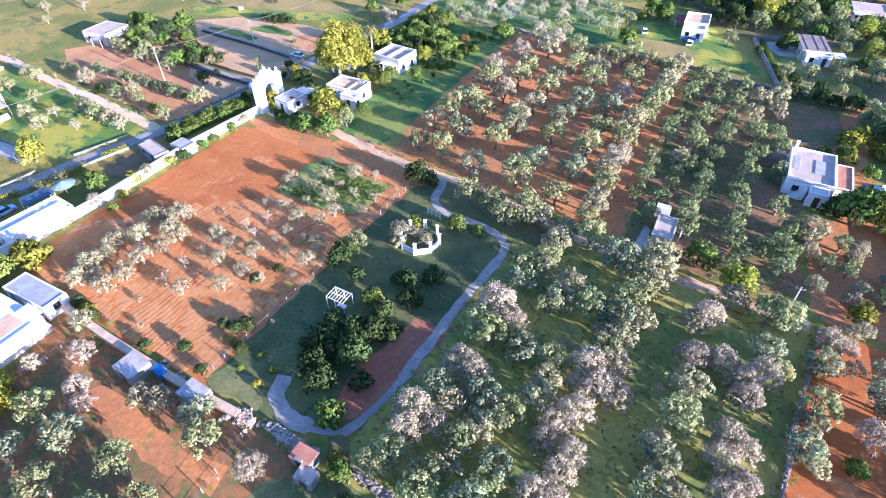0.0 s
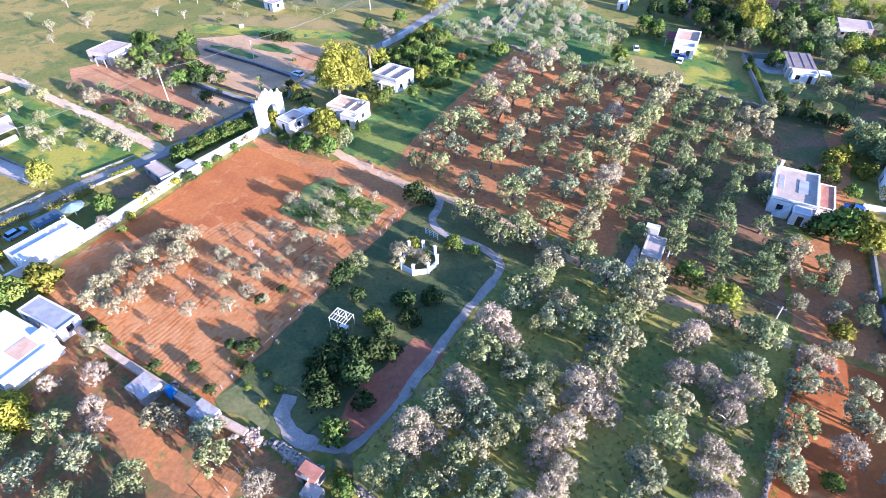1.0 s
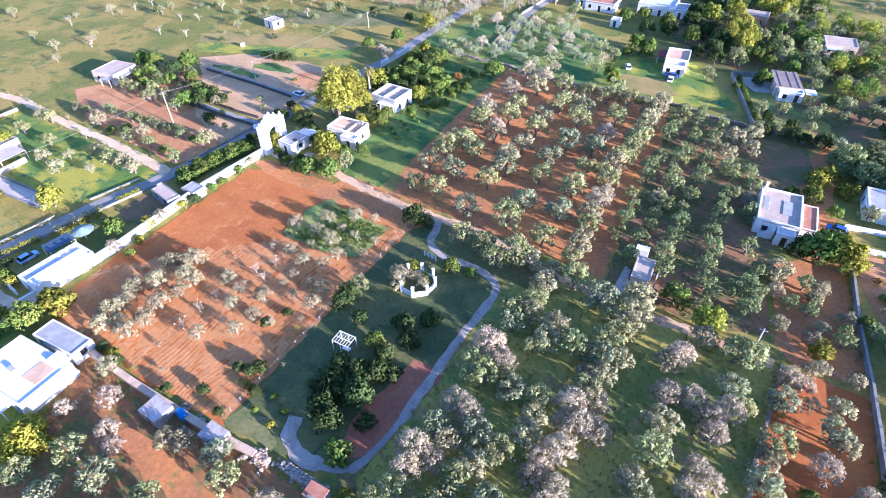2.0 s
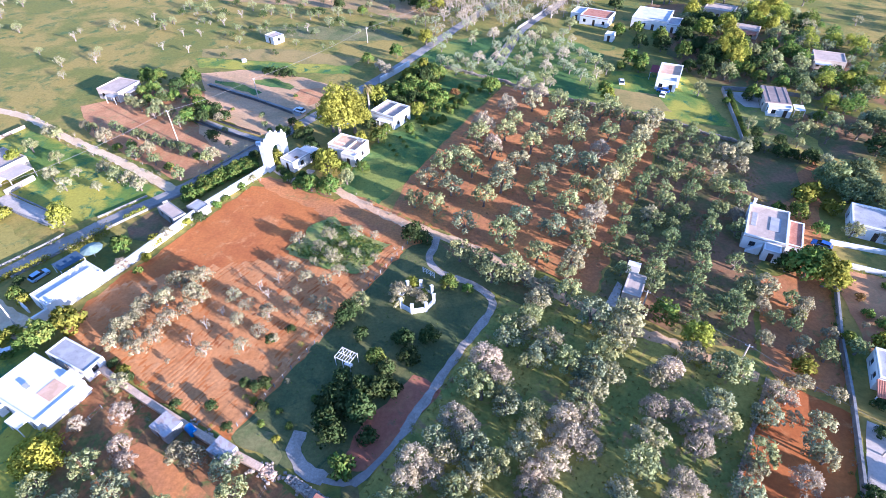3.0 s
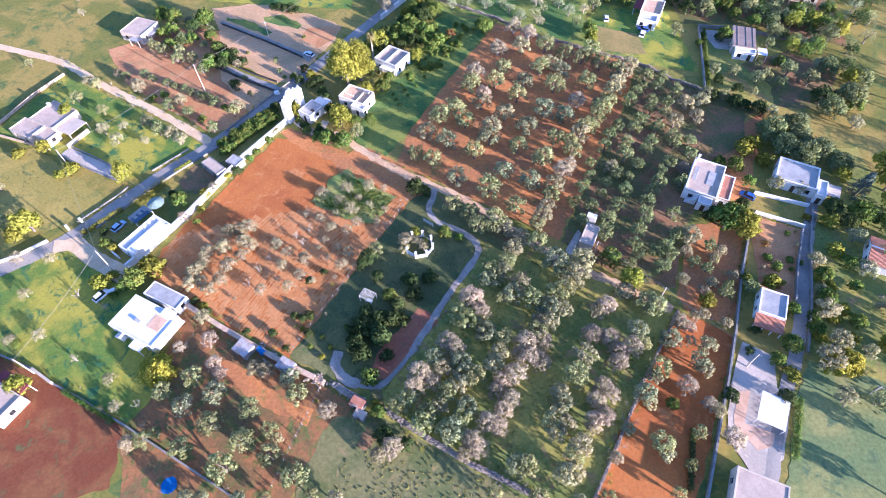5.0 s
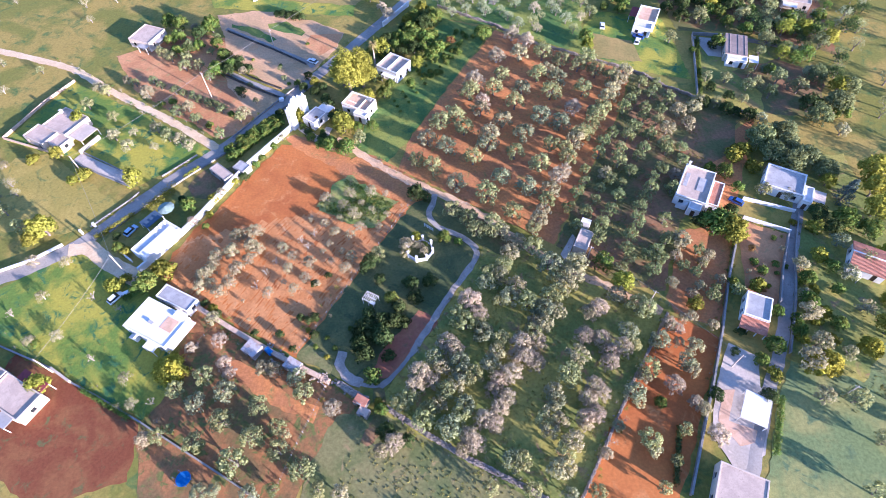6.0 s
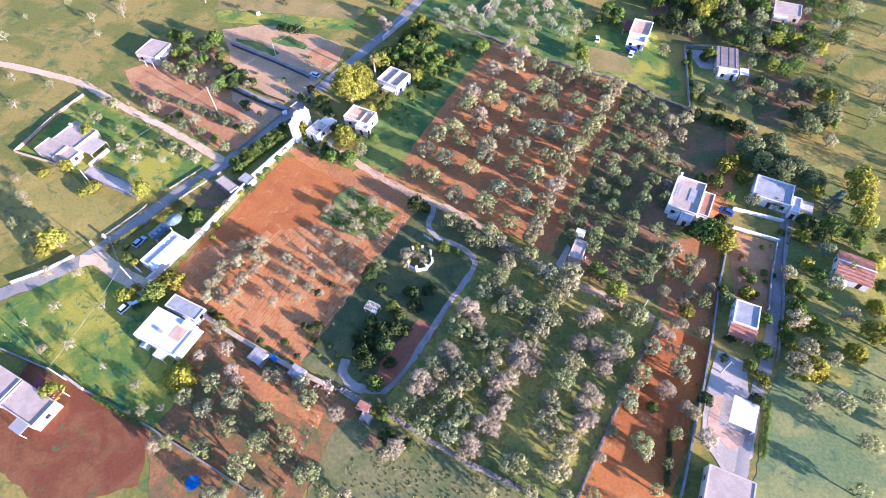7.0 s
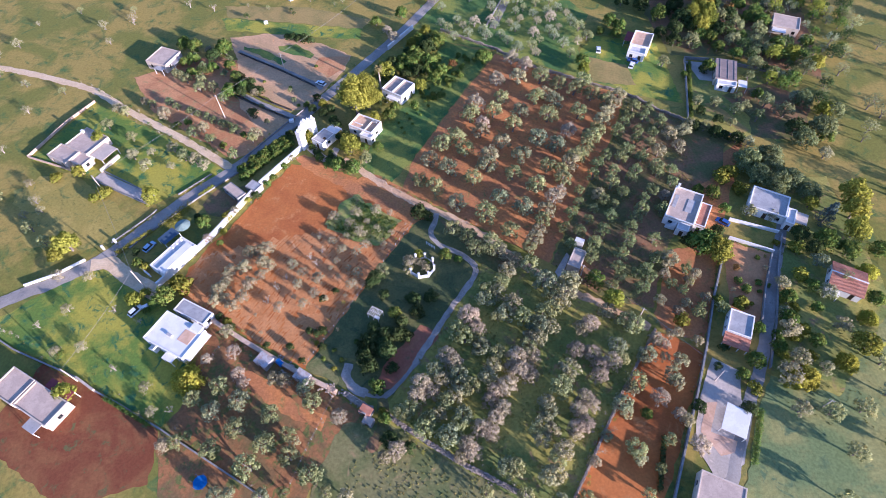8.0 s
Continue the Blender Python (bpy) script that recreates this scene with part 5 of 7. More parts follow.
def pine_build(rng):
    clumps = []
    # several billowing lobes, one above the other, round a tall middle
    for lx, ly, lz, lr in ((0, 0, 11.0, 2.1), (1.6, 0.4, 8.8, 2.2), (-1.7, 0.5, 9.2, 2.0), (0.3, -1.8, 8.0, 2.2), (-0.4, 1.9, 7.6, 2.1),
                           (2.3, -1.0, 6.2, 2.0), (-2.5, -0.9, 6.4, 2.1), (0.9, 2.3, 5.4, 1.9), (-1.2, -2.3, 4.9, 1.9), (0.0, 0.0, 6.0, 2.4)):
        for k in range(9):
            a, h = k * 2.4 + rng.uniform(-0.4, 0.4), -0.75 + 1.7 * k / 8
            w = lr * math.sqrt(max(0.1, 1 - h * h)) * 0.8
            clumps.append((lx + w * math.cos(a), ly + w * math.sin(a), lz + lr * h * 0.75, 1.05 * rng.uniform(0.75, 1.25)))
    return leaf_mesh("crown", rng, clumps, 75, 0.26, M["pine"], 0.5, 0.85, 0.6), limbs(rng, clumps, 5.0, 0.42, M["bark"], 0.6, 9)


kind_of_tree("pine", "pine_tree", 2, pine_build, "tall yellow-green pine with a billowing crown", "tree")
kind_of_tree("smallpine", "pine_tree", 2, olive("pine", 2.9, 34, 75, 0.95, 0.26, 1.6, 6.6, "bark", 0.28, 0.15), "yellow-green pine with a rounded crown", "tree")


def bare_build(rng):
    clumps = [(rng.uniform(-1.0, 1.0), rng.uniform(-1.0, 1.0), rng.uniform(1.5, 2.6), 0.3) for _ in range(9)]
    return leaf_mesh("crown", rng, clumps, 10, 0.14, M["olived"]), limbs(rng, clumps, 0.8, 0.12, M["palebark"], 0.25, 9)


kind_of_tree("bare", "bare_tree", 3, bare_build, "small leafless tree with pale branches", "tree")


def palm_build(rng):
    bm = bmesh.new()
    for k in range(26):
        a, droop = k * 2.4, 0.2 + 1.1 * (k / 26)
        prev = None
        for s in range(7):
            t = s / 6
            r = 1.5 * t
            z = 8.0 + 1.2 * math.sin(t * 2.0) * (1 - droop * 0.6) - droop * 2.0 * t * t
            w = 0.2 * math.sin(math.pi * min(1, t * 0.9 + 0.1)) + 0.02
            d, n = Vector((math.cos(a), math.sin(a), 0)), Vector((-math.sin(a), math.cos(a), 0))
            p = d * r + Vector((0, 0, z))
            row = [bm.verts.new(p - n * w - Vector((0, 0, w * 0.6))), bm.verts.new(p), bm.verts.new(p + n * w - Vector((0, 0, w * 0.6)))]
            if prev:
                bm.faces.new((prev[0], row[0], row[1], prev[1]))
                bm.faces.new((prev[1], row[1], row[2], prev[2]))
            prev = row
    crown = bpy.data.meshes.new("fronds")
    bm.to_mesh(crown)
    bm.free()
    crown.materials.append(M["frond"])
    bm = bmesh.new()
    for k in range(10):
        tube(bm, (0.05 * k * 0.1, 0, k * 0.8), (0.05 * (k + 1) * 0.1, 0, (k + 1) * 0.8), 0.27 - 0.006 * k, 0.22 - 0.006 * k, 8)
    trunk = bpy.data.meshes.new("trunk")
    bm.to_mesh(trunk)
    bm.free()
    trunk.materials.append(M["palebark"])
    return crown, trunk


kind_of_tree("palm", "palm_tree", 1, palm_build, "palm with a slender trunk and drooping brownish fronds", "tree")
dice = random.Random(11)


def plant(key, x, y, scale=1.0, group="", label="", z=0.0):
    """Stand one tree of a kind at x, y; repeats share their meshes."""
    kind = KINDS[key]
    v = kind["count"] % len(kind["meshes"])
    kind["count"] += 1
    s = scale * dice.uniform(0.9, 1.12)
    m = pose(x, y, z, 0, 0, dice.uniform(0, 360)) @ Matrix.Diagonal((s, s, s * dice.uniform(0.92, 1.08), 1))
    if v not in kind["made"]:
        tree = new(kind["name"])
        tree.matrix_basis = Matrix.Identity(4)
        crown, trunk = kind["meshes"][v]
        for n, data in (("trunk", trunk), (crown.name.split(".")[0], crown)):
            new(n, data).parent = tree
        tagged(tree, kind["label"], kind["category"])
        kind["made"][v] = tree
        tree.matrix_basis = m
        tree.scale = m.to_scale()
        ob = tree
    else:
        first = kind["made"][v]
        keep = first.matrix_basis.copy()
        first.matrix_basis = Matrix.Identity(4)
        ob = copy_thing(first, m)
        first.matrix_basis = keep
    return tagged(ob, label, "", group)


def grove(keys, places, scale=1.0, group="", jitter=0.25):
    for x, y in places:
        plant(dice.choice(keys), x + dice.uniform(-jitter, jitter), y + dice.uniform(-jitter, jitter), scale, group)

# ---- the groves, row by row ----
grove(['olivey', 'olivey', 'olive'], [(27.5, 159.9), (12.8, 131.7), (15.4, 119.9), (-4.4, 118.9), (13.2, 96.0), (19.7, 126.2), (33.1, 148.5), (36.5, 151.5), (41.3, 116.8)], 1.29, 'olive trees of the north grove')
grove(['olive', 'olive', 'oliveb'], [(-7.2, 109.8), (42.2, 156.3), (51.3, 157.2)], 1.20, 'olive trees of the north grove')
grove(['olive', 'olive', 'oliveb'], [(20.8, 148.6), (17.4, 141.9), (9.8, 139.3), (4.5, 129.2), (-0.0, 125.9), (7.5, 123.2), (1.7, 114.8), (-2.6, 106.9), (9.5, 109.9), (4.6, 100.9), (14.2, 116.0), (22.2, 111.9), (25.6, 120.2), (33.7, 115.5)], 1.29, 'olive trees of the north grove')
grove(['olive', 'olive', 'oliveb'], [(29.5, 107.1), (17.5, 102.8), (24.7, 98.7), (20.1, 89.2), (31.6, 128.2), (23.9, 134.4), (27.4, 142.2), (36.2, 139.1), (39.5, 147.1), (37.7, 124.4), (46.9, 140.5), (47.3, 153.6), (53.0, 150.4), (57.3, 146.6)], 1.29, 'olive trees of the north grove')
grove(['olive', 'olive', 'oliveb'], [(38.2, 109.2), (35.9, 160.3)], 1.29, 'olive trees of the north grove')
grove(['olived'], [(13.4, 136.4)], 0.94, 'olive trees of the north grove')
grove(['olived'], [(34.3, 102.5)], 1.04, 'olive trees of the north grove')
grove(['olived'], [(42.7, 132.2)], 1.13, 'olive trees of the north grove')
grove(['olived'], [(25.9, 172.0), (30.7, 168.4), (19.6, 159.5), (11.5, 145.0)], 1.22, 'olive trees of the north grove')
grove(['olivey', 'olivey', 'olive'], [(25.2, 83.6), (37.7, 113.5)], 1.00, 'olive trees of the north grove')
grove(['olivey', 'olivey', 'olive'], [(42.4, 119.7), (31.4, 96.9), (28.7, 89.9), (27.0, 86.3)], 1.09, 'olive trees of the north grove')
grove(['olivey', 'olivey', 'olive'], [(62.4, 149.5), (59.6, 144.8), (54.4, 136.3), (52.1, 132.0), (49.6, 127.8), (47.2, 123.7), (44.6, 120.2), (30.0, 93.5)], 1.20, 'olive trees of the north grove')
grove(['olivey', 'olivey', 'olive'], [(56.5, 140.2)], 1.29, 'olive trees of the north grove')
grove(['olivem'], [(49.1, 131.0), (58.2, 143.0)], 1.09, 'olive trees of the north grove')
grove(['olived'], [(36.3, 105.1)], 0.85, 'olive trees of the north grove')
grove(['olivey', 'olivey', 'olive'], [(16.5, 82.2)], 1.0, 'olive trees along the path')
grove(['olivey', 'olivey', 'olive'], [(14.2, 84.2)], 1.3, 'olive trees along the path')
grove(['olive', 'olive', 'oliveb'], [(3.1, 90.0)], 1.1, 'olive trees along the path')
grove(['olive', 'olive', 'oliveb'], [(7.5, 87.5), (9.5, 83.5)], 1.2, 'olive trees along the path')
grove(['olivey', 'olivey', 'olive'], [(48.3, 103.5)], 0.93, 'olive trees of the east grove')
grove(['olivey', 'olivey', 'olive'], [(68.0, 125.2), (70.8, 122.0), (83.7, 134.9)], 1.02, 'olive trees of the east grove')
grove(['olivey', 'olivey', 'olive'], [(68.6, 115.6), (77.4, 124.4), (64.2, 79.0)], 1.12, 'olive trees of the east grove')
grove(['olivey', 'olivey', 'olive'], [(76.0, 130.2), (81.1, 131.7)], 1.21, 'olive trees of the east grove')
grove(['olived'], [(68.3, 103.0)], 0.70, 'olive trees of the east grove')
grove(['oliveg'], [(42.7, 105.4)], 0.76, 'olive trees of the east grove')
grove(['oliveg'], [(72.1, 144.4), (43.6, 94.0)], 0.84, 'olive trees of the east grove')
grove(['oliveg'], [(49.7, 101.6), (49.2, 73.8), (54.3, 74.4), (52.7, 99.8), (37.2, 85.3)], 0.92, 'olive trees of the east grove')
grove(['oliveg'], [(49.6, 116.5), (64.7, 127.3), (59.4, 110.5), (61.8, 101.4), (57.7, 94.6), (46.5, 70.6), (60.6, 79.8), (57.3, 73.3), (42.0, 100.5), (45.9, 98.2), (39.2, 96.7), (66.8, 144.5)], 1.01, 'olive trees of the east grove')
grove(['oliveg'], [(53.4, 120.4), (47.8, 111.8), (59.1, 131.8), (62.3, 136.6), (64.4, 140.0), (66.1, 132.1), (69.3, 138.7), (60.6, 122.8), (57.7, 118.8), (64.8, 119.6), (70.8, 130.4), (74.2, 135.7), (68.4, 112.7), (73.0, 113.5)], 1.09, 'olive trees of the east grove')
grove(['oliveg'], [(72.2, 108.8), (61.4, 113.3), (54.5, 113.0), (52.9, 107.9), (55.9, 104.6), (64.6, 104.9), (60.3, 97.5), (66.4, 97.4), (55.6, 90.5), (53.7, 85.7), (51.2, 81.1), (49.2, 76.7), (61.6, 86.3), (57.1, 76.2)], 1.09, 'olive trees of the east grove')
grove(['oliveg'], [(54.9, 70.1), (35.9, 91.3), (50.1, 94.7), (47.0, 89.8), (44.4, 85.5), (42.0, 80.5), (40.0, 89.6)], 1.09, 'olive trees of the east grove')
grove(['olivey', 'olivey', 'olive'], [(26.0, 31.0)], 0.77, 'olive trees of the south grove')
grove(['olivey', 'olivey', 'olive'], [(14.9, 61.5), (-0.7, 35.4), (23.3, 29.3), (25.9, 21.4)], 0.87, 'olive trees of the south grove')
grove(['olivey', 'olivey', 'olive'], [(15.3, 68.8), (13.2, 47.4), (11.7, 44.6), (3.2, 39.8), (-3.9, 31.1), (6.2, 54.7), (0.1, 43.9), (43.7, 62.3), (25.6, 37.9), (24.2, 32.5), (27.8, 26.4), (26.4, 24.8), (24.2, 20.9)], 0.99, 'olive trees of the south grove')
grove(['olivey', 'olivey', 'olive'], [(20.6, 79.5), (16.4, 71.9), (18.8, 65.0), (31.4, 64.8), (29.1, 62.5), (28.5, 58.1), (24.8, 54.4), (50.1, 58.0), (31.8, 46.3)], 1.10, 'olive trees of the south grove')
grove(['olivey', 'olivey', 'olive'], [(18.4, 75.5), (35.2, 71.6), (33.5, 68.2)], 1.20, 'olive trees of the south grove')
grove(['olive', 'olive', 'oliveb'], [(29.9, 39.7), (10.2, 17.5)], 0.77, 'olive trees of the south grove')
grove(['olive', 'olive', 'oliveb'], [(23.6, 59.1), (9.5, 54.6), (4.3, 32.5), (-7.5, 36.5), (45.3, 49.3), (25.8, 35.6), (18.8, 17.0)], 0.87, 'olive trees of the south grove')
grove(['olive', 'olive', 'oliveb'], [(11.7, 66.1), (29.5, 68.2), (16.9, 62.4), (21.6, 61.0), (14.4, 50.6), (4.8, 42.2), (7.4, 41.6), (1.1, 37.9), (-3.2, 33.6), (5.1, 34.8), (-2.0, 45.9), (-9.3, 35.2), (27.1, 62.6), (21.8, 52.0)], 0.99, 'olive trees of the south grove')
grove(['olive', 'olive', 'oliveb'], [(22.3, 31.3), (15.0, 22.6), (17.1, 22.6)], 0.99, 'olive trees of the south grove')
grove(['olive', 'olive', 'oliveb'], [(12.4, 69.2), (24.2, 76.8), (10.2, 51.9), (4.1, 45.0), (1.8, 29.8), (4.3, 56.8), (25.3, 58.7), (29.4, 41.6)], 1.10, 'olive trees of the south grove')
grove(['olive', 'olive', 'oliveb'], [(48.4, 59.0), (44.8, 52.0)], 1.20, 'olive trees of the south grove')
grove(['olive', 'olive', 'oliveb'], [(28.2, 71.7)], 1.32, 'olive trees of the south grove')
grove(['olivem'], [(22.4, 54.7)], 0.99, 'olive trees of the south grove')
grove(['olivem'], [(4.9, 25.7), (31.3, 30.5), (-12.7, 25.2)], 0.81, 'withered olive trees of the south grove')
grove(['olivem'], [(36.8, 57.6)], 1.02, 'withered olive trees of the south grove')
grove(['olived'], [(17.4, 47.1), (11.7, 30.9), (7.3, 26.4), (34.0, 32.4)], 0.78, 'withered olive trees of the south grove')
grove(['olived'], [(9.0, 57.4), (3.3, 48.1), (-5.8, 39.6), (-2.5, 40.7), (21.7, 44.8), (13.3, 41.0), (11.6, 38.1), (14.5, 36.5), (13.1, 34.4), (9.7, 31.7), (6.2, 28.1), (34.5, 51.5), (42.8, 48.5), (39.1, 44.3)], 0.88, 'withered olive trees of the south grove')
grove(['olived'], [(36.1, 37.5), (33.1, 36.0), (32.0, 31.7), (-10.1, 26.5)], 0.88, 'withered olive trees of the south grove')
grove(['olived'], [(-5.1, 42.3), (19.4, 49.4), (22.7, 50.2), (19.7, 46.2), (15.7, 42.1), (38.9, 58.8), (38.3, 50.3), (39.9, 47.1), (34.6, 39.1)], 0.99, 'withered olive trees of the south grove')
grove(['olived'], [(7.2, 60.9), (1.5, 50.2)], 1.10, 'withered olive trees of the south grove')
grove(['olivey', 'olivey', 'olive'], [(56.5, 49.5)], 0.56, 'olive trees of the south-east field')
grove(['olivey', 'olivey', 'olive'], [(61.3, 56.6)], 0.65, 'olive trees of the south-east field')
grove(['olivey', 'olivey', 'olive'], [(44.3, 35.6), (44.9, 24.8)], 0.74, 'olive trees of the south-east field')
grove(['olivey', 'olivey', 'olive'], [(57.7, 42.6), (60.0, 48.5)], 0.93, 'olive trees of the south-east field')
grove(['olive', 'olive', 'oliveb'], [(38.6, 30.2)], 0.56, 'olive trees of the south-east field')
grove(['olive', 'olive', 'oliveb'], [(52.9, 29.0)], 0.65, 'olive trees of the south-east field')
grove(['olive', 'olive', 'oliveb'], [(26.2, 16.3), (45.8, 17.4)], 0.74, 'olive trees of the south-east field')
grove(['olive', 'olive', 'oliveb'], [(31.9, 16.5)], 0.84, 'olive trees of the south-east field')
grove(['olive', 'olive', 'oliveb'], [(51.6, 50.1), (47.6, 42.8), (56.6, 44.6), (43.4, 37.2)], 1.02, 'olive trees of the south-east field')
grove(['olive', 'olive', 'oliveb'], [(44.4, 26.7)], 1.12, 'olive trees of the south-east field')
grove(['olivem'], [(66.1, 54.1)], 0.65, 'olive trees of the south-east field')
grove(['olivem'], [(35.1, 24.2), (59.4, 56.3), (71.4, 67.5), (58.3, 33.7)], 0.74, 'olive trees of the south-east field')
grove(['olivem'], [(46.5, 41.1)], 0.84, 'olive trees of the south-east field')
grove(['olived'], [(57.3, 53.6), (56.9, 35.0)], 0.70, 'olive trees of the south-east field')
grove(['olived'], [(54.8, 54.6), (52.9, 38.9)], 0.79, 'olive trees of the south-east field')
grove(['oliveg'], [(49.3, 22.6)], 0.67, 'olive trees of the south-east field')
grove(['oliveg'], [(69.8, 64.5)], 0.76, 'olive trees of the south-east field')
grove(['oliveg'], [(74.4, 63.7)], 0.92, 'olive trees of the south-east field')
grove(['oliveg'], [(68.0, 62.2)], 1.09, 'olive trees of the south-east field')
grove(['olivey', 'olivey', 'olive'], [(-34.6, 28.7)], 0.65, 'olive trees of the west grove')
grove(['olivey', 'olivey', 'olive'], [(-20.8, 16.9)], 0.84, 'olive trees of the west grove')
grove(['olivey', 'olivey', 'olive'], [(-62.7, 28.5)], 0.93, 'olive trees of the west grove')
grove(['olive', 'olive', 'oliveb'], [(-47.2, 17.3)], 0.65, 'olive trees of the west grove')
grove(['olive', 'olive', 'oliveb'], [(-25.7, 17.2)], 0.74, 'olive trees of the west grove')
grove(['olive', 'olive', 'oliveb'], [(-36.3, 30.2), (-50.1, 16.9), (-39.8, 16.6)], 0.84, 'olive trees of the west grove')
grove(['olive', 'olive', 'oliveb'], [(-33.8, 41.9)], 0.93, 'olive trees of the west grove')
grove(['olive', 'olive', 'oliveb'], [(-54.9, 42.1), (-60.7, 39.2), (-41.1, 34.8), (-53.3, 26.7), (-29.5, 21.0)], 1.02, 'olive trees of the west grove')
grove(['olive', 'olive', 'oliveb'], [(-55.4, 36.0), (-49.4, 38.5), (-31.5, 38.1), (-34.7, 25.1)], 1.12, 'olive trees of the west grove')
grove(['olive', 'olive', 'oliveb'], [(-48.6, 31.8), (-41.1, 28.1), (-44.1, 22.7)], 1.21, 'olive trees of the west grove')
grove(['olivem'], [(-39.4, 43.9), (-65.0, 27.8)], 0.84, 'olive trees of the west grove')
grove(['olivem'], [(-41.9, 44.5)], 1.02, 'olive trees of the west grove')
grove(['olived'], [(-60.4, 49.9)], 0.62, 'olive trees of the west grove')
grove(['olived'], [(-54.2, 51.6), (-49.4, 43.4), (-24.6, 34.6)], 0.70, 'olive trees of the west grove')
grove(['olived'], [(-51.2, 45.7)], 0.79, 'olive trees of the west grove')
grove(['oliveg'], [(-35.0, 17.6)], 0.59, 'olive trees of the west grove')
grove(['oliveg'], [(-60.0, 30.6)], 0.67, 'olive trees of the west grove')
grove(['olivem'], [(-55.9, 82.9), (-53.6, 83.6), (-51.5, 84.8), (-51.3, 79.5), (-51.6, 75.7), (-56.6, 77.6), (-60.4, 77.1), (-54.1, 72.1), (-60.9, 72.1), (-62.6, 70.4), (-62.5, 67.1), (-57.2, 65.5)], 0.92, 'thin olive trees of the red field')
grove(['olivem'], [(-60, 67.7), (-55.2, 68.3), (-49.5, 78.6), (-60.8, 75), (-35, 74.4)], 0.92, 'thin olive trees of the red field')
grove(['olivet', 'olivet', 'young', 'bare'], [(-44.1, 74.8), (-40.4, 72.6), (-46.3, 71.3), (-42.9, 79), (-35.3, 83.9), (-36.8, 89.3), (-32.7, 87.1), (-38.5, 81.8), (-27.1, 78.1), (-23.9, 76.2), (-25.2, 72.2), (-29.3, 74.8)], 0.85, 'thin olive trees of the red field')
grove(['olivet', 'olivet', 'young', 'bare'], [(-30.4, 80.5), (-35.9, 69.6), (-32.3, 68), (-38.1, 66), (-44.4, 65.2), (-48.3, 67.2), (-41.1, 68.4), (-25.1, 83.3), (-29.1, 84.4), (-39.7, 76.2), (-36.1, 79.4), (-32.1, 77.8)], 0.85, 'thin olive trees of the red field')
grove(['citrus', 'young'], [(-50.9, 62.9), (-48.2, 57.6), (-31.6, 58.3), (-28.1, 58.7), (-26.9, 69.1), (-39.5, 53.4), (-31.3, 53.2)], 0.55, 'shrubs of the red field')
grove(['olivet', 'young'], [(-27.9, 93.9), (-24.6, 90.3), (-19.7, 92.1), (-22.7, 85.8), (-17.1, 86.4), (-15.2, 90.1), (-26.4, 97.8), (-20.2, 98.7), (-16, 97.9), (-33, 96.4), (-28.7, 89.6), (-22.8, 94.8)], 0.95, 'young trees of the green patch')

grove(['oliveg', 'olivem', 'bush'], [(-99.8, 144.0), (-93.8, 139.2), (-90.3, 140.6), (-86.9, 134.5), (-83.7, 136.6), (-80.0, 130.7), (-75.1, 128.4), (-70.5, 123.8), (-72.3, 135.7), (-69.3, 134.0), (-65.3, 130.7), (-64.4, 133.1)], 1.02, 'small trees of the fallow field')
grove(['oliveg', 'oliveg', 'olivem'], [(-109.1, 151.2), (-105.8, 149.7), (-100.6, 145.7), (-100.2, 151.2), (-96.2, 147.9), (-90.6, 145.4), (-87.5, 143.7), (-83.8, 142.3), (-81.1, 140.9), (-77.7, 139.2), (-75.5, 137.7)], 0.85, 'small trees of the fallow field')
grove(['oliveg', 'leafy', 'olive'], [(-100.5, 165.5), (-96.8, 163.4), (-95.8, 167.1), (-90.8, 161.7), (-92.5, 170.6), (-85.6, 158.8), (-90.6, 158.2), (-79.3, 155.9), (-80.6, 152.6)], 0.9, 'small trees of the fallow field')
grove(['citrus'], [(-76.0, 158.7), (-73.7, 159.0), (-70.8, 157.4), (-67.9, 156.8), (-77.6, 164.6), (-75.0, 162.3), (-72.3, 161.6), (-68.1, 144.4)], 1.0, 'dark shrubs of the fallow field')
grove(['oliveg', 'bush'], [(-67.5, 163.3), (-56.8, 157.5), (-49.4, 172.2), (-65.9, 148.4), (-52.8, 149.4), (-54.6, 151.6), (-62.0, 140.0), (-57.2, 159.4)], 0.5, 'low bushes of the fallow field')
grove(['leafy', 'olivem', 'oliveg', 'citrus'], [(-101.0, 174.6), (-97.1, 177.3), (-93.4, 182.2), (-88.7, 181.3), (-83.6, 176.1), (-89.0, 170.8), (-93.3, 169.5), (-83.6, 167.2), (-78.4, 164.4), (-74.4, 159.0), (-69.6, 155.7), (-97.2, 168.3)], 0.8, 'shrubs beside the farmhouse')
grove(['oliveg', 'olivem'], [(63.7, 78.0), (68.3, 72.5), (68.0, 76.1), (66.0, 65.2), (54.9, 54.1), (51.1, 49.5), (63.2, 71.4), (65.9, 69.3), (62.0, 74.7), (70.2, 74.5), (63.1, 62.9), (59.1, 66.3)], 0.8, 'small trees of the eastern red plot')

# ---- garden and roadside plants ----
G = "trees of the garden"
for x, y, s in ((-16.0, 69.0, 0.7), (-18.0, 58.6, 0.85), (-18.6, 55, 1.1), (-14.1, 51.8, 1.2), (-19.7, 50.4, 1.1), (-11.5, 56.5, 1.1),
                (-18.6, 47.6, 1.1), (-12.5, 47.2, 0.8), (-16.2, 52.4, 1.1), (-7.5, 67.4, 0.85), (-3.0, 68.2, 0.85), (-14.6, 56.8, 1.0), (-20.6, 53.6, 0.9), (-7.2, 97.4, 1.3), (-5.0, 96.4, 1.0)):
    plant("citrus", x, y, s, G)
plant("bush", -16.3, 42.0, 1.5, G)
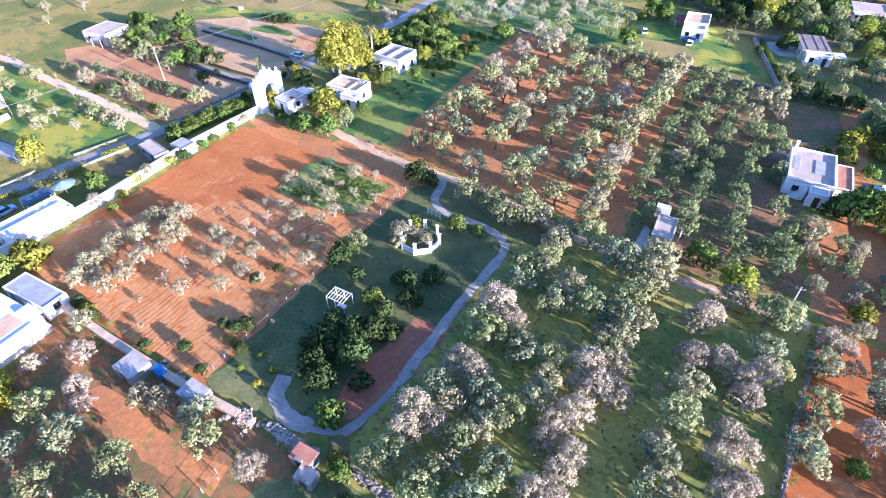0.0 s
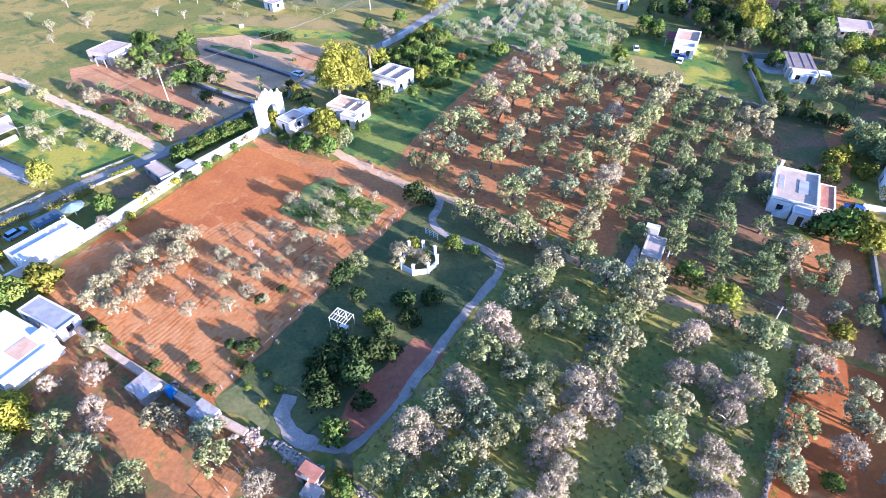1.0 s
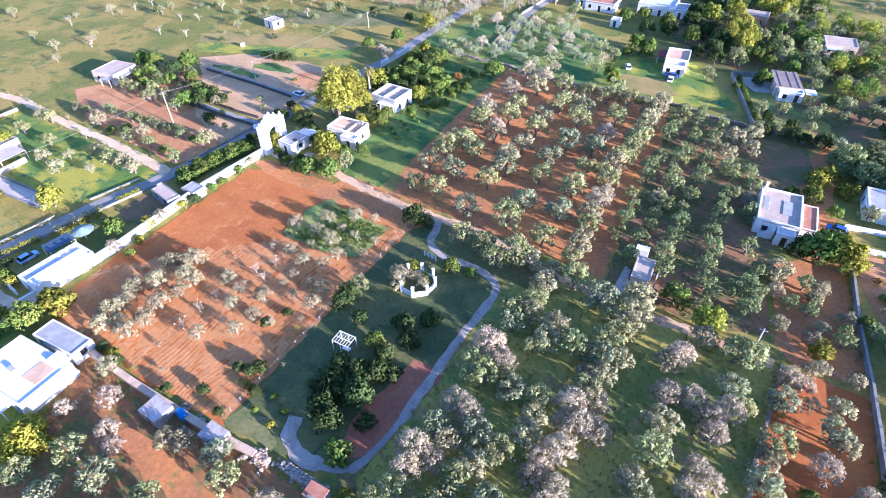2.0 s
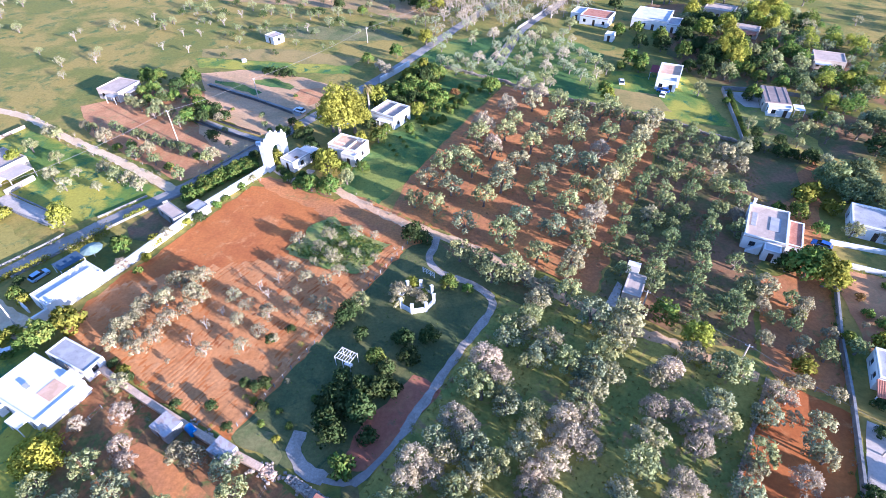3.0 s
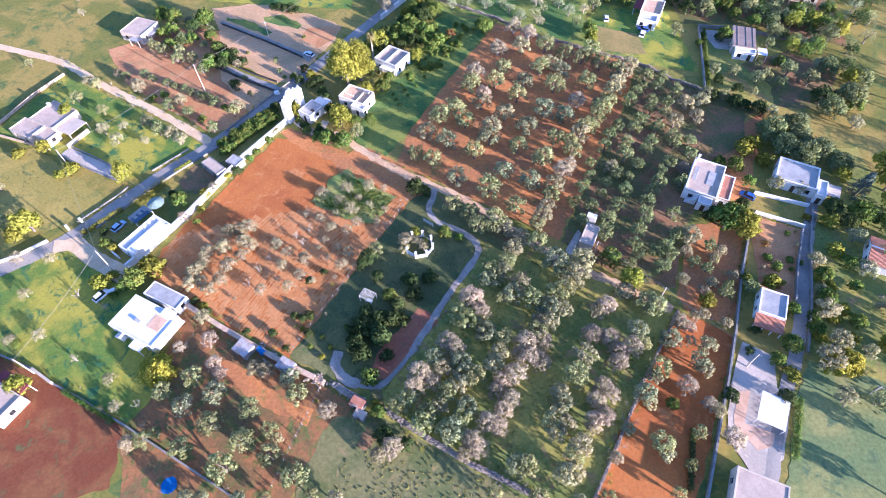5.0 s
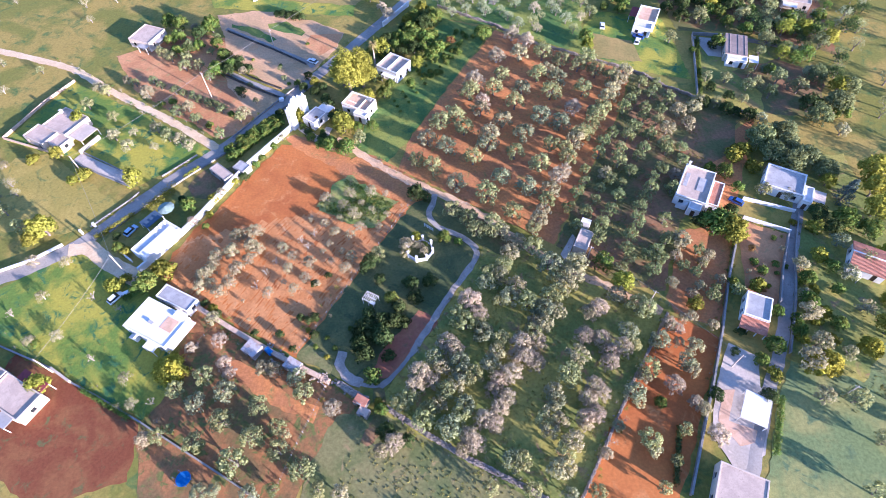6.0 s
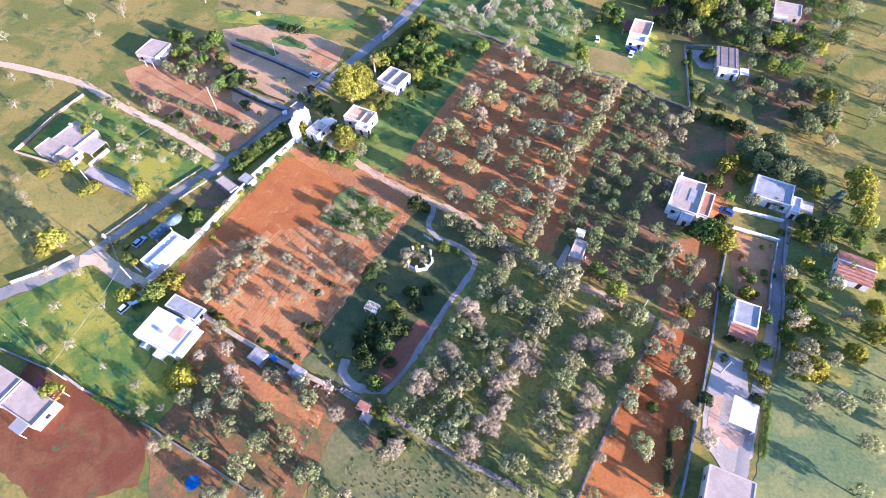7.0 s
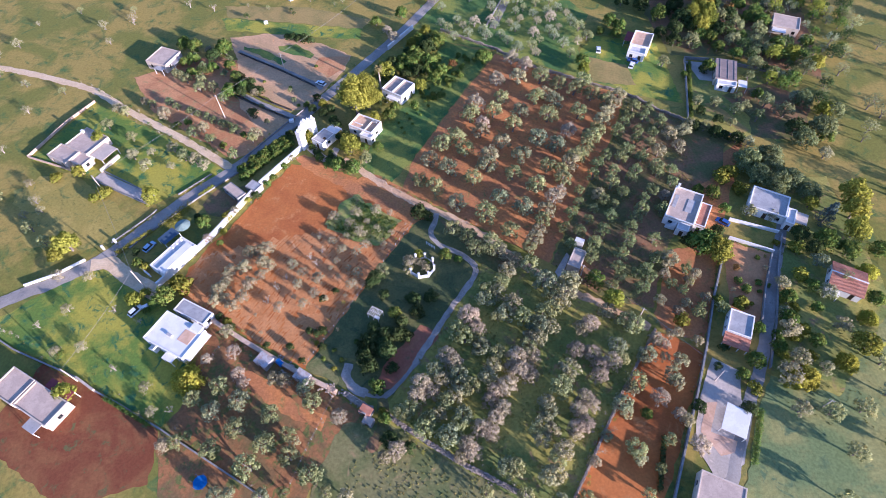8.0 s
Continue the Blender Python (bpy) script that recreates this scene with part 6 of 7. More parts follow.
plant("darktree", -18.6, 74.2, 0.78, G)
plant("olive", -17.0, 76.2, 0.9, G)
plant("citrus", -20.2, 72.6, 0.8, G)
plant("leafy", -12.7, 62.9, 0.62, G)
plant("leafy", 0.8, 81.9, 0.7, G)
plant("bush", 4.6, 80.6, 0.9, G)
plant("olivem", -9.6, 79.4, 1.0, G, "pale greyish bushy tree beside the ring of pillars")
plant("olivey", -9.8, 76.9, 0.62, G, "yellowish bushy tree beside the ring of pillars")
plant("yellowbush", -9.6, 77.6, 0.9, G)
plant("yellowbush", -6.8, 82.6, 0.9, G)
plant("bush", -4.4, 80.2, 0.7, G)
for x, y in ((-7.0, 79.6), (-4.6, 77.4), (-5.6, 79.0)):
    plant("olivet", x, y, 0.75, G, "small grey shrub inside the ring of pillars")
for x, y in ((-31, 57.5), (-28.0, 52.5), (-30.5, 50.2), (-25.8, 49.8), (-33.0, 54.6), (-22.5, 55.0), (-27.5, 47.5)):
    plant(dice.choice(["bush", "yellowbush"]), x, y, 0.5, G)
for x, y in ((-36.0, 49.6), (-33.2, 57.2), (-46, 53.8), (-56.5, 59.5), (-60.5, 62.5), (-33, 67.9), (-29.8, 70.5), (-35.2, 58.0)):
    plant("citrus", x, y, 0.52, "bushes of the red field", "low dark green bush on red soil")
plant("leafy", -13.6, 34.4, 0.55, "", "yellow-green shrub at the gap in the wall")
plant("yellowbush", -14.2, 36.0, 0.9)
plant("darktree", -12.2, 29.2, 0.7)
plant("darktree", -7.6, 27.4, 0.6)

# pines, palm and shrubs by the arch
plant("pine", -30.4, 144.6, 1.34, "pines by the houses", "tall yellow-green pine towering over the white houses")
plant("pine", -26.6, 147.6, 1.1, "pines by the houses")
plant("pine", -33.2, 148.4, 1.0, "pines by the houses")
plant("smallpine", -31.0, 125.6, 1.15, "pines by the houses", "large rounded yellow-green tree beside the gatehouse")
plant("palm", -23.2, 158.4, 1.25)
for x, y, s in ((-34.2, 117.6, 1.0), (-29.2, 116.0, 1.0), (-37.4, 118.6, 0.7), (-26.7, 126.1, 0.6), (-40.9, 121.6, 0.6)):
    plant("leafy", x, y, s, "shrubs by the arch")
plant("olive", -25.4, 120.5, 0.9, "shrubs by the arch")
for x, y, s in ((-46.2, 131.6, 1.0), (-47.0, 130.0, 0.8), (-45.6, 133.2, 1.0), (-44.6, 130.4, 0.7)):
    plant("yellowbush", x, y, s * 1.7, "shrubs by the arch", "tall green shrub inside the arch")
for x, y, k, s in ((-12.3, 170.4, "leafy", 0.9), (-9.2, 173.8, "leafy", 1.0), (-3.9, 182.6, "leafy", 0.9), (-2.8, 175.3, "bush", 1.4), (-8.2, 157.6, "smallpine", 0.75), (-3.3, 161.6, "leafy", 0.9),
                   (3.6, 170.9, "autumn", 1.1), (15.3, 173, "leafy", 1.15), (-16.4, 168.8, "leafy", 0.8), (-7.3, 190.3, "smallpine", 0.8), (-19.1, 141.6, "leafy", 0.85), (-17.2, 146.6, "leafy", 0.7),
                   (-43.4, 148.7, "smallpine", 0.5), (-46.2, 152.6, "darktree", 0.5), (-40.1, 146.2, "darktree", 0.55), (-10.2, 147.6, "bush", 1.3), (-4.0, 188.2, "leafy", 0.8), (-19.6, 172, "darktree", 0.8),
                   (-13.6, 178, "darktree", 0.8), (-9.0, 181.6, "leafy", 0.8), (-14.2, 163.5, "darktree", 0.75), (-6.5, 166.4, "leafy", 0.8), (-21.5, 166, "smallpine", 0.6), (-25.4, 165, "leafy", 0.6),
                   (-22.6, 150.4, "darktree", 0.7), (-52.9, 133.4, "darktree", 0.5), (-38.6, 140.4, "darktree", 0.6), (-44.4, 127.2, "bush", 0.9), (-42.2, 124.2, "citrus", 0.8), (-37.8, 124.8, "bush", 0.9)):
    plant(k, x, y, s, "trees round the white houses")
for x, y, k, s in ((-11, 176, "leafy", 1.2), (-6.5, 179, "darktree", 1.1), (-1.5, 185, "leafy", 1.0), (-15.6, 173, "leafy", 1.0), (-5.4, 171.6, "leafy", 1.1), (-1.0, 167.6, "bush", 1.8), (-9.6, 166.0, "darktree", 0.9),
                   (-6.2, 185.4, "darktree", 0.9), (-10.2, 186.4, "leafy", 0.9), (-12.6, 183.0, "smallpine", 0.8), (-20.2, 163.4, "darktree", 0.9), (-46.8, 146.4, "darktree", 0.55), (-42.6, 143.6, "darktree", 0.55), (-49.4, 149, "leafy", 0.5),
                   (-37.4, 136.6, "darktree", 0.8), (-33.8, 130.6, "darktree", 0.8), (-36.8, 120.6, "darktree", 0.7), (-24.0, 140.6, "smallpine", 0.6), (-22.0, 126.6, "leafy", 0.7), (-49.6, 134.6, "citrus", 0.9)):
    plant(k, x, y, s, "trees round the white houses")
plant("smallpine", -21.8, 164.4, 1.2, "pines by the houses", "rounded yellow-green pine behind the palm")
# rows of low crops behind the houses
for k in range(7):
    for j in range(3):
        plant("bush", -15.5 + k * 2.6 + j * 1.1, 139.5 + k * 4.6 - j * 2.6, 0.42, "vegetable rows")
for k in range(46):
    u, v = dice.uniform(0, 1), dice.uniform(0, 1)
    plant("bush", -8 + 17 * u + 9 * (v - 0.4), 152 + 27 * u - 5 * (v - 0.4), dice.uniform(0.45, 0.95), "shrubs of the green strip")

# dark shrub block and hedges along the road
for k in range(13):
    for j in (0, 1, 2):
        plant("bush", -66.8 + k * 1.1 + j * 0.95 + dice.uniform(-0.35, 0.35), 117.8 + k * 1.3 - j * 2.1 + dice.uniform(-0.35, 0.35), dice.uniform(0.8, 1.1), "green shrubs beside the road", "dense green shrub in a planted block by the road")


def hedge(points, width, height, material, label):
    """A clipped hedge: dense leaf sprays along a line over a dark core."""
    rng = random.Random(hash_of(label) + int(points[0][0]))
    clumps = [(x + rng.uniform(-0.1, 0.1), y + rng.uniform(-0.1, 0.1), height * f, width * 0.55) for x, y, _ in spaced(points, 0.45) for f in (0.35, 0.75)]
    h = thing("hedge", 0, 0, 0, label, "hedge")
    ob = new("foliage", leaf_mesh("foliage", rng, clumps, 34, 0.16, M[material], 0.6, 1.0, 0.3, True))
    ob.parent = h
    bm = bmesh.new()
    for x, y, _ in spaced(points, 1.2):
        tube(bm, (x, y, 0), (x, y, height * 0.7), 0.04, 0.02, 5)
    part("stems", bm, M["bark"], h)


hedge([(-85.4, 94.0), (-79.3, 102.4)], 3.0, 1.1, "yellow", "yellow-green clipped roadside hedge")
hedge([(-96.4, 84.2), (-88.6, 92.4)], 1.1, 1.2, "yellow", "yellow-green clipped hedge by the gate")
hedge([(-77.6, 106.6), (-74.2, 110.4)], 1.0, 1.1, "yellow", "short yellow-green hedge by the road")
hedge([(86.4, 140), (89.8, 155), (93.6, 171)], 1.3, 1.6, "bright", "tall green hedge beside the yard wall")
hedge([(76.5, 36), (71, 24)], 1.4, 1.5, "bright", "green hedge beside the lane")
hedge([(52.2, 30), (48.5, 18)], 1.2, 1.2, "dark", "dark green hedge at the field edge")
hedge([(-84, 40), (-70.5, 33.2)], 1.3, 1.0, "bright", "green hedge on the field wall")

for x, y, k, s in ((-59.2, 105.8, "citrus", 0.7), (-61.8, 103.9, "yellowbush", 0.9), (-66.4, 97.2, "yellowbush", 1.2), (-72.6, 94.4, "leafy", 0.85), (-64.4, 99.2, "olivey", 0.6), (-66.4, 87.4, "bush", 0.9),
                   (-66.2, 91.6, "yellowbush", 0.9), (-56.6, 110.8, "bush", 0.8), (-55.2, 113.8, "bush", 0.8), (-52.4, 118.6, "bush", 0.9), (-50.4, 121.8, "olivey", 0.6), (-70.0, 88.6, "olived", 0.6),
                   (-76.6, 68.4, "leafy", 1.05), (-73.4, 72.0, "yellowbush", 2.2), (-79.2, 66.8, "leafy", 0.7), (-85.6, 68, "yellowbush", 1.5), (-83.2, 69.8, "yellowbush", 1.2), (-81.2, 64.6, "bush", 0.9),
                   (-64.0, 44.4, "mulberry", 1.3), (-88.4, 80, "leafy", 0.6), (-86.0, 78.8, "yellowbush", 1.1), (-110.5, 85.6, "smallpine", 1.15), (-113.5, 82.6, "smallpine", 0.75), (-91.8, 104.8, "smallpine", 0.85),
                   (-108.2, 107.4, "yellowbush", 1.5), (-111.0, 105.4, "yellowbush", 1.1), (-93.4, 40.6, "smallpine", 0.75), (-75.6, 97.2, "darktree", 0.4), (-90.6, 84.4, "citrus", 0.6), (-100, 52, "bush", 0.7),
                   (-58.0, 61.0, "yellowbush", 0.9), (-56.8, 57.6, "olivey", 0.7), (-118.4, 131.4, "smallpine", 0.8), (-119.6, 116.2, "smallpine", 0.7), (-127.0, 114.6, "yellowbush", 1.4), (-118.1, 138.6, "olive", 1.0)):
    plant(k, x, y, s, "garden trees along the lane")
for x, y in ((-94.8, 53.5), (-84.0, 47.5), (-74.2, 42.4), (-101.1, 75.5), (-109.9, 75.7), (-90.1, 64.6), (-82.1, 61.1), (-109.3, 59.9), (-101.4, 52.4), (-70.6, 36.1), (-66.2, 36.6), (-103.1, 64.8)):
    plant(dice.choice(["bare", "olivet"]), x, y, 0.85, "small bare trees on the lawn")
for x, y in ((-125.6, 93.0), (-130.6, 98.5), (-119.0, 87.6), (-91.4, 126.6), (-86.5, 122.5), (-98.6, 125.5), (-98.4, 119.0), (-107.5, 132.5), (-78.7, 118.6), (-82.4, 121.1), (-90.0, 118.8), (-114.4, 145.4),
             (-117.4, 147.2), (-104.0, 123.4), (-135, 112), (-142, 106)):
    plant(dice.choice(["olive", "olivet", "olivey"]), x, y, 0.85, "scattered trees of the western plots")
for x, y in ((-107.2, 229.9), (-100.0, 229.6), (-110.3, 215.4), (-99.0, 212.2), (-56.7, 234.0), (-89.3, 252.1), (-94.1, 242.1), (-127.1, 250), (-131.9, 243.6), (-150, 226), (-130.7, 203)):
    plant("bare", x, y, 1.25, "bare pale trees of the far field")

# eastern gardens
for x, y, k, s in ((74.6, 83.4, "leafy", 1.5), (72.2, 85.8, "darktree", 0.9), (77.8, 81.2, "smallpine", 1.25), (80.6, 83.6, "leafy", 0.9), (80.6, 89.4, "darktree", 0.7), (79.6, 105.8, "leafy", 0.65), (83.4, 104, "leafy", 0.75),
                   (85.4, 98, "leafy", 0.7), (92.6, 106, "yellowbush", 1.7), (88, 110.5, "yellowbush", 2.2), (91, 113, "yellowbush", 1.8), (98.4, 94.8, "olivey", 0.9), (92.0, 96.6, "olive", 0.8), (108, 108, "greytree", 1.0),
                   (104.5, 114, "greytree", 0.95), (99.6, 113, "greytree", 0.75), (112, 103, "greytree", 0.8), (111.4, 99.4, "smallpine", 0.7), (113.4, 93.5, "conifer", 1.05), (110, 85, "leafy", 1.1), (106.5, 83, "darktree", 0.8),
                   (124, 101, "smallpine", 1.3), (122, 95, "smallpine", 1.2), (119.5, 88, "smallpine", 1.2), (115.3, 81.6, "leafy", 1.0), (104, 88, "darktree", 0.8), (101.6, 83.4, "yellowbush", 1.5),
                   (99.4, 74, "yellowbush", 1.6), (101, 70.4, "leafy", 0.7), (100.2, 64, "bush", 1.2), (93.6, 67, "leafy", 0.85), (91.2, 60.4, "leafy", 0.9), (82.6, 57.6, "leafy", 0.6), (80.4, 65.2, "yellowbush", 1.4),
                   (83.6, 70, "bush", 1.0), (63.5, 60.4, "yellowbush", 1.5), (68.7, 72.8, "yellowbush", 0.9), (46.2, 66.2, "smallpine", 0.85), (42.4, 72.6, "leafy", 0.95), (74.6, 66.4, "leafy", 0.6), (87.5, 72, "bush", 0.9),
                   (97, 85.6, "yellowbush", 0.8), (78.7, 48.4, "leafy", 0.9), (74.6, 45, "leafy", 0.7), (76.4, 41.6, "yellowbush", 1.3), (73.2, 36.2, "darktree", 0.7), (86.6, 43.6, "golden", 0.9), (85.4, 36, "olivey", 1.0),
                   (92, 35.2, "olive", 1.0), (86.2, 52.4, "leafy", 0.8), (101, 47.8, "golden", 0.8), (107, 52, "smallpine", 1.0), (87.4, 56, "bush", 1.2), (61.9, 37, "darktree", 0.55), (59.4, 27.6, "olived", 0.85),
                   (72.4, 52.6, "citrus", 0.6), (69.4, 47.4, "citrus", 0.6), (112, 60.4, "golden", 0.8), (104, 58.4, "olivey", 0.9), (96, 54, "leafy", 0.7), (118, 74.6, "golden", 0.9), (95.4, 46.5, "olivey", 0.8), (49, 35.2, "leafy", 0.6)):
    plant(k, x, y, s, "trees of the eastern gardens")

for x, y in ((93.0, 71.0), (92.2, 66.6), (91.0, 61.9), (94.3, 63.9), (89.7, 56.9), (91.4, 55.0), (94.5, 57.4), (86.7, 50.5), (89.6, 49.0), (85.5, 44.5), (93.8, 50.1)):
    plant(dice.choice(["yellowbush", "yellowbush", "olivey"]), x, y, dice.uniform(0.85, 1.3), "hedgerow beside the eastern lane", "yellow-green bush of an unkempt hedgerow")
plant("golden", 89.5, 44.0, 0.95, "hedgerow beside the eastern lane")

for x, y in ((82.8, 76.9), (84.3, 71.5), (81.1, 67.0), (83.7, 65.5), (87.1, 69.3), (82.3, 72.9), (91.0, 76.8), (90.1, 80.5), (79.8, 69.8), (90.1, 71.4), (81.6, 64.3), (82.8, 81.6)):
    plant(dice.choice(["young", "yellowbush", "autumn", "bush"]), x, y, dice.uniform(0.45, 0.8), "bushes of the dry plot")

# northern gardens and the far wood
for x, y, k, s in ((71, 193.5, "leafy", 1.0), (67.4, 196, "leafy", 1.0), (68.6, 188, "leafy", 0.9), (63, 191, "bush", 1.4), (87.8, 200, "leafy", 1.2), (82.8, 169, "olive", 0.9), (110.6, 216, "pine", 0.72), (104, 203, "pine", 0.7),
                   (108.5, 208, "smallpine", 1.3), (112.5, 226, "smallpine", 1.3), (102, 191, "smallpine", 1.1), (115, 252, "pine", 0.7), (130, 224, "smallpine", 1.0), (129, 233, "pine", 0.8), (127.5, 194, "leafy", 1.1), (123, 197.5, "leafy", 1.0),
                   (104.6, 184, "leafy", 1.0), (131, 172, "smallpine", 1.0), (126.8, 176, "leafy", 0.9), (134, 163.5, "olive", 1.2), (96, 196, "darktree", 1.2), (92, 190, "darktree", 1.1), (97, 208, "darktree", 1.2), (93, 216, "darktree", 1.2),
                   (82, 207, "darktree", 1.1), (84, 215, "leafy", 1.1), (75, 211, "darktree", 1.0), (57, 187, "olive", 0.9), (53, 171, "leafy", 0.9), (52.6, 166, "smallpine", 0.7), (86, 188, "darktree", 0.9), (99, 166, "leafy", 0.9),
                   (97, 165, "darktree", 0.6), (89.6, 163, "leafy", 0.5), (116, 190, "olive", 1.3), (111, 197, "olive", 1.3), (118, 205, "autumn", 1.6), (121, 181, "olive", 1.1), (140, 180, "leafy", 1.0), (120, 160, "olive", 1.1),
                   (112, 150, "leafy", 0.8), (126, 146, "greytree", 0.9), (134, 140, "greytree", 0.8), (96, 146, "olive", 1.0), (102, 142, "olive", 1.1), (108, 138, "oliveg", 1.1), (90, 147, "olive", 0.9), (105, 149, "oliveg", 1.0), (113, 145, "olive", 1.2), (112, 160, "oliveg", 1.1),
                   (116, 166, "olive", 1.2), (106, 178, "leafy", 1.0), (112, 181, "olive", 1.2), (118, 174, "oliveg", 1.3), (96, 181, "olive", 1.2), (90, 182, "darktree", 0.9), (124, 187, "olive", 1.3), (109, 189, "darktree", 1.0), (115, 198, "darktree", 1.1),
                   (122, 206, "leafy", 1.1), (106, 199, "smallpine", 1.2), (100, 198, "pine", 0.7), (112, 208, "darktree", 1.1), (128, 213, "olive", 1.3), (118, 232, "darktree", 1.2), (108, 232, "darktree", 1.2), (102, 220, "smallpine", 1.2), (94, 204, "darktree", 1.1), (127, 128, "leafy", 0.9), (118, 140, "olive", 1.1), (124, 120, "olivey", 1.1), (70, 224, "leafy", 1.0), (78, 226, "leafy", 0.9),
                   (52, 231, "olive", 1.1), (99, 228, "darktree", 1.1), (104, 240, "pine", 0.7), (76, 254, "darktree", 1.2), (100, 262, "pine", 0.8), (127, 262, "pine", 0.8), (110, 268, "darktree", 1.3), (140, 246, "pine", 0.8)):
    plant(k, x, y, s, "trees of the northern gardens")
for x, y, k, s in ((-2.6, 259, "smallpine", 1.1), (2.7, 266, "smallpine", 1.2), (-9, 256, "leafy", 1.1), (-15.9, 266, "darktree", 1.2), (-11.7, 260, "darktree", 1.1), (-6.9, 217, "smallpine", 1.0), (-17.6, 204.5, "leafy", 0.9),
                   (-28, 199.5, "leafy", 0.8), (-20, 188, "olived", 0.8), (-28.9, 233, "darktree", 0.8), (-14.2, 226, "darktree", 0.8), (-23, 193, "olived", 0.8), (-47, 261, "darktree", 0.9), (-35.8, 253, "leafy", 0.9),
                   (-86.4, 181, "leafy", 1.2), (-98.7, 183, "leafy", 1.0), (-104, 186, "leafy", 0.9), (-97.6, 175.6, "leafy", 0.9), (-92.6, 168.6, "darktree", 0.8), (-79.3, 158, "leafy", 0.8), (-74.5, 156, "darktree", 0.7),
                   (-82.5, 171.6, "leafy", 0.9), (-90.0, 177, "darktree", 0.9), (-58.4, 189.4, "citrus", 0.9), (-56, 189, "citrus", 0.9), (-61, 190, "citrus", 0.9), (-63.5, 190.6, "citrus", 0.8), (-53.6, 188, "citrus", 0.8)):
    plant(k, x, y, s, "trees of the northern fields")

for x, y, k, s in ((-10.7, 60.6, "citrus", 1.0), (-8.6, 67.8, "citrus", 0.8), (-3.6, 67.7, "citrus", 0.7), (-6.6, 63.3, "citrus", 0.9), (-12.9, 56.4, "citrus", 1.0), (-9.3, 56.0, "citrus", 0.9), (-15.1, 53.8, "citrus", 1.0)):
    plant(k, x, y, s, "citrus trees of the garden")
for x, y, k, s in ((99.1, 110.3, "greytree", 1.1), (97.3, 116.5, "greytree", 1.0), (119.1, 126.4, "greytree", 1.0), (126.6, 130.6, "greytree", 1.0), (118.2, 131, "darktree", 1.2), (103.5, 106.3, "greytree", 1.0), (104.8, 118.3, "greytree", 1.1),
                   (115.6, 167.1, "olive", 1.0), (123.7, 175.6, "olive", 1.1), (121.5, 161, "oliveb", 1.0), (111.4, 150.6, "oliveb", 1.0), (128.1, 178.5, "leafy", 1.0), (105.7, 143.2, "olive", 0.8),
                   (124, 147.3, "oliveb", 1.1), (137.9, 165.8, "smallpine", 1.0), (111.2, 173.3, "leafy", 0.9), (131, 140, "smallpine", 1.0), (116, 142, "oliveb", 0.9)):
    plant(k, x, y, s, "trees of the northern yard")
for x, y, k, s in ((86, 134.6, "darktree", 0.7), (89, 133.6, "olive", 0.8), (91.6, 131, "darktree", 0.8), (94.6, 130, "darktree", 0.7), (98, 127.6, "darktree", 0.8), (101, 126, "oliveb", 0.9), (90, 142, "darktree", 0.6), (95, 138, "darktree", 0.6), (99, 136, "olive", 0.7),
                   (106, 78, "oliveb", 1.0), (110, 72, "olive", 1.0), (104, 68, "oliveb", 0.9), (116, 66, "leafy", 0.9), (110, 48, "olive", 1.0), (118, 52, "oliveb", 1.0), (100, 36, "olive", 1.0), (108, 40, "oliveb", 1.0), (94, 26, "olive", 1.0), (104, 28, "leafy", 0.8), (88, 16, "olive", 0.9), (124, 82, "leafy", 1.0)):
    plant(k, x, y, s, "trees of the eastern gardens")


def far_grove(name, keys, places, label, keep=2):
    """A far wood or grove that nobody could count: one mesh of crowns and trunks."""
    verts, faces, tags, mats, count = [], [], [], [], 0
    for x, y, scale in places:
        kind = KINDS[dice.choice(keys)]
        for data in dice.choice(kind["meshes"]):
            if data.materials[0] not in mats:
                mats.append(data.materials[0])
            m = pose(x, y, 0, 0, 0, dice.uniform(0, 360)) @ Matrix.Scale(scale, 4)
            co = np.empty(len(data.vertices) * 3)
            data.vertices.foreach_get("co", co)
            co = co.reshape(-1, 3) @ np.array(m.to_3x3()).T + np.array(m.translation)
            base = count
            count += len(co)
            verts.append(co)
            if len(data.vertices) > 400:
                quads = np.arange(len(co)).reshape(-1, 4)[::keep] + base
                faces += quads.tolist()
                tags += [mats.index(data.materials[0])] * len(quads)
            else:
                faces += [[base + i for i in p.vertices] for p in data.polygons]
                tags += [mats.index(data.materials[0])] * len(data.polygons)
    data = bpy.data.meshes.new(name)
    data.from_pydata(np.concatenate(verts).tolist(), [], faces)
    for mm in mats:
        data.materials.append(mm)
    data.polygons.foreach_set("material_index", tags)
    return tagged(new(name, data), label, "trees", kind="stuff")


far = random.Random(5)
NORTH = [(1, 189), (20, 184), (48, 165.5), (52, 176), (58, 200), (48, 224), (10, 226), (-8, 214)]
spots = []
for i in range(-8, 24):
    for j in range(-8, 24):
        x, y = 10 + i * 5.4 + j * -2.6 + far.uniform(-1.2, 1.2), 190 + i * 2.6 + j * 5.2 + far.uniform(-1.2, 1.2)
        if inside(x, y, NORTH) and far.random() < 0.78:
            spots.append((x, y, far.uniform(0.72, 1.0)))
far_grove("olive_grove_north", ["oliveb", "olivem", "olived", "oliveb", "olive", "oliveb"], spots, "grey withered olive trees behind the stone wall")
spots = []
for i in range(-4, 16):
    for j in range(0, 18):
        x, y = 0 + i * 5.2 + j * -1.4 + far.uniform(-1.3, 1.3), 226 + i * 2.2 + j * 5.0 + far.uniform(-1.3, 1.3)
        if -6 < x < 66 and 224 < y < 310 and far.random() < 0.72:
            spots.append((x, y, far.uniform(0.85, 1.2)))
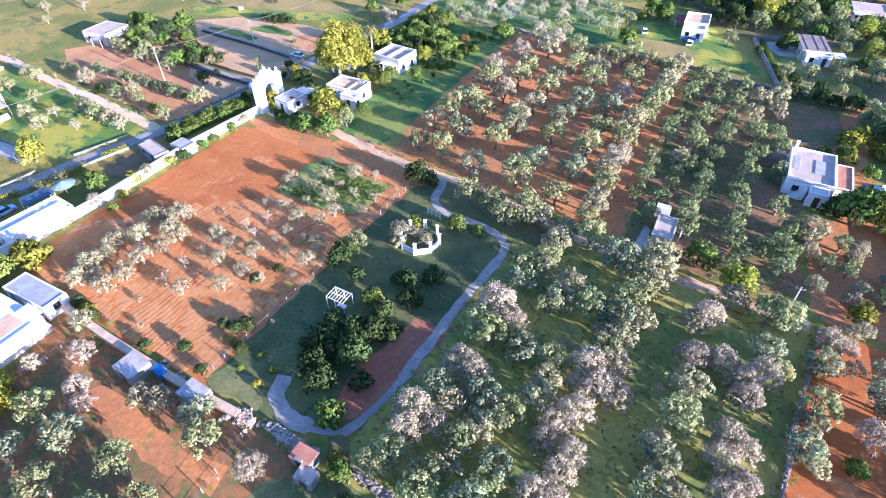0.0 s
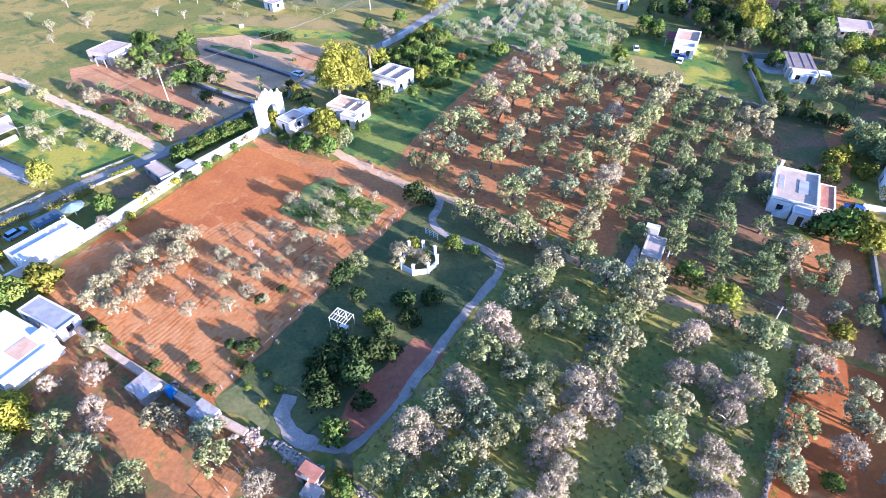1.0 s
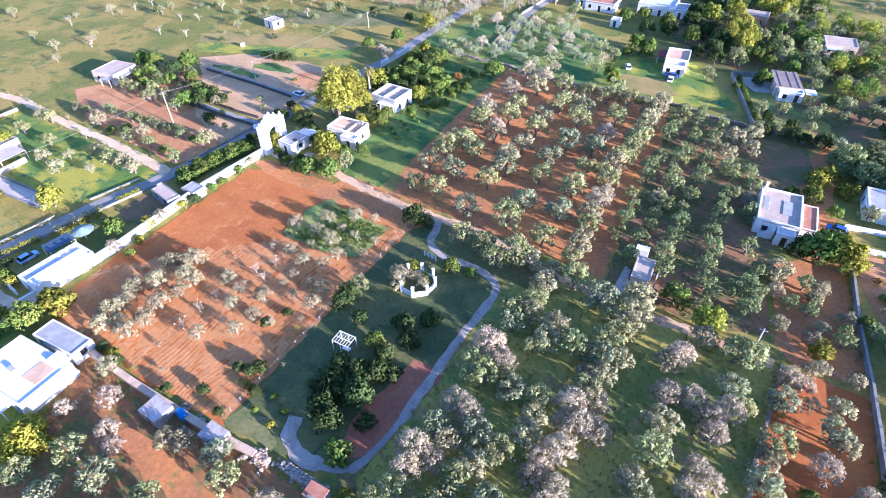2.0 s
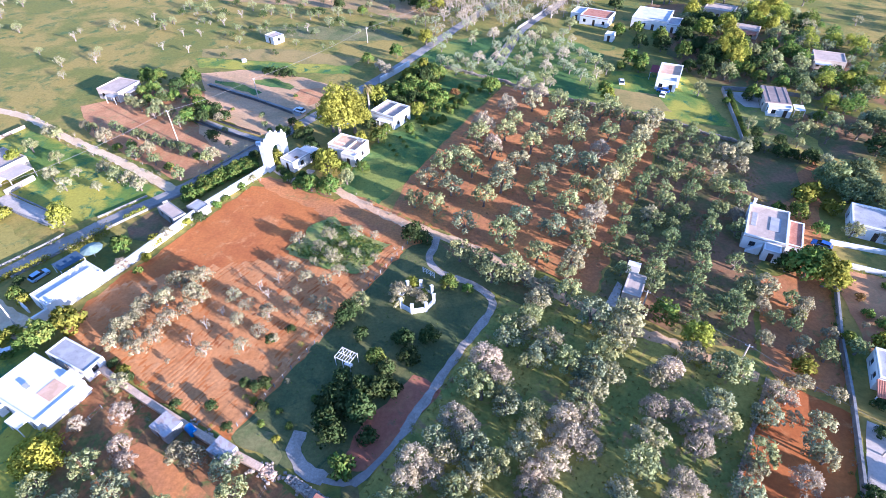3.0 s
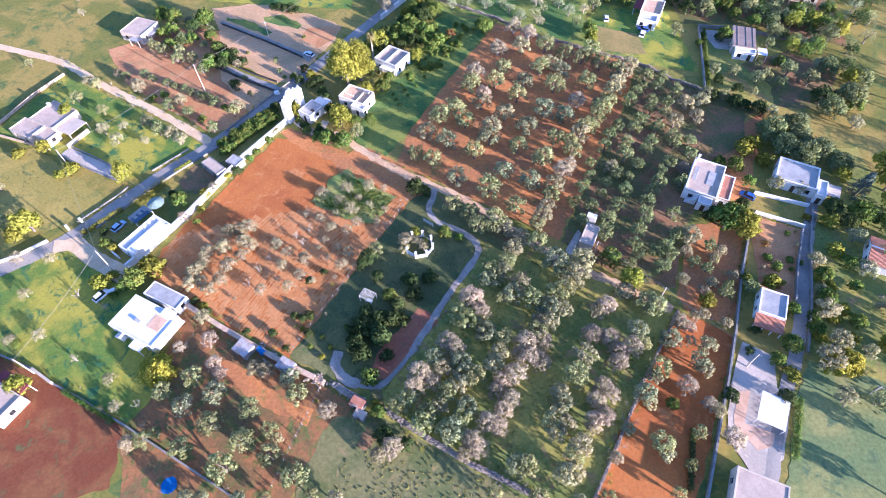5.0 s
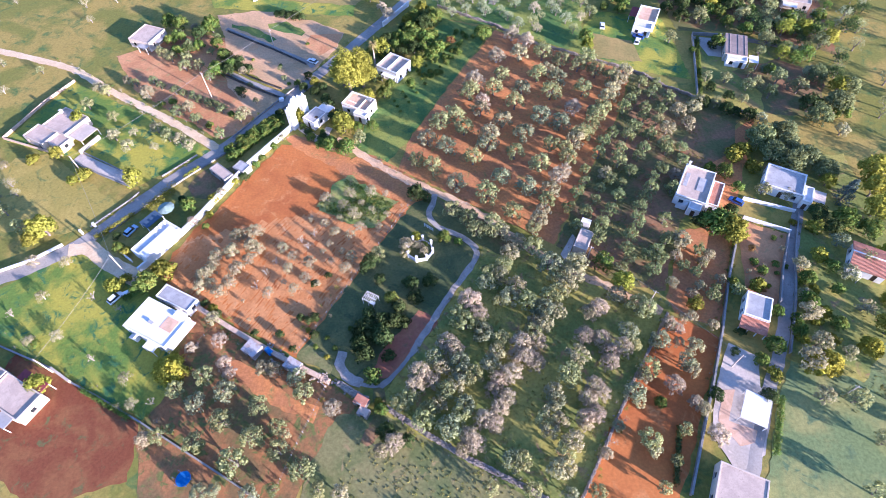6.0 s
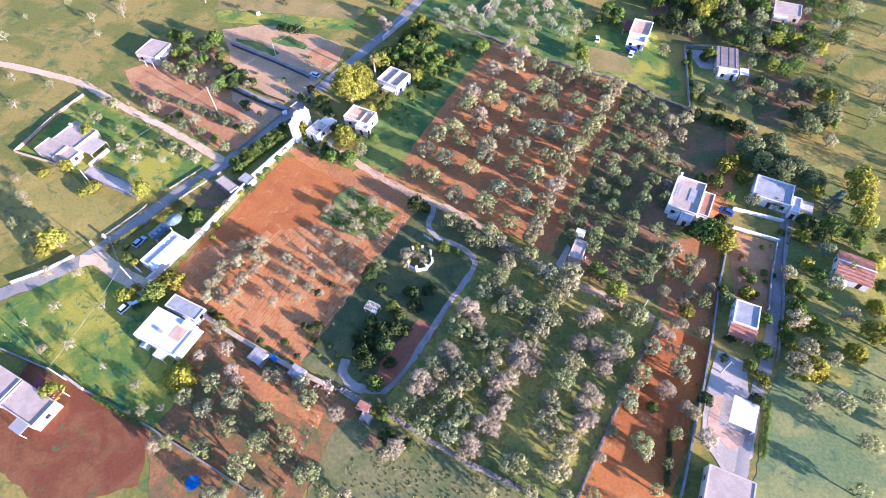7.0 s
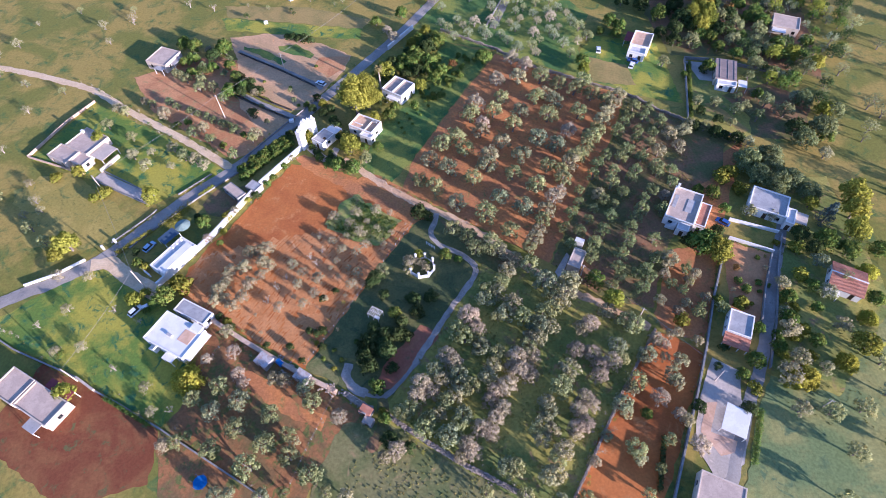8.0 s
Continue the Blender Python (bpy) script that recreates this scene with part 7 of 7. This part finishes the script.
far_grove("olive_grove_far", ["oliveb", "olived", "olivem"], spots, "far grey-green olive trees", 4)
spots = [(far.uniform(-120, -4), far.uniform(236, 300), far.uniform(0.6, 1.1)) for _ in range(130)] + [(far.uniform(-90, -34), far.uniform(206, 240), far.uniform(0.4, 0.7)) for _ in range(36)]
far_grove("bushes_far", ["olive", "oliveg", "young", "citrus"], spots, "scattered bushes and small trees of far fields", 3)
spots = [(far.uniform(132, 220), far.uniform(60, 290), far.uniform(0.9, 1.5)) for _ in range(90)] + [(far.uniform(70, 135), far.uniform(262, 310), far.uniform(1.0, 1.6)) for _ in range(40)]
far_grove("trees_far_east", ["olive", "oliveg", "leafy", "olivey"], spots, "scattered trees of the far eastern fields", 3)
spots = [(far.uniform(-230, -125), far.uniform(60, 300), far.uniform(0.6, 1.1)) for _ in range(80)] + [(far.uniform(-60, 60), far.uniform(-60, 8), far.uniform(0.8, 1.1)) for _ in range(70)]
spots = [s for s in spots if not (-150 < s[0] < -110 and 105 < s[1] < 150)]
far_grove("trees_far_west", ["olive", "olivet", "olivey"], spots, "scattered olive trees of the far western fields", 3)

WOOD = [(99.8, 233.3), (103.4, 209.8), (96.1, 179.9), (116.9, 171.7), (113.4, 158.2), (136.0, 144.8), (170.6, 202.2), (153.1, 213.5), (151.2, 237.7), (135.4, 259.3), (109.7, 260.4)]
BUILT = [(87, 237, 13), (65, 240, 10), (118, 245, 9), (119.5, 221, 8), (136, 191, 9), (104, 162, 11), (76, 180, 10)]
spots = []
while len(spots) < 150:
    x, y = far.uniform(80, 190), far.uniform(130, 300)
    if inside(x, y, WOOD) and all(math.hypot(x - bx, y - by) > br for bx, by, br in BUILT):
        spots.append((x, y, far.uniform(0.7, 1.15)))
far_grove("wood_north_east", ["darktree", "leafy", "oliveb", "olive", "darktree", "smallpine"], spots, "dense dark trees of the northern gardens", 3)

# scrub along walls, tracks and field edges
LINES = [[(-31, 124), (-14, 108.5), (-2, 101), (12, 92)], [(15, 84), (29, 73), (50, 60)], [(-1, 193), (20.2, 180.4), (50, 160.3), (75, 144), (84, 137.4), (101, 127.6)], [(-66, 66), (-52.5, 57), (-38, 49)],
         [(-65, 62), (-52, 53.6), (-38, 45.4), (-28, 40.4)], [(-12, 36.6), (-2, 30), (16, 20), (24, 15)], [(-14, 33), (-3, 26.6), (16, 17)], [(-74, 82), (-70, 89.4), (-57.4, 110.6), (-48, 124)], [(-100, 86), (-92, 96), (-88, 101)],
         [(-84, 106), (-72, 119)], [(-140, 166), (-115, 150.4), (-93, 136.4), (-72, 122)], [(-112, 144), (-92, 132), (-76, 121)], [(81, 82), (74, 67), (69, 54), (63, 41), (56, 27)], [(79, 80), (72, 65), (66.5, 52), (60, 39)],
         [(101, 90), (96.6, 79), (90, 61), (84, 47)], [(57.6, 58), (46, 41), (33, 20)], [(55.4, 59), (43.6, 42), (31, 21.6)], [(-120, 60), (-104, 51), (-93, 46.6), (-80, 39.6), (-67, 33.4), (-42, 19.4)], [(-35, 55.6), (-22, 73.6), (-9.6, 95)],
         [(9.8, 81.5), (10.2, 74), (4.5, 65), (-1.4, 55), (-7, 46)], [(-66, 125.4), (-55, 141), (-47, 153), (-33, 174)], [(86, 96), (99, 91)], [(84.5, 86.4), (95, 81.4)], [(-27, 38), (-32, 26), (-37, 12)], [(-142, 126), (-136, 143), (-130, 154)]]
scrub = []
for line in LINES:
    for x, y, _ in spaced(line, 1.5):
        if far.random() < 0.62:
            scrub.append((x + far.gauss(0, 0.5), y + far.gauss(0, 0.5), far.uniform(0.18, 0.5)))
far_grove("roadside_scrub", ["bush", "young", "olivet", "yellowbush", "bush"], scrub, "low scrub along walls and tracks", 7)

# ---- poles and lines ----


def pole(x, y, height, label="pale concrete power pole"):
    p = thing("utility_pole", x, y, -30, label, "pole", "power poles")
    bm = bmesh.new()
    tube(bm, (0, 0, 0), (0, 0, height), 0.17, 0.11, 8)
    part("shaft", bm, M["paving"], p)
    bm = bmesh.new()
    box(bm, 0, 0, height - 0.5, 1.3, 0.1, 0.1)
    arm = part("crossarm", bm, M["metal"], p)
    for s in (-0.55, 0.0, 0.55):
        bm = bmesh.new()
        tube(bm, (s, 0, height - 0.4), (s, 0, height - 0.15), 0.05, 0.035, 6)
        part("insulator", bm, M["white"], arm)
    return x, y, height - 0.2


def cable(a, b, sag, thick=0.026, offset=0.0):
    c = thing("power_line", 0, 0, 0, "thin overhead power line", "cable", "power lines")
    bm = bmesh.new()
    a, b = Vector(a), Vector(b)
    side = Vector((-(b - a).y, (b - a).x, 0)).normalized() * offset
    n = 14
    pts = [a.lerp(b, k / n) + side - Vector((0, 0, 4 * sag * (k / n) * (1 - k / n))) for k in range(n + 1)]
    up = Vector((0, 0, thick))
    flat = Vector((-(b - a).y, (b - a).x, 0)).normalized() * thick
    rings = [[bm.verts.new(p + o) for o in (up, flat, -up, -flat)] for p in pts]
    for r, s in zip(rings, rings[1:]):
        for k in range(4):
            bm.faces.new((r[k], r[(k + 1) % 4], s[(k + 1) % 4], s[k]))
    part("wire", bm, M["cable"], c)


pa = pole(-78.2, 143.5, 10.2)
pc = pole(-61.6, 171.3, 7.2)
pn = pole(-30.2, 220.0, 6.0)
pw = pole(-109.6, 108.9, 7.6)
ps = pole(-84.2, 72.2, 9.0)
pq = pole(-93.0, 44.6, 7.5)
pe = pole(52.4, 61.1, 6.3)
ph = pole(39.2, 75.4, 5.2, "slender pale pole beside the hut")
pf = pole(90.5, 36.5, 6.5)
pk = pole(68.0, 44.0, 6.5)
pz = (6.0, 262.0, 7.0)
for a, b, sag in ((pw, pa, 1.2), (pa, pc, 0.8), (pc, pn, 1.2), (pn, pz, 1.0), (ps, pq, 0.8), (pw, ps, 1.0), (ph, pe, 0.5), (pe, pk, 0.6)):
    cable(a, b, sag)
pole(6.0, 262.0, 7.2)

# ---- fences ----


def wire_fence(points, height, step, label, rail=True):
    f = thing("fence", 0, 0, 0, label, "fence")
    for x, y, turn in spaced(points, step):
        bm = bmesh.new()
        box(bm, x, y, 0, 0.12, 0.12, height, turn)
        part("post", bm, M["concrete"], f)
    for z in ((0.4, height - 0.1) if rail else (height - 0.1,)):
        bm = bmesh.new()
        for a, b in zip(points, points[1:]):
            tube(bm, (*a, z), (*b, z), 0.014, 0.014, 4)
        part("rail", bm, M["concrete"], f)
    return f


wire_fence([(-8.5, 96.0), (-21.7, 72.5), (-28.6, 60.2), (-35.5, 48.2)], 1.1, 2.2, "pale post and rail fence along the red field")
wire_fence([(-58.6, 53.6), (-63.2, 43.4)], 1.2, 2.4, "wire fence with pale posts")
wire_fence([(-27.2, 39.4), (-31.8, 27.0), (-36, 14)], 1.2, 2.6, "old wire fence between plots")
wire_fence([(55.2, 62), (60, 57.6), (67.5, 53.6)], 1.2, 2.6, "wire fence at the grove edge")

# ---- gate piers at the road ----
for x, y in ((-101.2, 86.0), (-98.4, 88.4)):
    g = thing("gate_pier", x, y, 40, "white gate pier at the lane", "pier", "gate piers")
    bm = bmesh.new()
    box(bm, 0, 0, 0, 0.6, 0.6, 1.6, 0, 0.04)
    shaft = part("shaft", bm, M["white"], g)
    bm = bmesh.new()
    box(bm, 0, 0, 1.6, 0.75, 0.75, 0.15, 0, 0.03)
    part("cap", bm, M["white"], shaft)

# ---- parked cars ----


def car(x, y, yaw, paint, label):
    c = thing("car", x, y, yaw, label, "car", "parked cars", z=0.08)
    bm = bmesh.new()
    profile = [(-2.1, 0.35), (-2.05, 0.8), (-1.5, 0.88), (1.0, 0.9), (2.0, 0.72), (2.1, 0.4), (1.9, 0.25), (-1.9, 0.25)]
    sides = [[bm.verts.new((px, s * 0.86, pz)) for px, pz in profile] for s in (-1, 1)]
    bm.faces.new(sides[0])
    bm.faces.new(sides[1][::-1])
    for k in range(len(profile)):
        j = (k + 1) % len(profile)
        bm.faces.new((sides[0][k], sides[1][k], sides[1][j], sides[0][j]))
    bmesh.ops.recalc_face_normals(bm, faces=bm.faces)
    bmesh.ops.bevel(bm, geom=list(bm.edges), offset=0.05, segments=2, affect="EDGES")
    body = part("body", bm, M[paint], c)
    bm = bmesh.new()
    low = [bm.verts.new(p) for p in ((-1.85, -0.78, 0.87), (1.05, -0.78, 0.89), (1.05, 0.78, 0.89), (-1.85, 0.78, 0.87))]
    high = [bm.verts.new(p) for p in ((-1.45, -0.62, 1.4), (0.3, -0.62, 1.42), (0.3, 0.62, 1.42), (-1.45, 0.62, 1.4))]
    for k in range(4):
        bm.faces.new((low[k], low[(k + 1) % 4], high[(k + 1) % 4], high[k]))
    part("glazing", bm, M["glass"], body)
    bm = bmesh.new()
    box(bm, -0.58, 0, 1.4, 1.8, 1.28, 0.05, 0, 0.02)
    part("roof", bm, M[paint], body)
    for wx in (-1.3, 1.3):
        for s in (-1, 1):
            bm = bmesh.new()
            tube(bm, (wx, s * 0.72, 0.31), (wx, s * 0.9, 0.31), 0.31, 0.31, 14)
            wheel = part("wheel", bm, M["rubber"], c)
            bm = bmesh.new()
            tube(bm, (wx, s * 0.9, 0.31), (wx, s * 0.915, 0.31), 0.19, 0.18, 12)
            part("rim", bm, M["metal"], wheel)
    for s in (-0.6, 0.6):
        bm = bmesh.new()
        box(bm, 2.05, s, 0.55, 0.06, 0.34, 0.14)
        part("headlight", bm, M["glass"], c)


car(-46.0, 161.6, 150, "whitepaint", "white car on the narrow service road")
car(71.6, 169.6, 65, "whitepaint", "white car beside the northern house")
car(72.6, 172.4, 150, "bluepaint", "dark blue car beside the northern house")
car(84.0, 93.6, 140, "bluepaint", "dark blue car beside the country house")
car(-87.4, 86.4, 60, "palebluepaint", "pale blue car in the walled yard")
car(-84.4, 64.6, 55, "whitepaint", "white car beside the villa drive")
car(60.6, 179.6, 80, "whitepaint", "white van-like car on the shaded grass")
car(-29.6, 153.0, 60, "bluepaint", "dark car under the pines")

# ---- trampoline ----
t = thing("trampoline", -54.7, 20.0, 0, "round blue garden trampoline with safety poles", "trampoline")
bm = bmesh.new()
bmesh.ops.create_cone(bm, cap_ends=True, segments=24, radius1=1.6, radius2=1.6, depth=0.08, matrix=Matrix.Translation((0, 0, 0.8)))
part("mat", bm, M["bluesheet"], t)
for k in range(6):
    a = k * math.tau / 6
    bm = bmesh.new()
    tube(bm, (1.65 * math.cos(a), 1.65 * math.sin(a), 0), (1.65 * math.cos(a), 1.65 * math.sin(a), 2.4), 0.03, 0.03)
    part("pole", bm, M["bluesheet"], t)

# ---- odds and ends ----
for x, y, yaw, label in ((-74.6, 202.2, 20, "white plastic tank in the far field"), (-53.8, 141.0, 10, "pale water tank in the fallow field"), (-82.0, 65.8, 30, "pale box beside the villa")):
    o = thing("water_tank", x, y, yaw, label, "tank")
    bm = bmesh.new()
    box(bm, 0, 0, 0.1, 1.6, 1.1, 1.1, 0, 0.08)
    part("tank", bm, M["whitepaint"], o)
    bm = bmesh.new()
    for s in (-0.5, 0.5):
        box(bm, s, 0, 0, 0.2, 1.1, 0.1)
    part("pallet", bm, M["wood"], o)
rub = random.Random(8)
stones = []
for k in range(6):
    bm = bmesh.new()
    box(bm, 0, 0, 0, rub.uniform(0.28, 0.55), rub.uniform(0.25, 0.5), rub.uniform(0.22, 0.45), 0, 0.05)
    for v in bm.verts:
        v.co += Vector((rub.uniform(-0.05, 0.05), rub.uniform(-0.05, 0.05), rub.uniform(0, 0.05)))
    data = bpy.data.meshes.new("stone")
    bm.to_mesh(data)
    bm.free()
    data.materials.append(M["stone"])
    stones.append(data)
for x, y in ((-27.2, 42.6), (-28.4, 41.4), (-26.4, 41.0), (-30.2, 42.0), (-29.0, 43.2), (-40.2, 46.6), (-42.2, 50.6), (-38.6, 48.6), (-32.2, 44.4), (-22.6, 39.2), (-24.6, 41.6)):
    heap = thing("stone_heap", x, y, 0, "heap of pale tumbled stones by the wall", "stones", "stone heaps")
    for k in range(9):
        stone = new("stone", rub.choice(stones))
        stone.parent = heap
        stone.matrix_local = pose(rub.gauss(0, 0.5), rub.gauss(0, 0.4), 0.22 if k > 6 else 0.0, 0, 0, rub.uniform(0, 360))

# ---- weeds and tufts ----


def tufts(name, poly, count, material, size, label, seed, thick=5, z=0.05):
    """Small grass tufts strewn over a plot, too many to count."""
    rng = random.Random(seed)
    xs, ys = [p[0] for p in poly], [p[1] for p in poly]
    spots = []
    while len(spots) < count:
        x, y = rng.uniform(min(xs), max(xs)), rng.uniform(min(ys), max(ys))
        if inside(x, y, poly) and noise.noise(Vector((x * 0.12, y * 0.12, seed))) > rng.uniform(-0.5, 0.35):
            spots.append((x, y, z + size * 0.12, size * rng.uniform(0.5, 1.3)))
    tagged(new(name, leaf_mesh(name, rng, spots, thick, size * 0.55, M[material], 0.5, 0.35, 0.2, True)), label, "grass", kind="stuff")


tufts("grass_south_grove", GROVE_C, 2200, "grassleaf", 0.34, "rough grass tufts under the olive trees", 3)
tufts("grass_east_grove", GROVE_B, 1800, "grassleaf", 0.32, "rough weeds under the olive trees", 4)
tufts("grass_garden", [(-21, 72), (-9, 92), (-3, 96), (9, 81), (9, 76), (-12, 42), (-25, 46), (-33, 49)], 500, "bright", 0.22, "uneven garden grass", 5)
tufts("grass_lawn", [(-120, 63), (-106, 76), (-96, 79), (-79, 68), (-66, 50), (-63, 43), (-67, 33), (-93, 46), (-120, 58)], 400, "grassleaf", 0.17, "lush lawn tufts", 6)
tufts("grass_strip", [(-27, 119), (-20, 140), (-10, 163), (1, 186), (19, 179), (2, 147), (-11, 121)], 500, "bright", 0.2, "green weeds in rows", 8)
tufts("weeds_red_field", RED, 260, "dryleaf", 0.14, "sparse dry weeds on red soil", 9, 4, 0.08)
tufts("grass_green_patch", [(-36, 94), (-28, 105), (-13.5, 94.5), (-19, 86)], 900, "bright", 0.36, "leafy vegetables in the green patch", 10, 6, 0.18)
tufts("weeds_north_grove", GROVE_A, 1300, "dryleaf", 0.26, "sparse weeds on red soil", 11, 4)
tufts("grass_west", [(-140, 60), (-120, 70), (-100, 88), (-92, 102), (-140, 123), (-165, 100)], 400, "grassleaf", 0.22, "tall meadow grass", 12)
tufts("grass_north_west", [(-150, 166), (-110, 172), (-74, 192), (-36, 198), (-40, 222), (-110, 236)], 500, "grassleaf", 0.25, "tall meadow grass", 13)
tufts("grass_east", [(80, 40), (92, 60), (101, 88), (124, 110), (130, 60), (100, 28)], 600, "grassleaf", 0.25, "garden weeds", 14)

# ---- the plan was laid out in units of 0.9 m: bring the whole place to metres ----
UNIT = Matrix.Scale(0.9, 4)
for ob in list(scene.objects):
    if ob.parent is None and ob.type in {"MESH", "EMPTY"}:
        ob.matrix_basis = UNIT @ ob.matrix_basis
